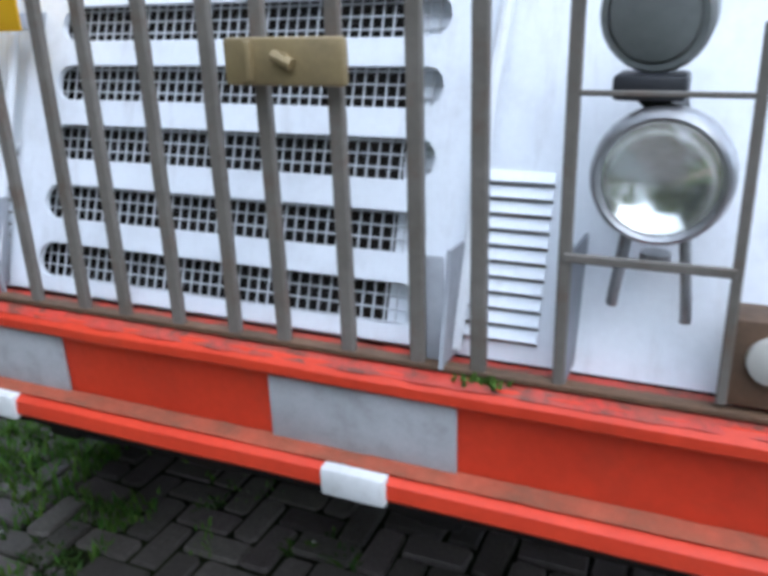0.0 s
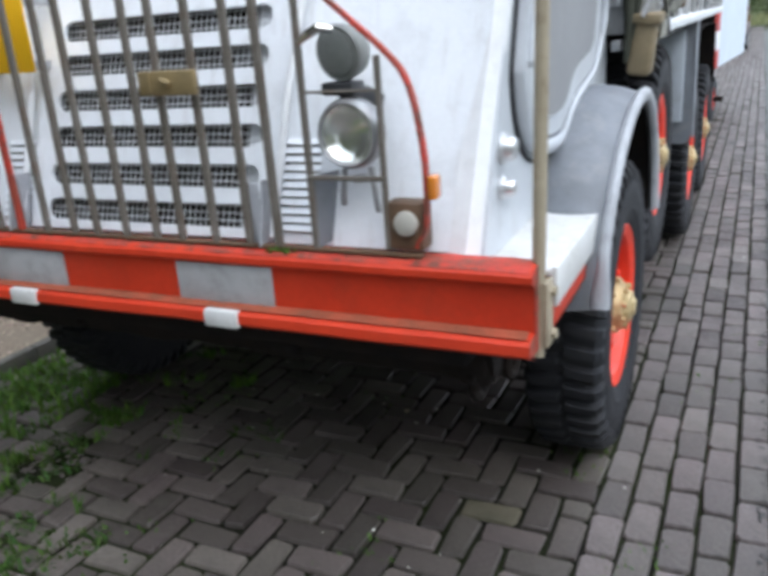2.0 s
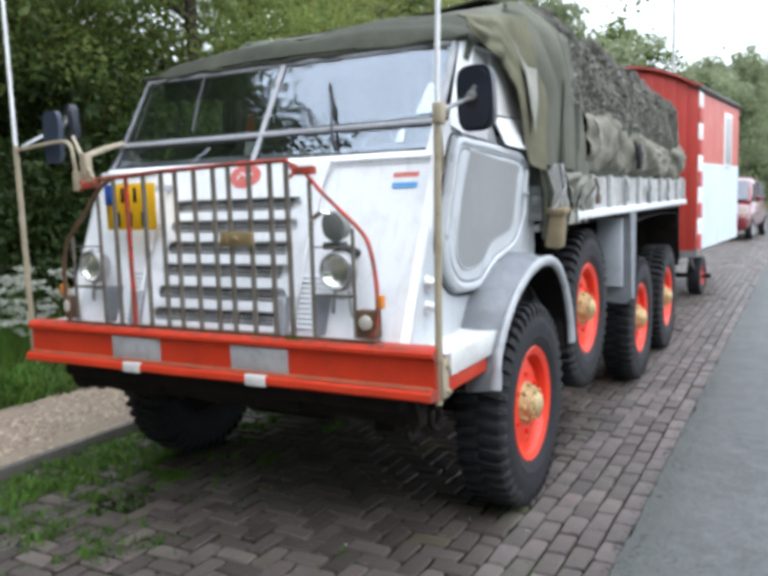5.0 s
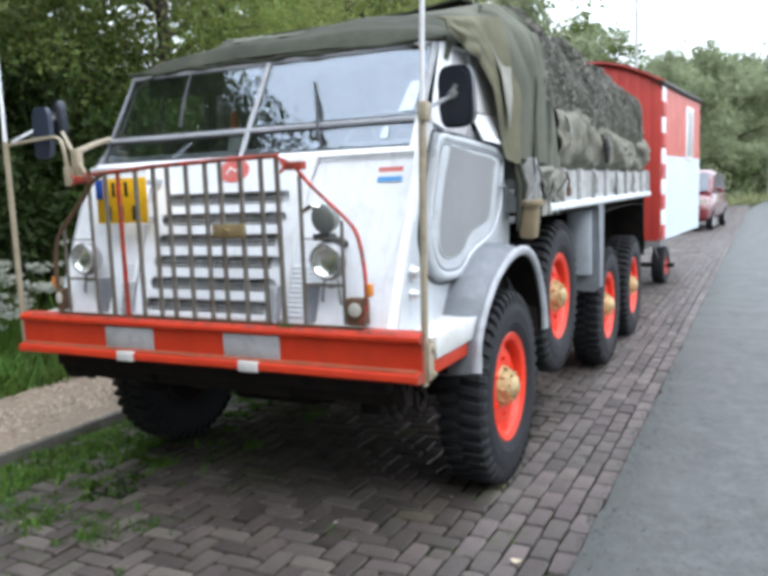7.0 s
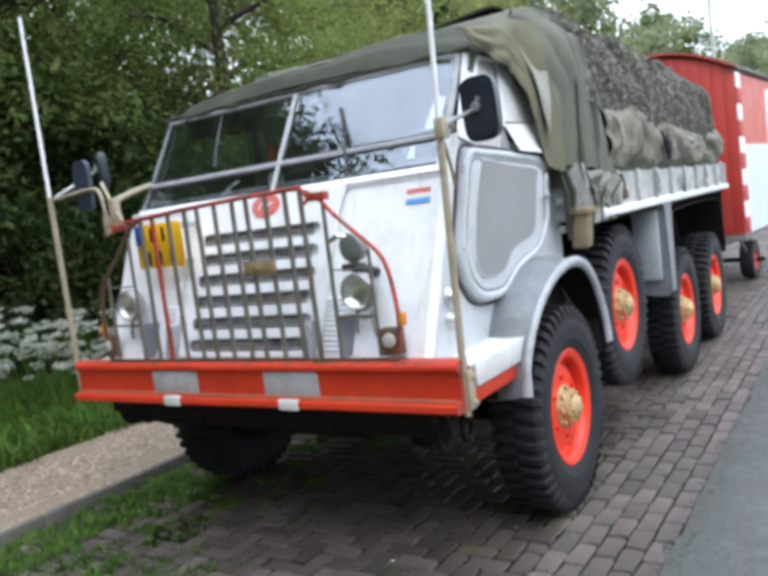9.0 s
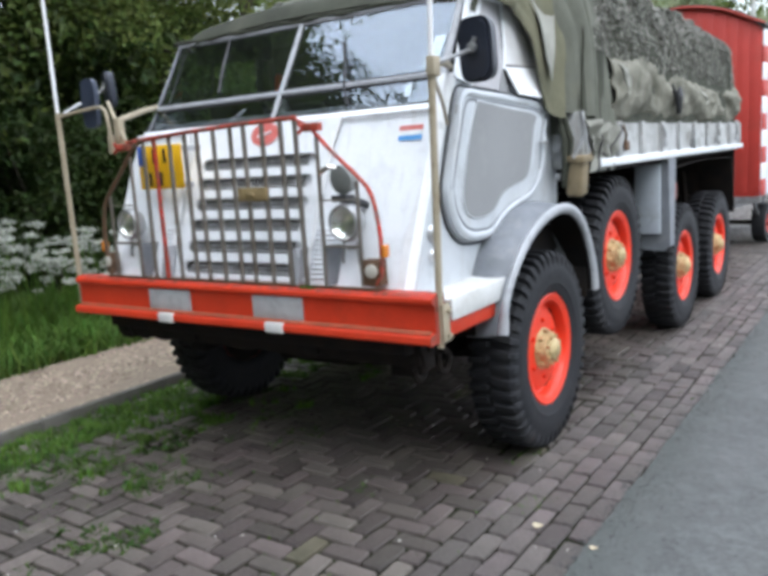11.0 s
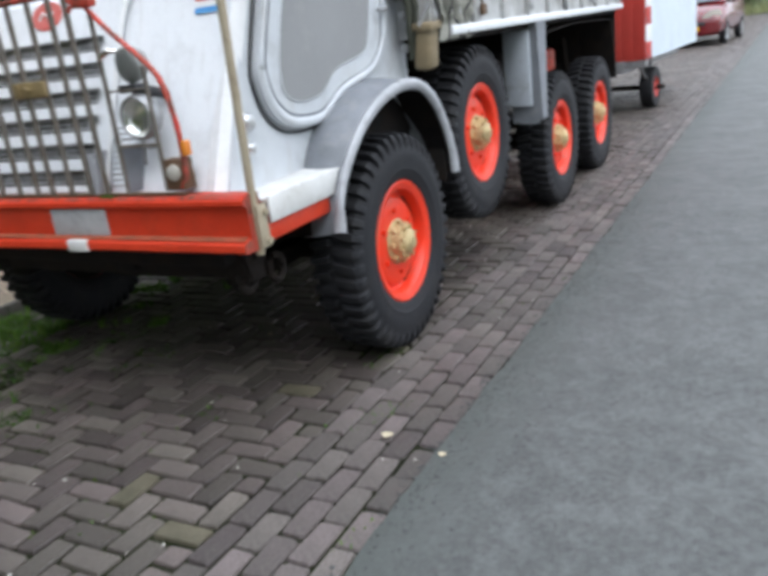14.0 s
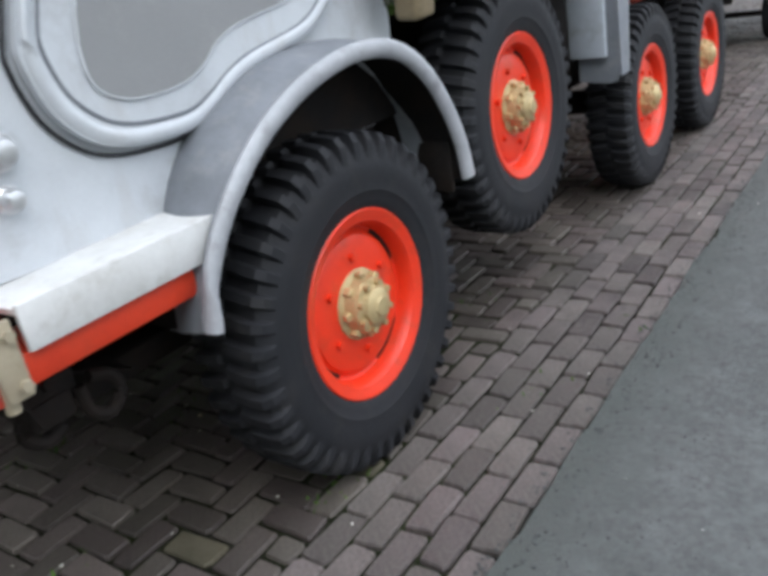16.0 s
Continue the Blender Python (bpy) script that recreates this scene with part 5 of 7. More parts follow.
def wheel(cx, cy, cz, s, label, turn=0.0, seg=56):
    """A wheel with its outer side towards s."""
    m = Matrix.Translation((cx, cy, cz)) @ pose(0, 0, 0, turn) @ Matrix.Diagonal((s, 1.017, 1.017, 1))
    bm = B()
    lathe(bm, [(-0.09, 0.262), (0.055, 0.256), (0.085, 0.262), (0.097, 0.285), (0.106, 0.296), (0.112, 0.290), (0.110, 0.280), (0.102, 0.266), (0.100, 0.256), (0.090, 0.248), (0.062, 0.243), (0.046, 0.238),
               (0.042, 0.230), (0.046, 0.221), (0.058, 0.212), (0.064, 0.196), (0.066, 0.150), (0.066, 0.05), (0.066, 0.0)], seg, m)
    w = part("wheel", bm, M["rim"], truck, label, 30)
    tyre_mesh = arrays_mesh("tyre", *tyre_arrays(m), M["rubber"])
    tyre_mesh.shade_smooth()
    tyre_mesh.set_sharp_from_angle(angle=radians(28))
    part("tyre", tyre_mesh, None, w, "black chunky-treaded tyre")
    bm = B()
    lathe(bm, [(0.062, 0.112), (0.070, 0.112), (0.074, 0.104), (0.078, 0.092), (0.112, 0.086), (0.116, 0.080)], 16, m)
    lathe(bm, [(0.108, 0.088), (0.120, 0.086), (0.124, 0.066), (0.140, 0.060), (0.147, 0.050), (0.150, 0.034), (0.157, 0.030), (0.159, 0.0)], 8, m)
    for k in range(8):
        a = 6.28318 * (k + 0.5) / 8
        bolt(bm, m @ Vector((0.118, 0.073 * math.cos(a), 0.073 * math.sin(a))), (s, 0, 0), 0.011, 0.018)
        box(bm, (0.072, -0.013, 0.084), (0.100, 0.013, 0.106), 0.004, 1, m @ pose(0, 0, 0, 360 * k / 8))
    part("hub", bm, M["brass"], w, "gold-brown bolted hub", 30)
    # dark drum and disc close the rim's open back
    bm = B()
    lathe(bm, [(-0.16, 0.0), (-0.16, 0.17), (-0.12, 0.20), (-0.089, 0.21), (-0.087, 0.265), (-0.080, 0.265), (-0.075, 0.0)], 32, m)
    part("brake_drum", bm, M["dark"], w, "dark brake drum", 30)
    for k in range(6):
        a = 6.28318 * (k + 0.5) / 6
        p = m @ Vector((0.064, 0.152 * math.cos(a), 0.152 * math.sin(a)))
        bm = B()
        bolt(bm, p, (s, 0, 0), 0.013, 0.018)
        part("wheel_nut", bm, M["rim"], w)
    # dark arcs laid in the rim groove stand for its shade
    for k in range(4):
        a = 6.28318 * k / 4 + 0.6
        bm = B()
        slab(bm, [(0.224 * math.cos(a + 0.03 * t), 0.224 * math.sin(a + 0.03 * t)) for t in range(-11, 12)] + [(0.236 * math.cos(a + 0.03 * t), 0.236 * math.sin(a + 0.03 * t)) for t in range(11, -12, -1)], 0.004,
             lambda u, v, d: m @ Vector((0.044 + d, u, v)))
        part("hand_hole", bm, M["dark"], w, "dark arc standing for shade in the rim groove")
    return w


WX = 1.102
for s in (1, -1):
    wheel(s * WX, 1.143, 0.530, s, "front wheel with orange-red rim")
    wheel(s * (WX - 0.03), 2.42, 0.854, s, "spare wheel on a side axle stub with orange-red rim", 11)
    wheel(s * WX, 4.155, 0.530, s, "rear wheel with orange-red rim", 20)
    wheel(s * WX, 5.595, 0.530, s, "rear wheel with orange-red rim", 7)

# front fenders
arch = smooth_line([(0.508, 0.752), (0.535, 0.86), (0.60, 0.965), (0.70, 1.065), (0.83, 1.155), (1.00, 1.225), (1.18, 1.262), (1.34, 1.262), (1.48, 1.225), (1.60, 1.14), (1.70, 1.01), (1.765, 0.87), (1.79, 0.745)], 3)
inner = smooth_line([(0.545, 0.715), (0.575, 0.88), (0.635, 1.03), (0.725, 1.145), (0.83, 1.222), (1.00, 1.285), (1.18, 1.305), (1.34, 1.298), (1.48, 1.255), (1.60, 1.17), (1.68, 1.03), (1.72, 0.89), (1.73, 0.76)], 3)
for s in (1, -1):
    bm = B()
    n = len(arch) - 1

    def fend(u, v):
        i = min(round(u * n), n)
        (ya, za), (yb, zb) = arch[i], inner[i]
        k = v
        bulge = 0.018 * math.sin(math.pi * k)
        dy, dz = ya - 1.15, za - 0.7
        d = math.hypot(dy, dz)
        return (s * (1.245 - 0.215 * k), ya + (yb - ya) * k + bulge * dy / d, za + (zb - za) * k + bulge * dz / d)

    sheet(bm, n, 6, fend, 0.005)
    fn = part("front_fender", bm, M["fender"], truck, "dirty grey curved steel fender", 50)
    # second, near-black sheet just inside the fender
    bm = B()

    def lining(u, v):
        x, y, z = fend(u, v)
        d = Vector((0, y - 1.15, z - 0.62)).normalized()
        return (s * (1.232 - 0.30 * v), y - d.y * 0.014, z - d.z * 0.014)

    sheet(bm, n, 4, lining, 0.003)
    part("fender_lining", bm, M["dark"], fn, "dark sheet along the inside of the fender")
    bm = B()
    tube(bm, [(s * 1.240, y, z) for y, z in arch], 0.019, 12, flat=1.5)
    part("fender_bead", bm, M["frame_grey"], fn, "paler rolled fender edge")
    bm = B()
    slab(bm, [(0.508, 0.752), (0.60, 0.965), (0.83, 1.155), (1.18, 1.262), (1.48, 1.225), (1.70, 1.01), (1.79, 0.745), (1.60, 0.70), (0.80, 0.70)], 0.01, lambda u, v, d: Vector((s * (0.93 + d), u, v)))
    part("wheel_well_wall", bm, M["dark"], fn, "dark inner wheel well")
    # near-black plate covering the cab side above the tyre
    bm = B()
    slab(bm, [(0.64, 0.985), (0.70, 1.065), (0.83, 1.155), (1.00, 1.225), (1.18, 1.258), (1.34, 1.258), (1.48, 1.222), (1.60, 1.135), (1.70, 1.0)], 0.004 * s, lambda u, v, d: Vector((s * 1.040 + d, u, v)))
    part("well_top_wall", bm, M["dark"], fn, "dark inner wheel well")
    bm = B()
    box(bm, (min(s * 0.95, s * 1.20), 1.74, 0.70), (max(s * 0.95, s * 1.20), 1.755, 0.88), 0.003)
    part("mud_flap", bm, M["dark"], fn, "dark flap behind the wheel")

# chassis and axles, dark below
ch = None
for s in (1, -1):
    bm = B()
    box(bm, (s * 0.42 - 0.04, 0.10, 0.68), (s * 0.42 + 0.04, 6.5, 0.90), 0.01)
    c2 = part("chassis_beam", bm, M["dark"], truck, "dark steel chassis beam")
    bm = B()
    box(bm, (s * 0.985 - 0.04, 0.12, 0.68), (s * 0.985 + 0.04, 0.27, 0.83), 0.015)
    box(bm, (s * 0.985 - 0.05, 0.13, 0.645), (s * 0.985 + 0.05, 0.25, 0.72), 0.02, 2)
    if s > 0:
        tube(bm, smooth_line([(s * 0.985, 0.15, 0.70), (s * 0.985, 0.13, 0.645), (s * 0.985, 0.17, 0.605), (s * 0.985, 0.22, 0.625), (s * 0.985, 0.225, 0.67)], 3), 0.019, 8)
    tube(bm, smooth_line([(s * 1.035, 0.26, 0.71), (s * 1.035, 0.27, 0.64), (s * 1.035, 0.32, 0.61), (s * 1.035, 0.36, 0.65), (s * 1.035, 0.34, 0.70), (s * 1.035, 0.29, 0.72)], 3), 0.016, 8)
    bolt(bm, (s * 1.02, 0.20, 0.75), (s, 0, 0), 0.02, 0.02)
    part("tow_hook", bm, M["dark"], truck, "dark steel towing hook below the bumper")
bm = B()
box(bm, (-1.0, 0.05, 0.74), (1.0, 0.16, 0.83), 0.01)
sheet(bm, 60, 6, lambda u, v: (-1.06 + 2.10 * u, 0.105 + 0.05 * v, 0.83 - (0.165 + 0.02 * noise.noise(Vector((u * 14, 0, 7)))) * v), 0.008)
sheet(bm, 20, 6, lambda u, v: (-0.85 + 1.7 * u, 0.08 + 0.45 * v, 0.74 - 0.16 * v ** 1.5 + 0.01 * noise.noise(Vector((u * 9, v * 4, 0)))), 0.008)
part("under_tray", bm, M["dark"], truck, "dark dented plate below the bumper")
for y in (1.153, 4.155, 5.595):
    bm = B()
    tube(bm, [(-0.98, y, 0.522), (-0.30, y, 0.50), (0.30, y, 0.50), (0.98, y, 0.522)], [0.07, 0.085, 0.085, 0.07], 14)
    lathe(bm, [(-0.18, 0), (-0.15, 0.10), (-0.05, 0.17), (0.05, 0.17), (0.15, 0.10), (0.18, 0)], 20, Matrix.Translation((0.05, y, 0.50)))
    part("axle", bm, M["dark"], truck, "dark axle tube with differential")
bm = B()
tube(bm, [(-0.95, 2.42, 0.854), (0.95, 2.42, 0.854)], 0.06, 12)
part("spare_wheel_shaft", bm, M["dark"], truck)
for s in (1, -1):
    bm = B()
    for y in (3.9, 5.85):
        tube(bm, [(s * 0.80, y, 1.25), (s * 0.85, y, 0.70)], 0.03, 8)
    box(bm, (min(s * 0.62, s * 0.72), 3.7, 0.60), (max(s * 0.62, s * 0.72), 6.1, 0.70), 0.01)
    part("leaf_spring", bm, M["dark"], truck)
for s in (1, -1):
    bm = B()
    box(bm, (min(s * 0.74, s * 0.93), 4.82, 1.00), (max(s * 0.74, s * 0.93), 5.12, 1.20), 0.04, 3)
    part("air_tank", bm, M["red_worn"], truck, "worn red tank between the rear wheels")

# engine sump, gearbox, cross members and shafts, added to block light under the truck
for y0, y1, hw, z0, z1, nm in ((0.62, 1.02, 0.30, 0.46, 0.95, "engine_sump"), (1.30, 2.05, 0.27, 0.52, 0.98, "gearbox"), (2.62, 3.15, 0.34, 0.48, 0.92, "transfer_box"), (3.25, 3.9, 0.86, 0.66, 1.20, "battery_box")):
    bm = B()
    box(bm, (-hw, y0, z0), (hw, y1, z1), 0.06, 3)
    part(nm, bm, M["dark"], truck, "dark underbody block added to stop light below the truck")
for y in (0.35, 1.55, 2.2, 3.2, 4.85, 6.2):
    bm = B()
    box(bm, (-0.86, y - 0.05, 0.80), (0.86, y + 0.05, 0.98), 0.01)
    part("cross_member", bm, M["dark"], truck)
bm = B()
tube(bm, [(0.05, 2.0, 0.60), (0.05, 2.7, 0.58), (0.05, 5.6, 0.52)], 0.045, 10)
part("drive_shaft", bm, M["dark"], truck)
for s in (1, -1):
    bm = B()
    box(bm, (s * 0.72 - 0.06, 0.42, 0.52), (s * 0.72 + 0.06, 1.95, 0.60), 0.012)
    part("leaf_spring", bm, M["dark"], truck)

# rear mudguard legs with a pale panel
for s in (1, -1):
    bm = B()
    slab(bm, [(1.045, 1.46), (1.245, 1.46), (1.262, 1.10), (1.262, 0.80), (1.24, 0.755), (1.20, 0.745), (1.045, 0.76)], 0.012, lambda u, v, d: Vector((s * u, 3.44 + d - 0.10 * (v - 0.74) * 0.3, v)))
    sheet(bm, 10, 4, lambda u, v: (s * (1.262 - 0.006 * u), 3.44 + 0.13 * v - 0.03 * u + 0.10 * v * u, 0.78 + 0.68 * u), 0.006)
    mg = part("rear_mudguard", bm, M["fender"], truck, "grey rear mudguard leg with rounded corner", 40)
    bm = B()
    box(bm, (min(s * 1.015, s * 1.205), 3.385, 0.885), (max(s * 1.015, s * 1.205), 3.425, 1.41), 0.008)
    part("side_panel", bm, M["bluegrey"], mg, "pale blue-grey flat panel")
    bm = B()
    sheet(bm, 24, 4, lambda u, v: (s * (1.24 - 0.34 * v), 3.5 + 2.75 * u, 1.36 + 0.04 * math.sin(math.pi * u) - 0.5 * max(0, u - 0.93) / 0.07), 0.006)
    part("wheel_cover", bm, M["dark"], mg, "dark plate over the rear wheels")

# added dark panel that stands for the shade below the bed's rear
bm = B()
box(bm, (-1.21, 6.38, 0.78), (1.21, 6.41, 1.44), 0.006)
part("rear_cross_panel", bm, M["dark"], truck, "added dark panel standing for shade below the bed's rear")
# load bed
bm = B()
box(bm, (-1.20, 1.75, 1.42), (1.20, 6.52, 1.50), 0.01)
bed = part("load_bed", bm, M["dark"], truck, "flat load bed with grimy white sides")
for s in (1, -1):
    bm = B()
    sheet(bm, 60, 6, lambda u, v: (s * (1.235 + 0.006 * noise.noise(Vector((u * 22, v * 3, s)))), 1.70 + 4.84 * u, 1.50 + 0.215 * v), 0.03)
    sd = part("bed_side", bm, M["bed"], bed, "grimy dented white side board")
    bm = B()
    box(bm, (min(s * 1.19, s * 1.266), 1.87, 1.455), (max(s * 1.19, s * 1.266), 6.55, 1.505), 0.008)
    part("bed_sill", bm, M["white"], bed, "white steel sill along the bed")
    for i in range(9):
        y = 2.22 + 0.52 * i
        bm = B()
        box(bm, (min(s * 1.236, s * 1.262), y, 1.50), (max(s * 1.236, s * 1.262), y + 0.055, 1.725), 0.005)
        part("stake_pocket", bm, M["bed"], sd)
    for i in range(5):
        y = 2.3 + 0.95 * i
        bm = B()
        tube(bm, [(s * 1.262, y, 1.70), (s * 1.275, y + 0.02, 1.64), (s * 1.262, y + 0.04, 1.58)], 0.008, 6)
        box(bm, (min(s * 1.255, s * 1.275), y + 0.02, 1.54), (max(s * 1.255, s * 1.275), y + 0.10, 1.60), 0.006)
        part("side_latch", bm, M["rust"] if i == 0 else M["steel"], sd)
bm = B()
box(bm, (-1.22, 1.68, 1.46), (1.22, 1.72, 1.78), 0.006)
part("bed_headboard", bm, M["bed"], bed)
bm = B()
box(bm, (-1.22, 6.50, 1.46), (1.22, 6.54, 1.75), 0.006)
part("tailboard", bm, M["bed"], bed)
# gear hanging behind the cab
for k in range(4):
    bm = B()
    tube(bm, [(1.10 + 0.02 * math.sin(k), 1.56 + 0.025 * k, 1.86), (1.15 + 0.03 * math.sin(k * 2), 1.58 + 0.03 * k, 1.62), (1.13, 1.60 + 0.03 * k, 1.36 + 0.04 * math.sin(k * 3))], [0.012, 0.018, 0.008], 8)
    part("strap", bm, M["canvas_dark"], truck, "dark olive strap hanging behind the cab")
bm = B()
for y0, z0, y1, z1 in ((1.66, 1.46, 1.72, 1.66), (1.60, 1.52, 1.68, 1.78), (1.78, 1.50, 1.90, 1.70)):
    tube(bm, [(1.19, y0, z0), (1.24, (y0 + y1) / 2 + 0.03, (z0 + z1) / 2), (1.21, y1, z1)], 0.010, 6)
box(bm, (1.075, 1.60, 1.56), (1.11, 1.75, 1.60), 0.006)
box(bm, (1.075, 1.60, 1.40), (1.11, 1.72, 1.44), 0.006)
part("cab_catch", bm, M["steel"], truck, "worn steel catches on the cab rear")
bm = B()
box(bm, (-0.046, -0.060, -0.02), (0.046, 0.060, 0.185), 0.020, 3, Matrix.Translation((1.175, 1.69, 1.325)) @ pose(0, 0, 0, 4, 6, 0))
can = part("tan_canister", bm, M["canister"], truck, "tan-brown metal canister with a flat lid", 40)
bm = B()
box(bm, (-0.060, -0.075, 0.175), (0.060, 0.075, 0.215), 0.010, 2, Matrix.Translation((1.175, 1.69, 1.325)) @ pose(0, 0, 0, 4, 6, 0))
part("lid", bm, M["canister"], can)

# crumpled pale sheet with cords at the bed's front corner
def rumple(u, v):
    y, z = 1.72 + 0.46 * u, 1.44 + (0.30 - 0.05 * u) * v
    return (1.245 + 0.020 * math.sin(u * 19 + v * 4) * (0.4 + v) + 0.03 * noise.noise(Vector((u * 7, v * 5, 9))) + 0.012 * v, y + 0.03 * math.sin(v * 5 + u * 3), z + 0.02 * noise.noise(Vector((u * 6, v * 2, 4))))


bm = B()
sheet(bm, 40, 20, rumple, 0.005)
rc = part("crumpled_sheet", bm, M["cloth_pale"], truck, "crumpled pale sheet tied over the bed corner", 60)
for a, b in ((0.15, 0.42), (0.55, 0.35), (0.80, 0.92)):
    bm = B()
    tube(bm, [Vector(rumple(a + (b - a) * k / 8, k / 8)) + Vector((0.012, 0, 0)) for k in range(9)], 0.005, 6)
    part("cord", bm, M["black"], rc, "dark cord")

# cab roof canvas
def roof(u, v):
    x = -0.985 + 2.04 * u
    edge = abs(2 * u - 1)
    y = 0.722 + 1.083 * v
    z = 2.408 + 0.295 * v ** 1.1 - 0.035 * edge ** 6 * 3 + 0.03 * math.sin(math.pi * u)
    f = math.sin(u * 9 + v * 3 + 2.2 * noise.noise(Vector((u * 3, v * 3, 0)))) * 0.016 + 0.03 * noise.noise(Vector((u * 6, v * 5, 3)))
    if v < 0.06:
        z -= 0.072 * (1 - v / 0.06)
    return (x, y + 0.02 * noise.noise(Vector((u * 7, v * 2, 8))), z + f * min(1, v * 3 + 0.25))


bm = B()
sheet(bm, 70, 40, roof, 0.006)
cab_roof = part("cab_canvas_roof", bm, M["canvas_dark"], truck, "dark olive canvas cab roof with folds", 60)
bm = B()
tube(bm, [(-0.985 + 0.0508 * k, 0.732 + 0.004 * math.sin(k * 1.7), 2.343 + 0.005 * math.sin(k * 0.9)) for k in range(41)], [0.013 + 0.003 * math.sin(k * 1.3) for k in range(41)], 8)
part("roof_front_roll", bm, M["canvas_dark"], cab_roof)


def flap(u, v):
    """Canvas hanging from the roof's side, behind the side screen."""
    y = 0.64 + (1.02 - 0.14 * v) * u
    w = (y - 0.64) * 0.99
    low = float(np.interp(y, [0.64, 0.76, 1.20, 1.27, 1.34, 1.42, 1.50, 1.64, 1.82], [2.375, 2.34, 2.250, 2.16, 1.92, 1.78, 1.745, 1.76, 1.82]))
    top = 2.425 + 0.17 * (y - 0.64)
    z = top - (top - low) * v
    x = 1.030 + 0.045 * math.sin(min(v * 2.2, 1.57)) + 0.02 * v * w + 0.19 * max(0.0, min(w, 0.95) - 0.60) * min(1.0, v * 1.6) - 0.55 * max(0.0, y - 1.60) + 0.014 * math.sin(w * 24 + v * 1.5 + 3.1416) * (0.25 + v) * min(1, w * 2) + 0.022 * noise.noise(Vector((w * 5, v * 4, 2)))
    return (x, y + 0.05 * v * w * math.sin(w * 9), z)


bm = B()
sheet(bm, 84, 32, flap, 0.006)
side_flap = part("roof_side_flap", bm, M["canvas_pale"], cab_roof, "pale olive canvas flap hanging in folds", 60)
bm = B()
sheet(bm, 8, 14, lambda u, v: Vector(flap(0.775 + 0.03 * v + 0.27 * (u - 0.5) * (1.0 - 0.65 * v), 0.34 + 0.46 * v)) + Vector((0.026, 0, 0)), 0.004)
part("pale_patch", bm, M["cloth_pale"], side_flap, "pale worn window patch", 60)


# cover over the load bed
def section(a, half, z0, h, n):
    """A rounded hoop: a from 0 on one side to 1 on the other."""
    t = math.pi * a
    c, s = math.cos(t), math.sin(t)
    return half * math.copysign(abs(c) ** (2 / n), c), z0 + h * abs(s) ** (2 / n)


def cover(u, v):
    """Canvas drawn over the first hoop; its hem slants backwards down the sides."""
    x, z = section(u, 1.07 + 0.14 * min(1.0, v * 2.5), 1.79, 0.855 + 0.07 * min(1.0, v * 2.0), 6.0)
    fall = max(0.0, min(1.0, (2.66 - z) / 0.87))
    back = 1.80 + 0.42 * fall ** 0.8 if abs(x) > 0.9 else 1.92
    y = 1.55 + (back - 1.55) * v
    fold = math.sin(v * 15 + fall * 2.5 + 2.5 * noise.noise(Vector((u * 4, v * 2, 0))))
    x += math.copysign(0.022 * fold * (0.3 + fall) + 0.03 * noise.noise(Vector((u * 9, v * 5, 1))), x)
    return (x, y + 0.03 * noise.noise(Vector((u * 5, v * 5, 7))), z + 0.03 * noise.noise(Vector((u * 7, v * 5, 5))) - 0.10 * fall * v * (1 if abs(x) > 0.9 else 0))


tarp = part("bed_cover", sheet(B(), 90, 46, cover, 0.008), M["canvas"], truck, "olive canvas cover folded forward over the bed hoops", 60)

bm = B()
slab(bm, [section(k / 30, 1.12, 1.66, 0.99, 6.0) for k in range(31)], 0.012, lambda u, v, d: Vector((u, 1.68 + 0.02 * math.sin(u * 21) + d, v)))
part("front_curtain", bm, M["canvas"], tarp, "olive canvas curtain closing the front of the cover", 60)


def load(u, v):
    p = section(u, 1.195, 1.66, 1.06 - 0.03 * v, 6.0)
    y = 1.72 + 4.80 * v
    lump = 0.06 * noise.noise(Vector((u * 6, v * 9, 11))) + 0.03 * noise.noise(Vector((u * 15, v * 22, 4)))
    end = max(0.0, (v - 0.93) / 0.07)
    return (p[0] * (1 - 0.05 * end ** 2) + math.copysign(lump, p[0]) * 0.8, y, p[1] + lump - 0.10 * end ** 2)


bm = B()
sheet(bm, 80, 90, load, 0.01)
net_base = part("load_cover", bm, M["canvas_dark"], truck, "dark cover over the load under a camouflage net", 60)
bm = B()
slab(bm, [section(k / 30, 1.13, 1.6, 1.0, 6.0) for k in range(31)], 0.02, lambda u, v, d: Vector((u, 6.50 + d, v)))
part("load_cover_end", bm, M["canvas_dark"], net_base)

# scraps of the camouflage net
rs = np.random.default_rng(9)
vv, ff = [], []
N_NET = 36000
for k in range(N_NET):
    u, v = rs.uniform(0.02, 0.98), rs.uniform(0.02, 0.98)
    p = Vector(load(u, v))
    c0 = Vector((0, p.y, 1.9))
    nrm = Vector((p.x, 0, (p.z - 1.9) * 1.4)).normalized()
    p += nrm * rs.uniform(0.004, 0.020)
    t1 = Vector(rs.normal(size=3)).cross(nrm).normalized()
    t2 = (nrm.cross(t1) + nrm * rs.uniform(-0.35, 0.35)).normalized()
    a, b = rs.uniform(0.009, 0.026), rs.uniform(0.006, 0.015)
    i0 = len(vv)
    bend = nrm * rs.uniform(-0.008, 0.008)
    vv += [p - t1 * a, p - t2 * b + bend, p + t1 * a, p + t2 * b + bend]
    ff.append((i0, i0 + 1, i0 + 2, i0 + 3))
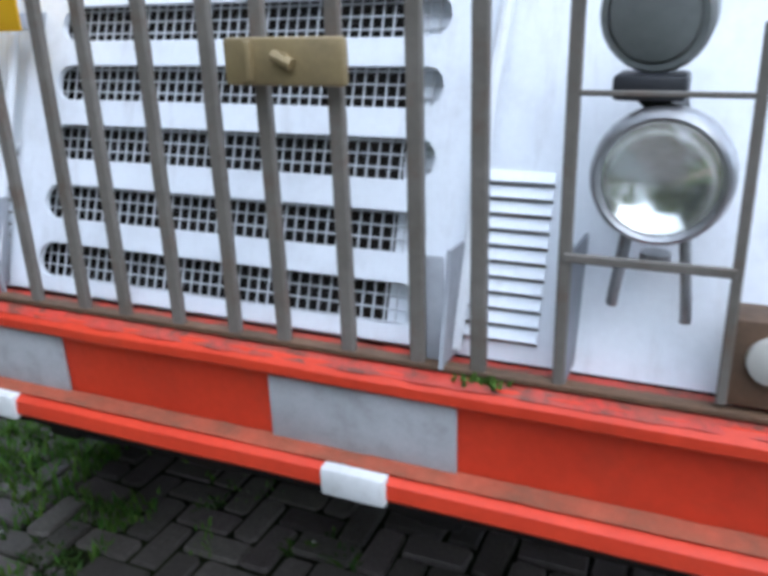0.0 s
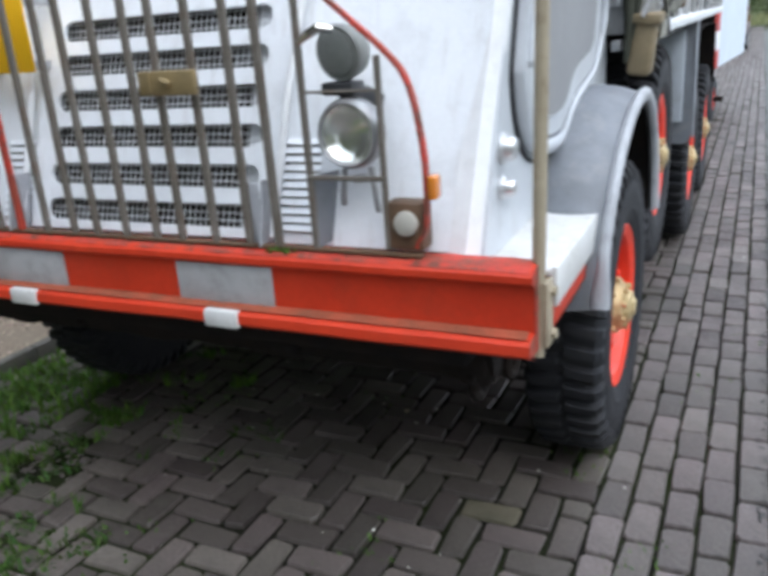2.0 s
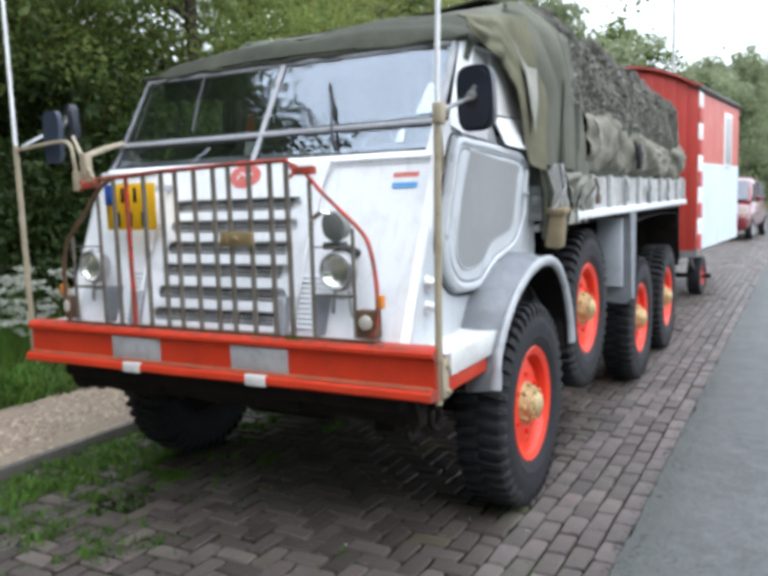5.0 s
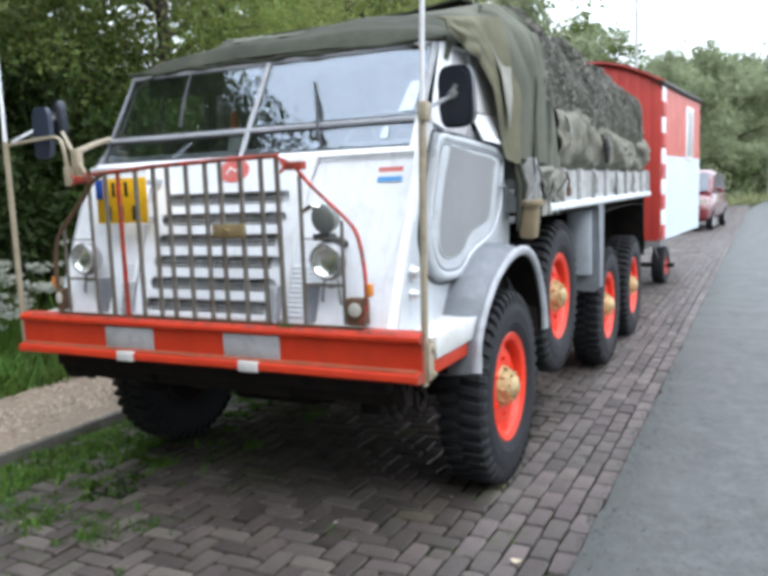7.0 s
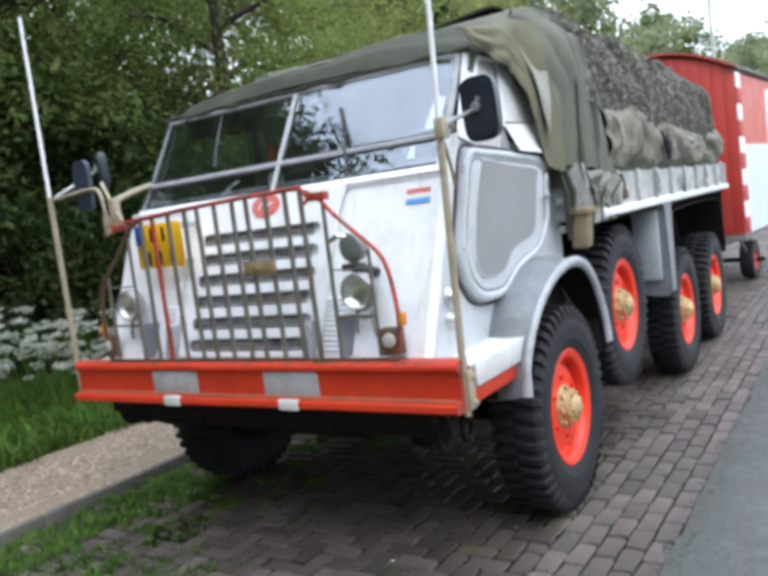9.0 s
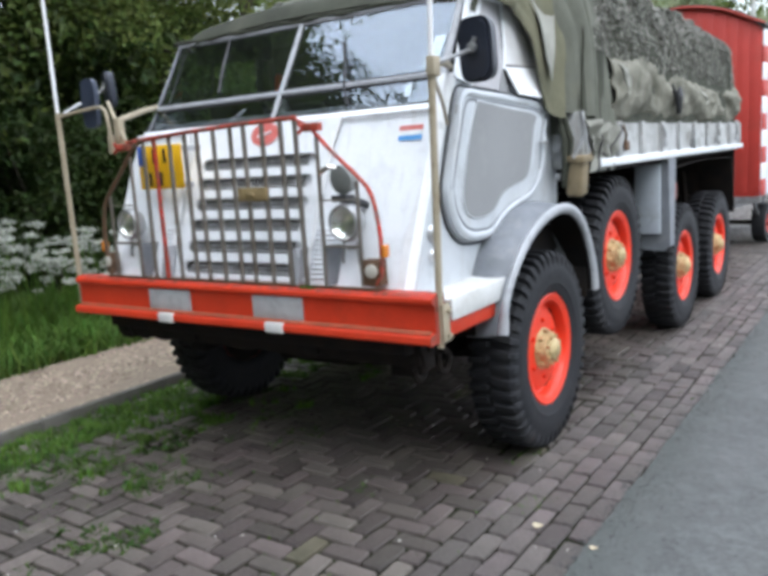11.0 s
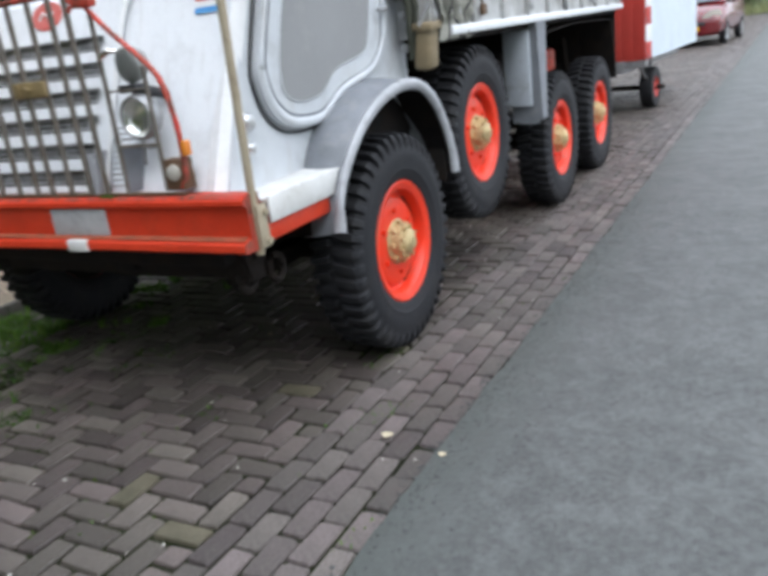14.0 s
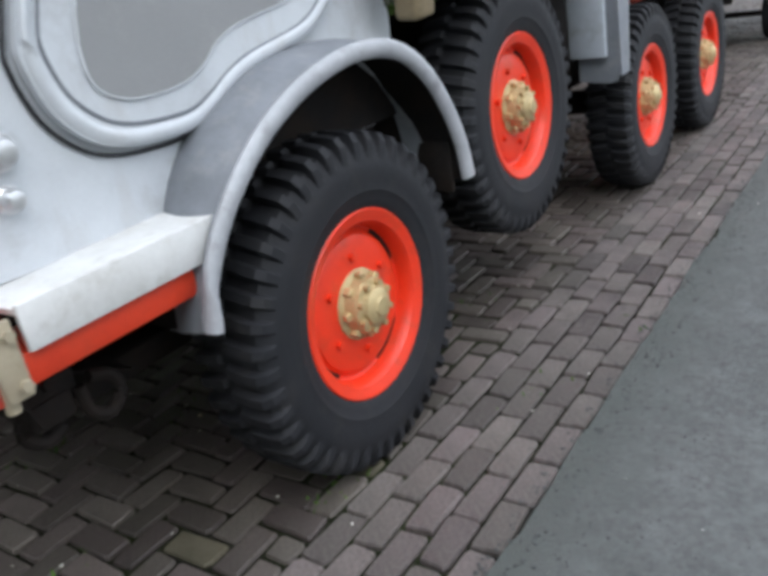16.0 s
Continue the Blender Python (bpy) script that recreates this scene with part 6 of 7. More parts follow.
nt_ob = part("camouflage_garnish", arrays_mesh("camouflage_garnish", np.array([tuple(v) for v in vv]), ff, M["net"]), None, net_base, "brown and green net scraps")
tagged(nt_ob, kind="stuff")


# folded tarpaulin along the bed's side
def folded(u, v):
    y = 2.14 + 4.18 * u
    bump = 0.10 + 0.06 * math.sin(u * 17) * math.sin(u * 5 + 1) + 0.04 * noise.noise(Vector((u * 9, v * 4, 6)))
    z = 1.735 + (0.42 + 0.07 * math.sin(u * 6 + 0.5) + 0.05 * noise.noise(Vector((u * 6, 0, 2)))) * v - 0.02 * math.sin(u * 22)
    x = 1.17 + bump * math.sin(min(v * 1.15, 1.0) * math.pi) ** 0.6 + 0.02 * math.sin(v * 9 + u * 30)
    return (min(x, 1.275) + 0.022 * noise.noise(Vector((u * 34, v * 7, 3))), y, z + 0.02 * noise.noise(Vector((u * 26, v * 6, 8))))


bm = B()
sheet(bm, 110, 22, folded, 0.008)
ft = part("folded_tarpaulin", bm, M["tarp"], truck, "crumpled grey-olive tarpaulin rolled along the bed side", 70)
for u0, w, v0, v1 in ((0.045, 0.040, 0.38, 0.72), (0.60, 0.030, 0.42, 0.66)):
    bm = B()
    sheet(bm, 10, 12, lambda u, v: Vector(folded(u0 + w * (u - 0.5) * (0.35 + 0.65 * v) + 0.012 * math.sin(v * 5), v0 + (v1 - v0) * v)) + Vector((0.007 + 0.006 * noise.noise(Vector((u * 3, v * 3, u0 * 9))), 0, 0)), 0.005)
    part("pale_cloth", bm, M["cloth_pale"], ft, "pale grey cloth patch", 60)
bm = B()
tube(bm, [(1.285, 3.62, 1.78), (1.29, 3.64, 1.90), (1.28, 3.68, 1.98)], [0.02, 0.03, 0.012], 8)
tube(bm, [(1.285, 3.62, 1.84), (1.29, 3.52, 1.92), (1.28, 3.45, 1.99)], [0.016, 0.016, 0.008], 6)
part("strap_knot", bm, M["black"], ft)


# ---- the wagon behind the truck ----
wagon = root("wagon", (0.3, 10.4, 0), "red and pale blue site wagon with an arched roof", "wagon")
WM = Matrix.Translation((1.11, 8.88, 0)) @ pose(0, 0, 0, 0, 0, -4.6)
WL, WW = 3.35, 2.2


def wbox(bm, lo, hi, bevel=0.0):
    return box(bm, lo, hi, bevel, 2, WM)


def roof_z(x):
    k = (x + WW / 2) / (WW / 2 + 0.1)
    return 2.95 + 0.42 * (1 - k * k)


bm = B()
slab(bm, [(-WW, 0.76), (0, 0.76), (0, 2.95)] + [(-WW * k / 12, roof_z(-WW * k / 12) - 0.02) for k in range(1, 12)] + [(-WW, 2.95)], 0.04, lambda u, v, d: WM @ Vector((u, d, v)))
fw = part("front_wall", bm, M["wagon_red"], wagon, "red boarded front wall")
for i in range(14):
    bm = B()
    x = -WW + 0.04 + i * 0.154
    wbox(bm, (x, -0.008, 0.80), (x + 0.1525, 0.002, roof_z(x + 0.07) - 0.10), 0.0012)
    part("board", bm, M["wagon_red"], fw)
bm = B()
wbox(bm, (-0.04, 0.0, 1.98), (0.0, WL, 2.95))
uw = part("side_wall_upper", bm, M["wagon_red_paled"], wagon, "red upper side wall, paled for sky reflection")
bm = B()
wbox(bm, (-0.04, 0.0, 0.76), (0.002, WL, 1.98))
part("side_wall_lower", bm, M["wagon_white"], wagon, "pale blue-white lower side wall")
bm = B()
wbox(bm, (-WW, 0, 0.76), (-WW + 0.04, WL, 2.95))
part("side_wall_far", bm, M["wagon_red"], wagon)
bm = B()
slab(bm, [(-WW, 0.76), (0, 0.76), (0, 2.95)] + [(-WW * k / 12, roof_z(-WW * k / 12) - 0.02) for k in range(1, 12)] + [(-WW, 2.95)], 0.04, lambda u, v, d: WM @ Vector((u, WL - d, v)))
part("rear_wall", bm, M["wagon_red"], wagon)
for i in range(10):
    bm = B()
    z = 0.765 + 0.2185 * i
    wbox(bm, (-0.004, 0.005, z), (0.014, 0.26, z + 0.2185), 0.002)
    part("corner_block", bm, M["white_clean"] if i % 2 == 1 else M["wagon_red"], wagon, "white painted corner block" if i % 2 else "red painted corner block")
bm = B()
sheet(bm, 20, 8, lambda u, v: WM @ Vector((-WW - 0.04 + (WW + 0.09) * u, -0.05 + (WL + 0.10) * v, roof_z(max(-WW, min(0, -WW - 0.04 + (WW + 0.09) * u))) - (0.06 if u > 0.97 or u < 0.03 else 0.0) + 0.02)), 0.05)
part("roof", bm, M["felt"], wagon, "dark felt arched roof", 40)
bm = B()
tube(bm, [WM @ Vector((-WW - 0.04 + (WW + 0.08) * k / 16, -0.055, roof_z(max(-WW, min(0, -WW - 0.04 + (WW + 0.08) * k / 16))) - 0.012)) for k in range(17)], 0.014, 6)
part("roof_edge_board", bm, M["wagon_red"], wagon)
bm = B()
wbox(bm, (-0.01, 1.95, 1.93), (0.012, 2.62, 2.80), 0.004)
wf = part("wagon_window", bm, M["white_clean"], wagon, "white framed side window")
bm = B()
wbox(bm, (0.010, 2.05, 2.0), (0.016, 2.55, 2.74), 0.002)
part("window_pane", bm, M["plate_grey"], wf, "grey blank pane")
bm = B()
wbox(bm, (-WW, 0.02, 0.66), (0, 0.10, 0.76), 0.006)
wbox(bm, (-WW + 0.3, 0.0, 0.60), (-WW + 0.4, WL, 0.76), 0.006)
wbox(bm, (-0.4, 0.0, 0.60), (-0.3, WL, 0.76), 0.006)
wbox(bm, (-WW / 2 - 0.05, -1.9, 0.55), (-WW / 2 + 0.05, 0.3, 0.66), 0.006)
for y in (0.35, 1.0):
    tube(bm, [WM @ Vector((-0.18, y, 0.70)), WM @ Vector((-0.22, 1.05, 0.30))], 0.025, 8)
part("undercarriage", bm, M["steel"], wagon, "grey steel underframe and drawbar")
for x in (-0.20, -WW + 0.20):
    bm = B()
    mw = WM @ Matrix.Translation((x, 1.05 if x > -1 else 1.05, 0.30))
    lathe(bm, [(-0.09, 0.15), (-0.10, 0.20), (-0.09, 0.28), (0.0, 0.30), (0.09, 0.28), (0.10, 0.20), (0.09, 0.15)], 28, mw)
    ww = part("wagon_wheel", bm, M["rubber"], wagon, "small black tyred wheel")
    bm = B()
    lathe(bm, [(0.09, 0.16), (0.07, 0.14), (0.05, 0.06), (0.09, 0.04), (0.095, 0)], 20, mw)
    part("wheel_rim", bm, M["wagon_red"], ww)
bm = B()
tube(bm, [WM @ Vector((-WW, 1.05, 0.30)), WM @ Vector((0, 1.05, 0.30))], 0.035, 8)
part("wagon_axle", bm, M["dark"], wagon)

# ---- parked car ----
car = root("car", (0.25, 26.8, 0), "dark red compact people carrier parked on the lay-by", "car")
CX, CY = 0.25, 24.9


def ring_loft(bm, secs, k=4.0, n=28, cap=True):
    """Rounded-box rings along y: (y, half width, low, high)."""
    rings = []
    for y, hw, lo, hi in secs:
        r = []
        for j in range(n):
            t = 6.28318 * j / n
            c, s = math.cos(t), math.sin(t)
            r.append(bm.verts.new((CX + hw * math.copysign(abs(c) ** (2 / k), c), CY + y, (lo + hi) / 2 + (hi - lo) / 2 * math.copysign(abs(s) ** (2 / k), s))))
        rings.append(r)
    for a, b in zip(rings, rings[1:]):
        for j in range(n):
            bm.faces.new((a[j], a[(j + 1) % n], b[(j + 1) % n], b[j]))
    if cap:
        bm.faces.new(rings[0])
        bm.faces.new(rings[-1][::-1])
    return bm


bm = B()
ring_loft(bm, [(0.0, 0.70, 0.32, 0.66), (0.06, 0.80, 0.26, 0.78), (0.25, 0.85, 0.24, 0.90), (0.9, 0.87, 0.24, 1.04), (1.2, 0.87, 0.24, 1.08), (2.0, 0.88, 0.24, 1.06), (3.4, 0.87, 0.24, 1.08), (4.0, 0.84, 0.26, 1.08),
               (4.15, 0.76, 0.32, 1.0)], 4.5)
body = part("car_body", bm, M["car_red"], car, "dark red body", 40)
bm = B()
ring_loft(bm, [(0.85, 0.80, 0.98, 1.06), (1.2, 0.78, 0.98, 1.36), (1.6, 0.74, 0.98, 1.64), (2.1, 0.72, 0.98, 1.72), (3.2, 0.72, 0.98, 1.72), (3.8, 0.73, 0.98, 1.62), (4.05, 0.78, 0.98, 1.15)], 3.6)
part("cabin", bm, M["car_red"], body, "", 40)
bm = B()
sheet(bm, 8, 6, lambda u, v: (CX + (0.69 - 0.08 * v) * (2 * u - 1), CY + 0.88 + 0.66 * v - 0.10 * (1 - (2 * u - 1) ** 2), 1.10 + 0.50 * v), 0.01)
part("car_windscreen", bm, M["car_glass"], car, "sloping grey windscreen mirroring the sky", 40)
for s in (1, -1):
    for y0, y1 in ((1.45, 2.30), (2.38, 3.20), (3.26, 3.60)):
        bm = B()
        slab(bm, [(y0 + 0.05, 1.10), (y1, 1.10), (y1 - 0.05, 1.56), (y0 + (0.35 if y0 < 1.5 else 0.05), 1.56)], 0.01, lambda u, v, d: Vector((CX + s * (0.80 - 0.06 * (v - 1.1) / 0.46 + d), CY + u, v)))
        part("car_side_window", bm, M["black"], car, "dark side window")
    bm = B()
    slab(bm, smooth_loop([(0.36, 0.66), (0.76, 0.70), (0.80, 0.86), (0.62, 0.88), (0.40, 0.80)], 3), 0.05, lambda u, v, d: Vector((CX + s * u, CY + 0.02 + 0.32 * max(0, u - 0.5) - d + 0.05, v)))
    part("headlamp", bm, M["cream"], body, "clear headlamp")
    bm = B()
    box(bm, (CX + s * 0.92 - 0.09, CY + 1.35, 1.06), (CX + s * 0.92 + 0.09, CY + 1.47, 1.18), 0.03)
    part("door_mirror", bm, M["car_red"], body)
    for y in (0.78, 3.35):
        mw = Matrix.Translation((CX + s * 0.78, CY + y, 0.31)) @ Matrix.Diagonal((s, 1, 1, 1))
        bm = B()
        lathe(bm, [(-0.09, 0.20), (-0.10, 0.26), (-0.08, 0.30), (0.0, 0.31), (0.08, 0.30), (0.10, 0.26), (0.095, 0.20)], 28, mw)
        w = part("car_wheel", bm, M["rubber"], car, "black tyre with grey rim")
        bm = B()
        lathe(bm, [(0.095, 0.205), (0.08, 0.19), (0.06, 0.10), (0.09, 0.05), (0.09, 0)], 20, mw)
        part("car_rim", bm, M["steel"], w)
bm = B()
box(bm, (CX - 0.42, CY - 0.025, 0.52), (CX + 0.42, CY + 0.02, 0.62), 0.02)
part("grille", bm, M["black"], body)
bm = B()
box(bm, (CX - 0.26, CY - 0.035, 0.40), (CX + 0.26, CY - 0.01, 0.50), 0.004)
part("car_plate", bm, M["yellow"], body, "yellow plate with plain bars")
car.matrix_basis = pose(0.22, 25.0, 0, 0, 0, -5.0) @ Matrix.Diagonal((1.04, 1.04, 1.13, 1))

# ---- lamp posts ----
def lamp_post(x, y, h, arm, label):
    r = root("street_lamp", (x, y, -0.05), label, "street lamp", group="street lamps")
    bm = B()
    tube(bm, [(x, y, -0.06), (x, y, 1.0), (x, y, h)], [0.10, 0.095, 0.07], 12)
    p = part("lamp_pole", bm, M["pole_grey"], r)
    bm = B()
    tube(bm, smooth_line([(x, y, h - 0.05), (x + arm * 0.3, y, h + 0.12), (x + arm, y, h + 0.15)], 4), 0.035, 8)
    part("lamp_arm", bm, M["pole_grey"], p)
    bm = B()
    box(bm, (x + arm - 0.1, y - 0.12, h + 0.08), (x + arm + 0.55, y + 0.12, h + 0.20), 0.05, 3)
    part("lamp_head", bm, M["white_clean"], p, "pale lamp head")


lamp_post(2.75, 62, 7.6, 1.3, "tall pale street lamp on the grass verge by the bend")
lamp_post(-2.25, 30, 9.0, 1.3, "tall pale street lamp behind the wagon")
for x, y in ((9.6, 96.0), (5.2, 78.0)):
    r = root("marker_post", (x, y, -0.05), "short pale roadside marker post on the verge", "post", group="marker posts")
    bm = B()
    box(bm, (x - 0.06, y - 0.04, -0.08), (x + 0.06, y + 0.04, 1.0), 0.01)
    part("post_body", bm, M["white_clean"], r)


# ---- trees and shrubs ----
def leaves(centres, radii, per, size, seed, mat, flatten=0.75):
    """Leaf clumps: many small bent blades round each centre."""
    r = np.random.default_rng(seed)
    n = len(centres) * per
    c = np.repeat(np.asarray(centres, float), per, 0)
    rad = np.repeat(np.asarray(radii, float), per)
    d = r.normal(size=(n, 3))
    d /= np.linalg.norm(d, axis=1)[:, None]
    p = c + d * (rad * r.uniform(0.25, 1.0, n) ** 0.6)[:, None] * np.array([1, 1, flatten])
    nrm = d * 0.6 + r.normal(size=(n, 3)) * 0.7 + np.array([0, 0, 0.5])
    nrm /= np.linalg.norm(nrm, axis=1)[:, None]
    t = np.cross(nrm, r.normal(size=(n, 3)))
    t /= np.linalg.norm(t, axis=1)[:, None]
    b = np.cross(nrm, t)
    s = (size * r.uniform(0.6, 1.25, n))[:, None]
    v = np.stack([p - t * s, p - b * s * 0.45 + nrm * s * 0.15, p + t * s, p + b * s * 0.45 + nrm * s * 0.15], 1).reshape(-1, 3)
    f = np.arange(4 * n).reshape(-1, 4)
    return arrays_mesh("leaf_crown", v, f, mat)


def make_tree(name, seed, h, crown_r, low, clumps, per, leaf, mat, label, lean=0.3):
    r = random.Random(seed)
    ob = new(name)
    ob.empty_display_size = 0.3
    tagged(ob, label, "tree", "trees of the roadside wood")
    bm = B()
    top = Vector((r.uniform(-lean, lean), r.uniform(-lean, lean), h * 0.86))
    trunk = [Vector((0, 0, -0.3)), Vector((0.02, 0.0, 0.2)), top * 0.35 + Vector((r.uniform(-0.15, 0.15), r.uniform(-0.15, 0.15), 0)), top * 0.7, top]
    tr = 0.030 * h ** 0.75
    tube(bm, trunk, [tr * 1.35, tr, tr * 0.75, tr * 0.45, tr * 0.12], 10)
    centres, radii = [], []
    limbs = []
    for k in range(13):
        z = low + (h * 0.84 - low) * (k + 0.5) / 13
        a = k * 2.4 + r.uniform(-0.4, 0.4)
        q = (z - low) / (h - low)
        reach = crown_r * (0.55 + 0.55 * math.sin(math.pi * min(q * 0.9 + 0.22, 1.0))) * r.uniform(0.7, 1.05)
        b0 = top * (z / top.z) * 1.0
        b0.z = z * 0.92
        tip = b0 + Vector((math.cos(a) * reach, math.sin(a) * reach, reach * r.uniform(0.05, 0.5)))
        midp = (b0 + tip) / 2 + Vector((0, 0, 0.12 * reach))
        tube(bm, [b0, midp, tip], [tr * 0.38, tr * 0.22, 0.012], 6)
        limbs.append((b0, midp, tip, reach))
    for k in range(clumps):
        b0, midp, tip, reach = limbs[k % 13]
        t = r.uniform(0.25, 1.08)
        p = b0.lerp(midp, t * 2) if t < 0.5 else midp.lerp(tip, t * 2 - 1)
        p = p + Vector((r.gauss(0, 1), r.gauss(0, 1), r.gauss(0, 0.8))) * reach * 0.24
        centres.append(tuple(p))
        radii.append(crown_r * r.uniform(0.13, 0.26))
    part("trunk", bm, M["bark"], ob, "", 40)
    part("crown", leaves(centres, radii, per, leaf, seed, mat), None, ob)
    return ob


def make_shrub(name, seed, h, rad, clumps, per, leaf, mat, label):
    r = random.Random(seed)
    ob = new(name)
    ob.empty_display_size = 0.3
    tagged(ob, label, "shrub", "undergrowth shrubs")
    bm = B()
    centres, radii = [], []
    for k in range(clumps):
        a, q = r.uniform(0, 6.28), r.random() ** 0.5
        z = r.uniform(0.15, 1.0) * h
        w = rad * q * (0.55 + 0.45 * math.sin(math.pi * z / h))
        centres.append((math.cos(a) * w, math.sin(a) * w, z))
        radii.append(rad * r.uniform(0.18, 0.34))
    for k in range(9):
        c = Vector(centres[k * 3])
        tube(bm, [(c.x * 0.1, c.y * 0.1, -0.15), (c.x * 0.4, c.y * 0.4, c.z * 0.5), c], [0.035, 0.022, 0.008], 6)
    tagged(part("branchwork", bm, M["bark"], ob, "", 40), kind="stuff")
    part("foliage", leaves(centres, radii, per, leaf, seed, mat), None, ob)
    return ob


t1 = make_tree("tree", 1, 11.0, 3.0, 2.5, 300, 130, 0.058, M["leaf_wood"], "tall broadleaf tree with fresh green open foliage")
t5 = make_tree("tree", 8, 11.0, 3.0, 2.7, 250, 130, 0.056, M["leaf_bright"], "tall broadleaf tree with bright spring foliage and gaps")
t4 = make_tree("tree", 6, 13.0, 3.3, 1.9, 360, 260, 0.058, M["leaf_shaded"], "tall broadleaf tree, dense foliage darkened for shade")
t2 = make_tree("tree", 2, 9.0, 2.7, 1.6, 200, 125, 0.050, M["leaf_light"], "mid-height broadleaf tree, yellow-green foliage paled for haze")
f3 = make_tree("far_tree", 3, 12.0, 3.3, 0.6, 300, 60, 0.11, M["leaf_shaded"], "tall wood-edge tree, foliage darkened for the wood's shade")
f1 = make_tree("far_tree", 4, 11.0, 3.0, 1.0, 280, 42, 0.13, M["leaf_mid"], "broadleaf tree with full green crown, distant or added unseen behind the camera")
f2 = make_tree("far_tree", 5, 10.0, 3.0, 0.8, 330, 46, 0.13, M["leaf_hazed"], "distant broadleaf tree, crown colour paled for haze")
s1 = make_shrub("shrub", 11, 2.2, 1.5, 95, 95, 0.055, M["leaf_shaded"], "dense undergrowth shrub, leaves darkened for deep shade")
s2 = make_shrub("shrub", 12, 3.0, 1.6, 100, 95, 0.055, M["leaf"], "leafy green undergrowth shrub")
rt = random.Random(5)


def put(src, x, y, first, k=1.0):
    m = Matrix.Translation((x, y, ground_height(x, y))) @ pose(0, 0, 0, 0, 0, rt.uniform(0, 360)) @ Matrix.Scale(k, 4)
    if first:
        src.matrix_basis = m
        return src
    ob = copy_thing(src, m)
    ob.matrix_basis = m
    return ob


used = set()


def plant(kind, x, y, k=1.0):
    put(kind, x, y, kind.name not in used, k)
    used.add(kind.name)


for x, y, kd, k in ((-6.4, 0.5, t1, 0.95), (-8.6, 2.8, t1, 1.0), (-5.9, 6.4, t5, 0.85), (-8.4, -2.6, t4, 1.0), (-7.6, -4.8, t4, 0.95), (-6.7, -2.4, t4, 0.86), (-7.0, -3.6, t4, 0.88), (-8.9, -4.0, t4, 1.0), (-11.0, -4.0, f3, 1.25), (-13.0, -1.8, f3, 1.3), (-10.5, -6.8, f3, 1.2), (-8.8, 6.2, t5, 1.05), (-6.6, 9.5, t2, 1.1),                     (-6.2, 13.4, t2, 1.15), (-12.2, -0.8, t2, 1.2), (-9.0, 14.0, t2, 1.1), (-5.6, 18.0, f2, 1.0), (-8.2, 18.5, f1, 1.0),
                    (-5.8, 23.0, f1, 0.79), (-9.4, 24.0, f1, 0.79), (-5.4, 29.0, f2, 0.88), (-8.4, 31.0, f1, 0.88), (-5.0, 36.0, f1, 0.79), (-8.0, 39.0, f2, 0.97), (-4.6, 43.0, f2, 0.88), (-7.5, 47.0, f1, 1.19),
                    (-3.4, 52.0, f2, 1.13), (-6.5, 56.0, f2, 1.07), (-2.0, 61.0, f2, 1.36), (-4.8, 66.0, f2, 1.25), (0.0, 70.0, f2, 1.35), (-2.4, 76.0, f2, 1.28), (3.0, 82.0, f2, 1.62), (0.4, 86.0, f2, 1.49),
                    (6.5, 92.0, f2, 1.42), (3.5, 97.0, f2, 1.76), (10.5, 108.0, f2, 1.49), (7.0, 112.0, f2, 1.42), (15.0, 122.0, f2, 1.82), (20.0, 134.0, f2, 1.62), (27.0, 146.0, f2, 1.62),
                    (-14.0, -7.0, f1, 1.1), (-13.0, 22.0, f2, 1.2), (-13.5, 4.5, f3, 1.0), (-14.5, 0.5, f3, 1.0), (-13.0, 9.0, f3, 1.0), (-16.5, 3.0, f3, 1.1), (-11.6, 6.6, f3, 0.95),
                    # unseen trees across the open side behind the camera, most added to block low light
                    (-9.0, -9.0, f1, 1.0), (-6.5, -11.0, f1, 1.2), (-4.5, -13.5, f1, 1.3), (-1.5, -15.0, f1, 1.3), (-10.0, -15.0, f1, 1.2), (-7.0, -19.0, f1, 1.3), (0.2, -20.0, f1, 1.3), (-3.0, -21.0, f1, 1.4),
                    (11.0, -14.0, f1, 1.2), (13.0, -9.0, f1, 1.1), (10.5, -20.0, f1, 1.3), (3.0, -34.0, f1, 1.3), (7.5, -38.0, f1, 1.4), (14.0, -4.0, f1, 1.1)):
    plant(kd, x, y, k)
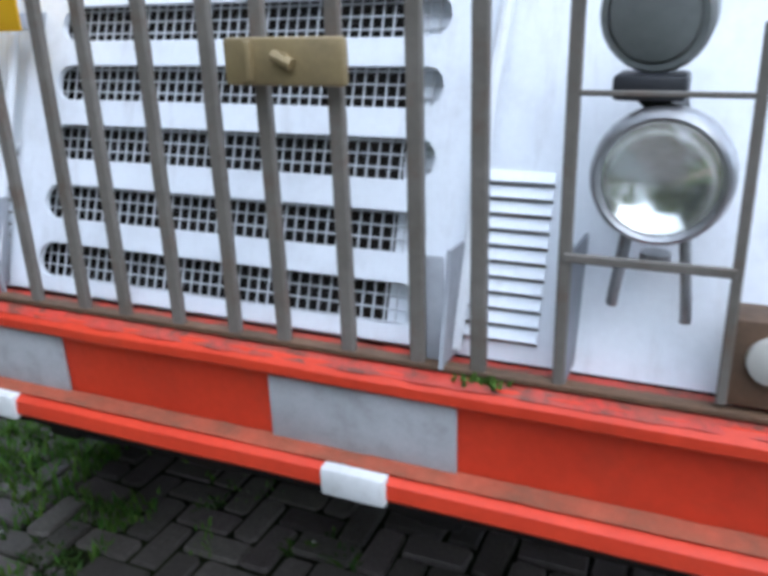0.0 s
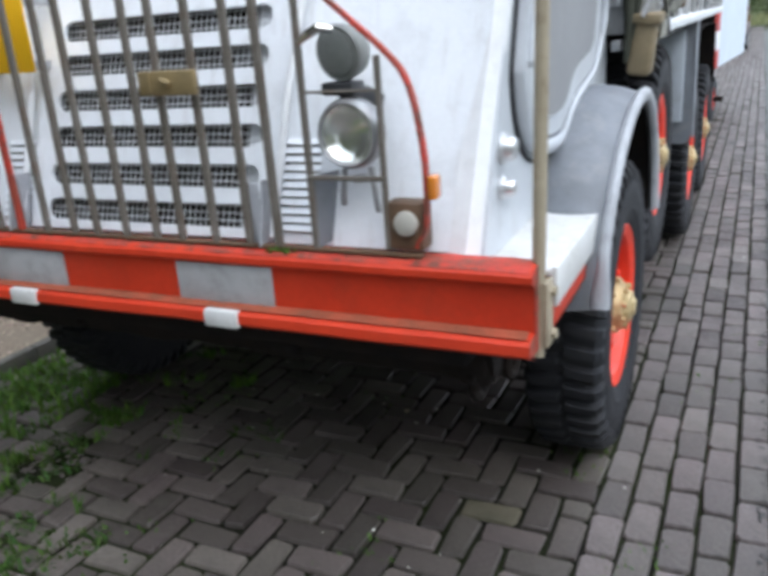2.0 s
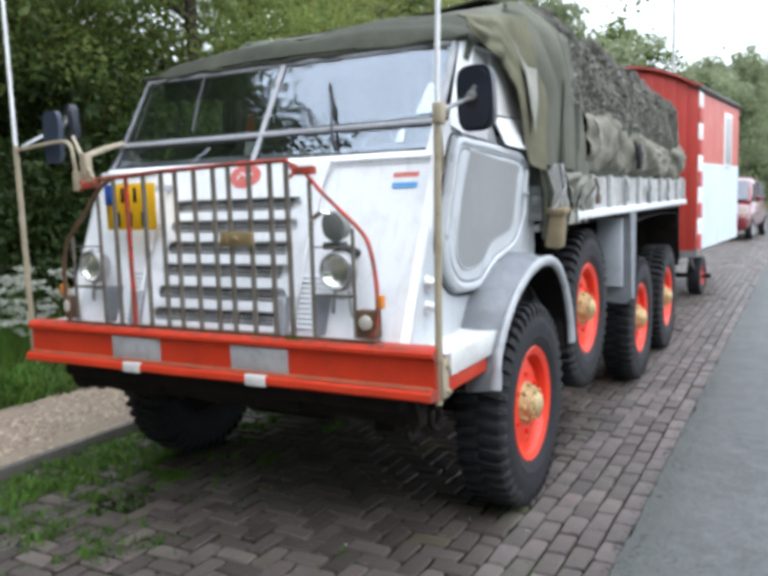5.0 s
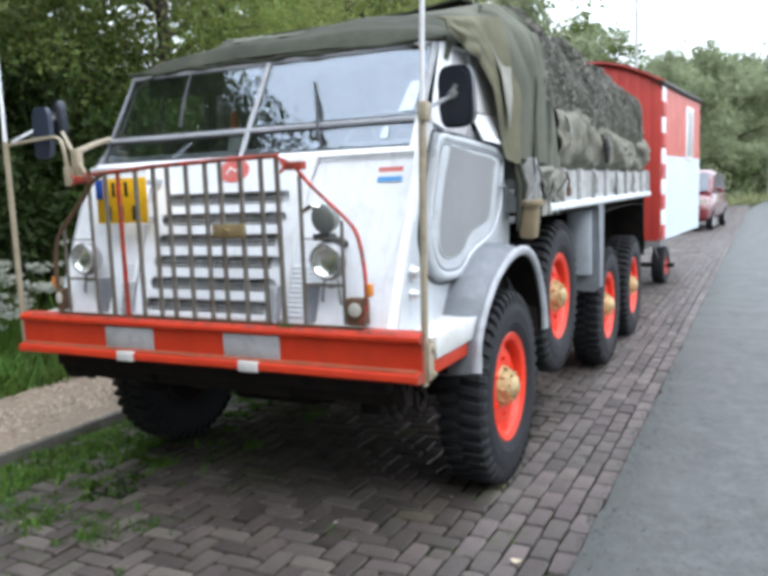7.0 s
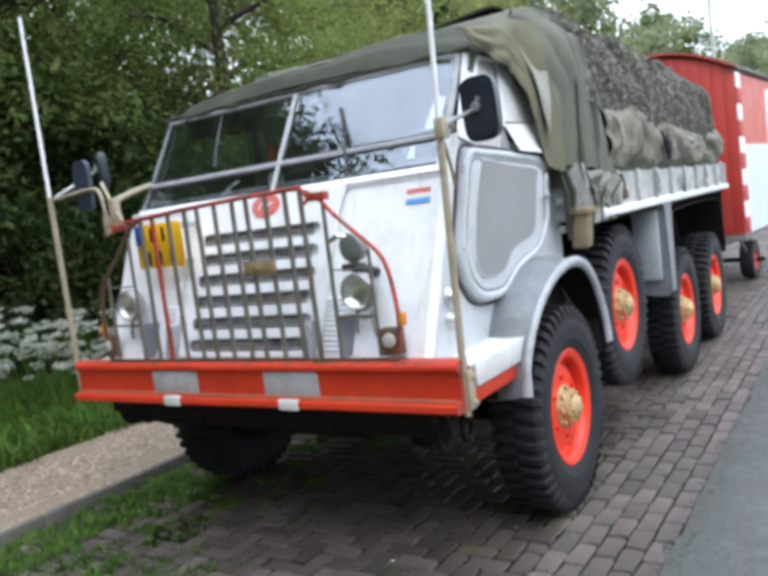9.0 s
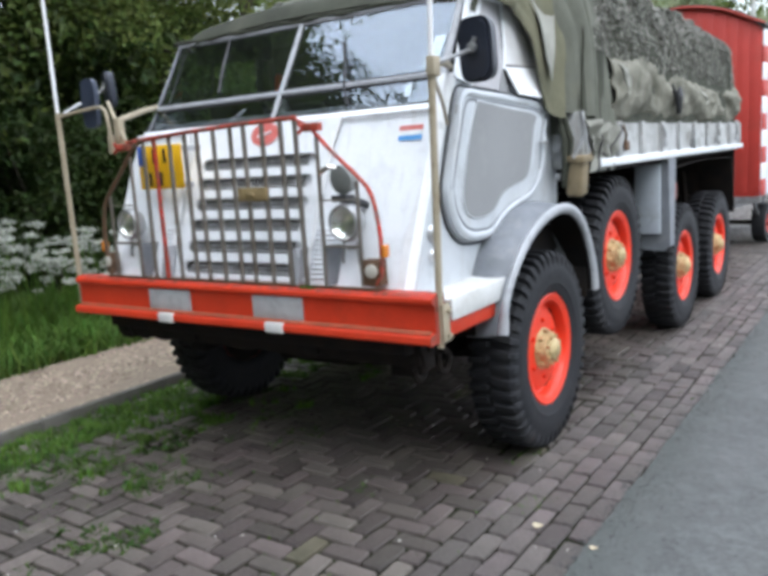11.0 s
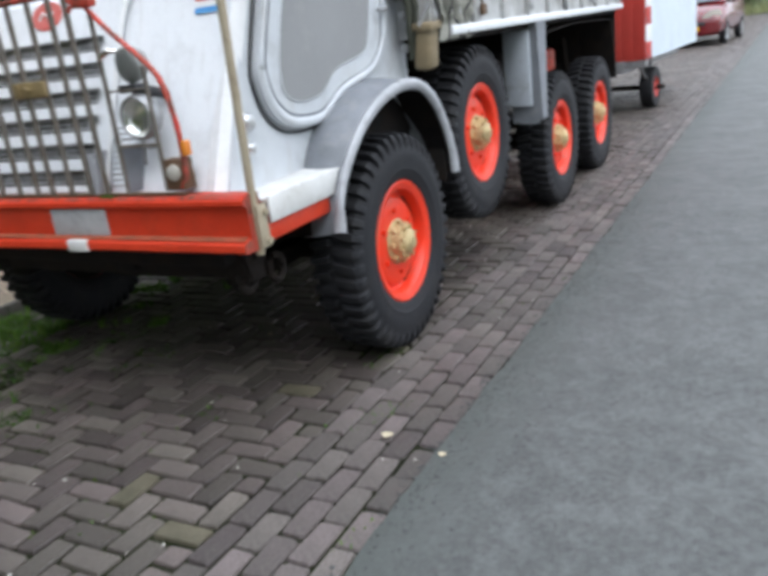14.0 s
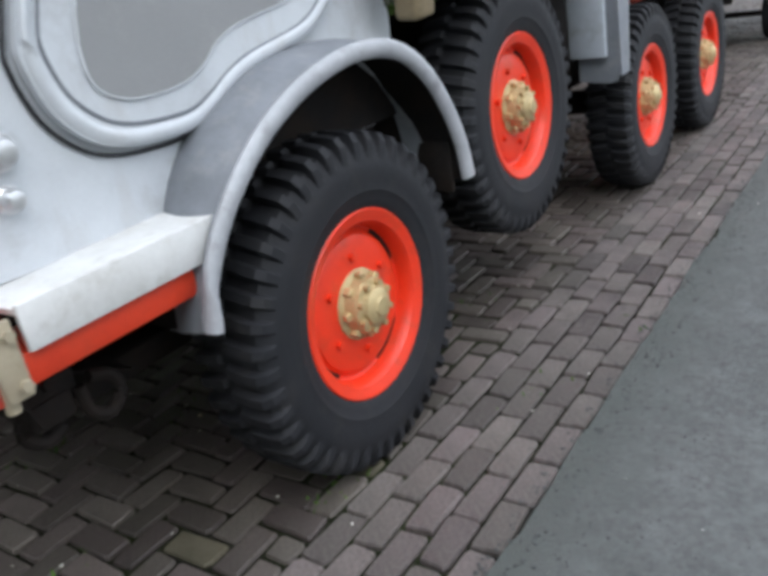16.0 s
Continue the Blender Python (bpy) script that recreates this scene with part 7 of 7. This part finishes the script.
for x, y, kd, k in ((-9.4, -1.6, s1, 1.6), (-8.8, 1.4, s1, 1.5), (-6.4, 3.2, s1, 1.0), (-5.4, 5.6, s2, 1.0), (-4.9, 8.0, s1, 1.1), (-10.6, -2.2, s1, 1.8), (-10.4, 2.4, s1, 1.8), (-7.0, 5.0, s1, 1.5),
                    (-5.2, 10.8, s2, 1.0), (-5.0, 13.6, s1, 1.1), (-7.4, 8.2, s2, 1.2), (-9.6, 4.0, s1, 1.6), (-10.0, 0.0, s2, 1.5), (-9.8, 8.0, s1, 1.6), (-5.0, 16.5, s1, 1.1), (-5.0, 20.0, s2, 1.0),
                    (-5.0, 25.0, s1, 1.1), (-5.0, 31.0, s2, 1.1), (-4.6, 38.0, s1, 1.2), (-3.8, 46.0, s2, 1.2), (-2.6, 55.0, s1, 1.3), (-0.5, 64.0, s2, 1.3), (2.0, 74.0, s1, 1.4), (5.0, 85.0, s2, 1.4),
                    (8.5, 97.0, s1, 1.5), (12.5, 110.0, s2, 1.6), (17.0, 123.0, s1, 1.6), (-8.6, -4.4, s1, 1.4), (-9.5, -5.0, s2, 1.4), (-12.5, 5.0, s1, 1.8), (-12.5, 1.0, s1, 1.8), (-11.2, 3.4, s1, 2.0), (-8.0, 0.2, s1, 1.5), (-11.4, 7.0, s1, 2.0), (-7.6, 2.2, s1, 1.3), (-12.5, 11.0, s1, 1.8)):
    plant(kd, x, y, k)


# ---- grass ----
def blades(name, n, xr, yr, height, seed, keep=None, wide=0.0045, zoff=0.0, label="", splay=0.45, mat=None):
    r = np.random.default_rng(seed)
    x, y = r.uniform(*xr, n), r.uniform(*yr, n)
    if keep is not None:
        sel = np.array([keep(a, b, q) for a, b, q in zip(x, y, r.random(n))])
        x, y = x[sel], y[sel]
        n = len(x)
    z = np.array([max(ground_height(a, b) if a < -3.0 else -0.014, -0.02) for a, b in zip(x, y)]) + zoff
    h = height * r.uniform(0.4, 1.15, n)
    a = r.uniform(0, 6.283, n)
    lean = r.uniform(0.05, splay, n) * h
    dx, dy = np.cos(a), np.sin(a)
    w = wide * r.uniform(0.7, 1.5, n)
    base = np.stack([x, y, z], -1)
    side = np.stack([-dy * w, dx * w, 0 * w], -1)
    midp = base + np.stack([dx * lean * 0.35, dy * lean * 0.35, h * 0.6], -1)
    tip = base + np.stack([dx * lean, dy * lean, h], -1)
    v = np.stack([base - side, base + side, midp + side * 0.8, midp - side * 0.8, tip + side * 0.15, tip - side * 0.15], 1).reshape(-1, 3)
    q = np.array([(0, 1, 2, 3), (3, 2, 4, 5)])
    f = (q[None] + 6 * np.arange(n)[:, None, None]).reshape(-1, 4)
    return solo(name, arrays_mesh(name, v, f, mat or M["grass"]), None, label, "grass", kind="stuff")


def patchy(x, y, q):
    """Thick beside the kerb, thinning out over the bricks in clumps."""
    edge = -1.16 + 0.34 * noise.noise(Vector((x * 2.1, y * 1.3, 0))) - (0.35 if y > 1.4 else 0.0)
    clump = noise.noise(Vector((x * 5.3, y * 5.3, 5))) + 0.5 * noise.noise(Vector((x * 13, y * 13, 8)))
    if x < edge:
        return q < 0.62 + 1.1 * clump
    return q < 0.8 and clump > 0.20 + 0.42 * (x + 1.2)


blades("verge_grass", 70000, (-1.755, -0.45), (-4.0, 5.0), 0.058, 21, patchy, 0.0048, 0.0, "short green grass and weeds between kerb and paving", 0.9)
blades("verge_weeds", 56000, (-1.755, 0.05), (-4.0, 4.0), 0.026, 28, lambda x, y, q: noise.noise(Vector((x * 2.7, y * 2.2, 15))) + 0.5 * noise.noise(Vector((x * 9, y * 9, 4))) > 0.02 + 0.28 * (x + 1.2) + (0.30 if y > 0.45 and x > -1.25 else 0.0), 0.0065, 0.0,
       "broad-leaved weeds and moss over the paving edge", 1.9, M["weed"])
blades("meadow_grass", 80000, (-5.6, -3.05), (-7.0, 10.0), 0.27, 22, lambda x, y, q: q < 0.35 + min(1.0, (-3.05 - x) * 1.4), 0.0085, 0.0, "green meadow grass and weeds behind the path", 1.7, M["meadow"])
blades("rear_verge_grass", 9000, (-5.6, -3.05), (-16.0, -7.0), 0.27, 29, None, 0.012, 0.0, "green grass behind the path further along", 1.5, M["meadow"])
blades("far_verge_grass", 22000, (-4.6, -3.0), (10, 34), 0.38, 23, None, 0.010, 0.0, "long grass along the lay-by", 0.6, M["meadow"])


def bend_keep(x, y, q):
    lim = np.interp(y, [44, 50, 62, 80, 101, 130], [-1.6, 1.6, 3.3, 7.2, 12.6, 24.0])
    return x < lim and x > lim - 9


blades("bend_verge_grass", 36000, (-11, 24), (44, 128), 0.45, 24, bend_keep, 0.03, 0.0, "rough pale grass verge on the bend", 0.6, M["verge_pale"])

# weeds at the tyre and in the joints
blades("joint_weeds", 6500, (-0.9, 1.72), (-1.6, 2.4), 0.020, 25, lambda x, y, q: noise.noise(Vector((x * 2.6, y * 2.6, 9))) + 0.5 * noise.noise(Vector((x * 11, y * 11, 2))) > 0.42 or (x - 1.16) ** 2 + (y - 0.84) ** 2 < 0.006, 0.004, 0.004,
       "small weeds and moss in the paving joints", 0.9)


# moss growing on the bumper edge
bm = B()
rm = random.Random(4)
for k in range(30):
    x, y = 0.515 + rm.gauss(0, 0.020), 0.0 + rm.gauss(0, 0.008)
    h = rm.uniform(0.004, 0.016)
    tube(bm, [(x, y, 1.030), (x + rm.uniform(-0.008, 0.008), y - rm.uniform(0, 0.01), 1.030 + h)], [0.004, 0.001], 4, caps=False)
tagged(part("moss_tuft", bm, M["grass"], truck, "green moss tuft on the bumper edge"), kind="stuff")

# cow parsley
def make_parsley(seed):
    r = random.Random(seed)
    ob = new("cow_parsley")
    ob.empty_display_size = 0.1
    tagged(ob, "flowering cow parsley with white umbels in the long grass", "plant", "cow parsley along the path")
    bm = B()
    pv, pf = [], []
    for k in range(5):
        a = r.uniform(0, 6.28)
        h = r.uniform(0.48, 0.98)
        tip = Vector((math.cos(a) * 0.16, math.sin(a) * 0.16, h))
        tube(bm, [(0, 0, -0.02), tip * 0.5 + Vector((0, 0, 0.05)), tip], [0.006, 0.005, 0.003], 5)
        for j in range(7):
            b = r.uniform(0, 6.28)
            q = r.uniform(0.02, 0.075)
            c = tip + Vector((math.cos(b) * q, math.sin(b) * q, r.uniform(0.02, 0.045)))
            tube(bm, [tip, c], 0.0015, 4, caps=False)
            for _ in range(15):
                p = c + Vector((r.gauss(0, 0.016), r.gauss(0, 0.016), r.gauss(0, 0.012)))
                u = Vector((r.uniform(-1, 1), r.uniform(-1, 1), r.uniform(-0.9, 0.9))).normalized() * r.uniform(0.008, 0.014)
                w = u.cross(Vector((0, 0, 1))).normalized() * u.length
                i0 = len(pv)
                pv += [p - u, p - w, p + u, p + w]
                pf.append((i0, i0 + 1, i0 + 2, i0 + 3))
    part("stems", bm, M["grass"], ob)
    tagged(part("flower_head", arrays_mesh("flower_head", np.array([tuple(v) for v in pv]), pf, M["petal"]), None, ob, "white flower heads"), kind="stuff")
    return ob


kinds = [make_parsley(k) for k in (1, 2, 3)]
rp = random.Random(8)
for i in range(84):
    x, y = rp.uniform(-4.7, -3.7), rp.uniform(-0.4, 6.5)
    m = Matrix.Translation((x, y, ground_height(x, y))) @ pose(0, 0, 0, 0, 0, rp.uniform(0, 360)) @ Matrix.Scale(rp.uniform(0.75, 1.15), 4)
    if i < 3:
        kinds[i].matrix_basis = m
    else:
        c = copy_thing(kinds[i % 3], m)
        c.matrix_basis = m

# fallen petals, leaves and litter on the paving
pebbles("paving_litter", 210, (-1.2, 4.6), (-2.4, 4.0), 0.004, 0.008, M["litter"], "pale scraps and grit on paving and road", "litter", 31)
pebbles("paving_rubble", 60, (-0.98, -0.66), (0.16, 0.38), -0.012, 0.022, M["brick_stuff"], "broken bits of brick where bricks are missing", "rubble", 33)
pebbles("road_grit", 3600, (1.70, 2.3), (-2.4, 4.5), 0.005, 0.009, M["asphalt_edge"], "loose dark grit along the asphalt edge", "grit", 34)
for x, y, w in ((1.509, 0.216, 0.055), (1.778, 0.139, 0.035), (0.36, 1.05, 0.022)):
    bm = B()
    sheet(bm, 5, 4, lambda u, v: (x + w * (u - 0.5) * (1 - abs(v - 0.5)), y + w * 0.8 * (v - 0.5) * (1 - 0.5 * abs(u - 0.5)), 0.006 + 0.01 * abs(u - 0.5)), 0.002)
    solo("fallen_leaf", bm, M["pebble"], "pale dry leaf lying on the paving", "leaf", group="fallen leaves")

# ---- paving ----
paving = root("paving", (0, 10, -0.06), "brown clay-brick paving laid in herringbone with an edge of straight courses", "paving", kind="structure")
bm = B()
sheet(bm, 4, 60, lambda u, v: (-1.757 + 3.55 * u, -15.5 + 63.5 * v, -0.017))
part("joint_bed", bm, M["joint"], paving, "dark mossy sand between the bricks")
P = 0.106


def brick_arrays(lx, ly, gap=0.0056):
    """A worn brick with rounded, slightly crooked corners."""
    e, c = gap, 0.0045
    x, y = lx / 2 - e, ly / 2 - e
    rows8 = []
    for sx, sy in ((-1, -1), (1, -1), (1, 1), (-1, 1)):
        k = worn_rng.uniform(0.004, 0.013)
        j, w = worn_rng.normal(0, 0.0027, 2), worn_rng.normal(0, 0.0027, 2)
        pa, pb = (sx * x + j[0], sy * (y - k) + j[1]), (sx * (x - k) + w[0], sy * y + w[1])
        rows8 += [pa, pb] if sx * sy > 0 else [pb, pa]
    rings = [[(px * (1 - d / x), py * (1 - d / y), z) for px, py in rows8] for d, z in ((0, -0.05), (0, -0.0075), (c, 0.0))]
    v = [p for r in rings for p in r]
    f = [(8 * k + i, 8 * k + (i + 1) % 8, 8 * k + 8 + (i + 1) % 8, 8 * k + 8 + i) for k in (0, 1) for i in range(8)] + [(16, 17, 18, 19), (16, 19, 20, 23), (20, 21, 22, 23)]
    return np.array(v), np.array(f)


worn_rng = np.random.default_rng(23)


layout = []  # centre x, y, size x, size y, edge course
X0, Y0 = 1.215, 0.562
for i in range(-28, 0):
    for j in range(-150, 440):
        c = (i + 1 + j) % 4
        x, y = X0 + i * P, Y0 + j * P
        if c == 0:
            layout.append((x + P / 2, y + P / 2, P, P, 0) if i == -1 else (x + P, y + P / 2, 2 * P, P, 0))
        elif c == 2:
            layout.append((x + P / 2, y + P, P, 2 * P, 0))
        elif c == 1 and i == -28:
            layout.append((x + P / 2, y + P / 2, P, P, 0))
for k in range(5):
    for j in range(-75, 221):
        layout.append((X0 + (k + 0.5) * P, 0.609 + (j + 0.5 + 0.5 * (k % 2)) * 2 * P, P, 2 * P, 1))
rb = np.random.default_rng(17)
shared = {}
near = sorted(range(len(layout)), key=lambda k: max(abs(layout[k][0] - 1.05) / 0.75, abs(layout[k][1] - 0.25) / 1.25))[:300]
near = set(near)
joined = {0: ([], []), 1: ([], [])}
for k, (x, y, lx, ly, e) in enumerate(layout):
    if ((x + 0.82) / 0.17) ** 2 + ((y - 0.27) / 0.12) ** 2 < 1:
        continue  # a few bricks are missing here
    dz, rx, ry, rz = rb.normal(0, 0.0022), rb.normal(0, 0.6), rb.normal(0, 0.6), rb.normal(0, 0.7)
    if rb.random() < 0.03:
        dz -= 0.010
    if 0.55 < x < 1.3 and 0.7 < y < 3.2:
        rx, ry, dz = rx * 1.4, ry * 1.4, dz * 1.8 - 0.003  # settled and loose beside the wheels
    dz += 0.010 * noise.noise(Vector((x * 0.9, y * 0.9, 3)))
    dz = max(dz, -0.011)
    if k in near:
        odd = (x - 0.89) ** 2 + (y - 0.52) ** 2 < 0.003 or rb.random() < 0.012
        key = (round(lx, 3), round(ly, 3), e, k % 7, odd)
        if key not in shared:
            v, f = brick_arrays(lx, ly, 0.0058 if e else 0.0082)
            shared[key] = arrays_mesh("brick", v, f, M["brick_yellow" if odd else "brick_edge" if e else "brick"])
        b = part("brick", shared[key], None, paving)
        b.matrix_basis = pose(x, y, dz - 0.001, rx, ry, rz)
    else:
        v, f = brick_arrays(lx, ly, 0.0058 if e else 0.0082)
        m = np.array(pose(x, y, dz - 0.001, rx, ry, rz))
        v = v @ m[:3, :3].T + m[:3, 3]
        vs2, fs2 = joined[e]
        fs2.append(f + 24 * len(vs2))
        vs2.append(v)
for e, nm in ((0, "herringbone_bricks"), (1, "edge_course_bricks")):
    vs2, fs2 = joined[e]
    ob = part(nm, arrays_mesh(nm, np.concatenate(vs2), np.concatenate(fs2), M["brick_edge_stuff" if e else "brick_stuff"]), None, paving)
    tagged(ob, kind="stuff")
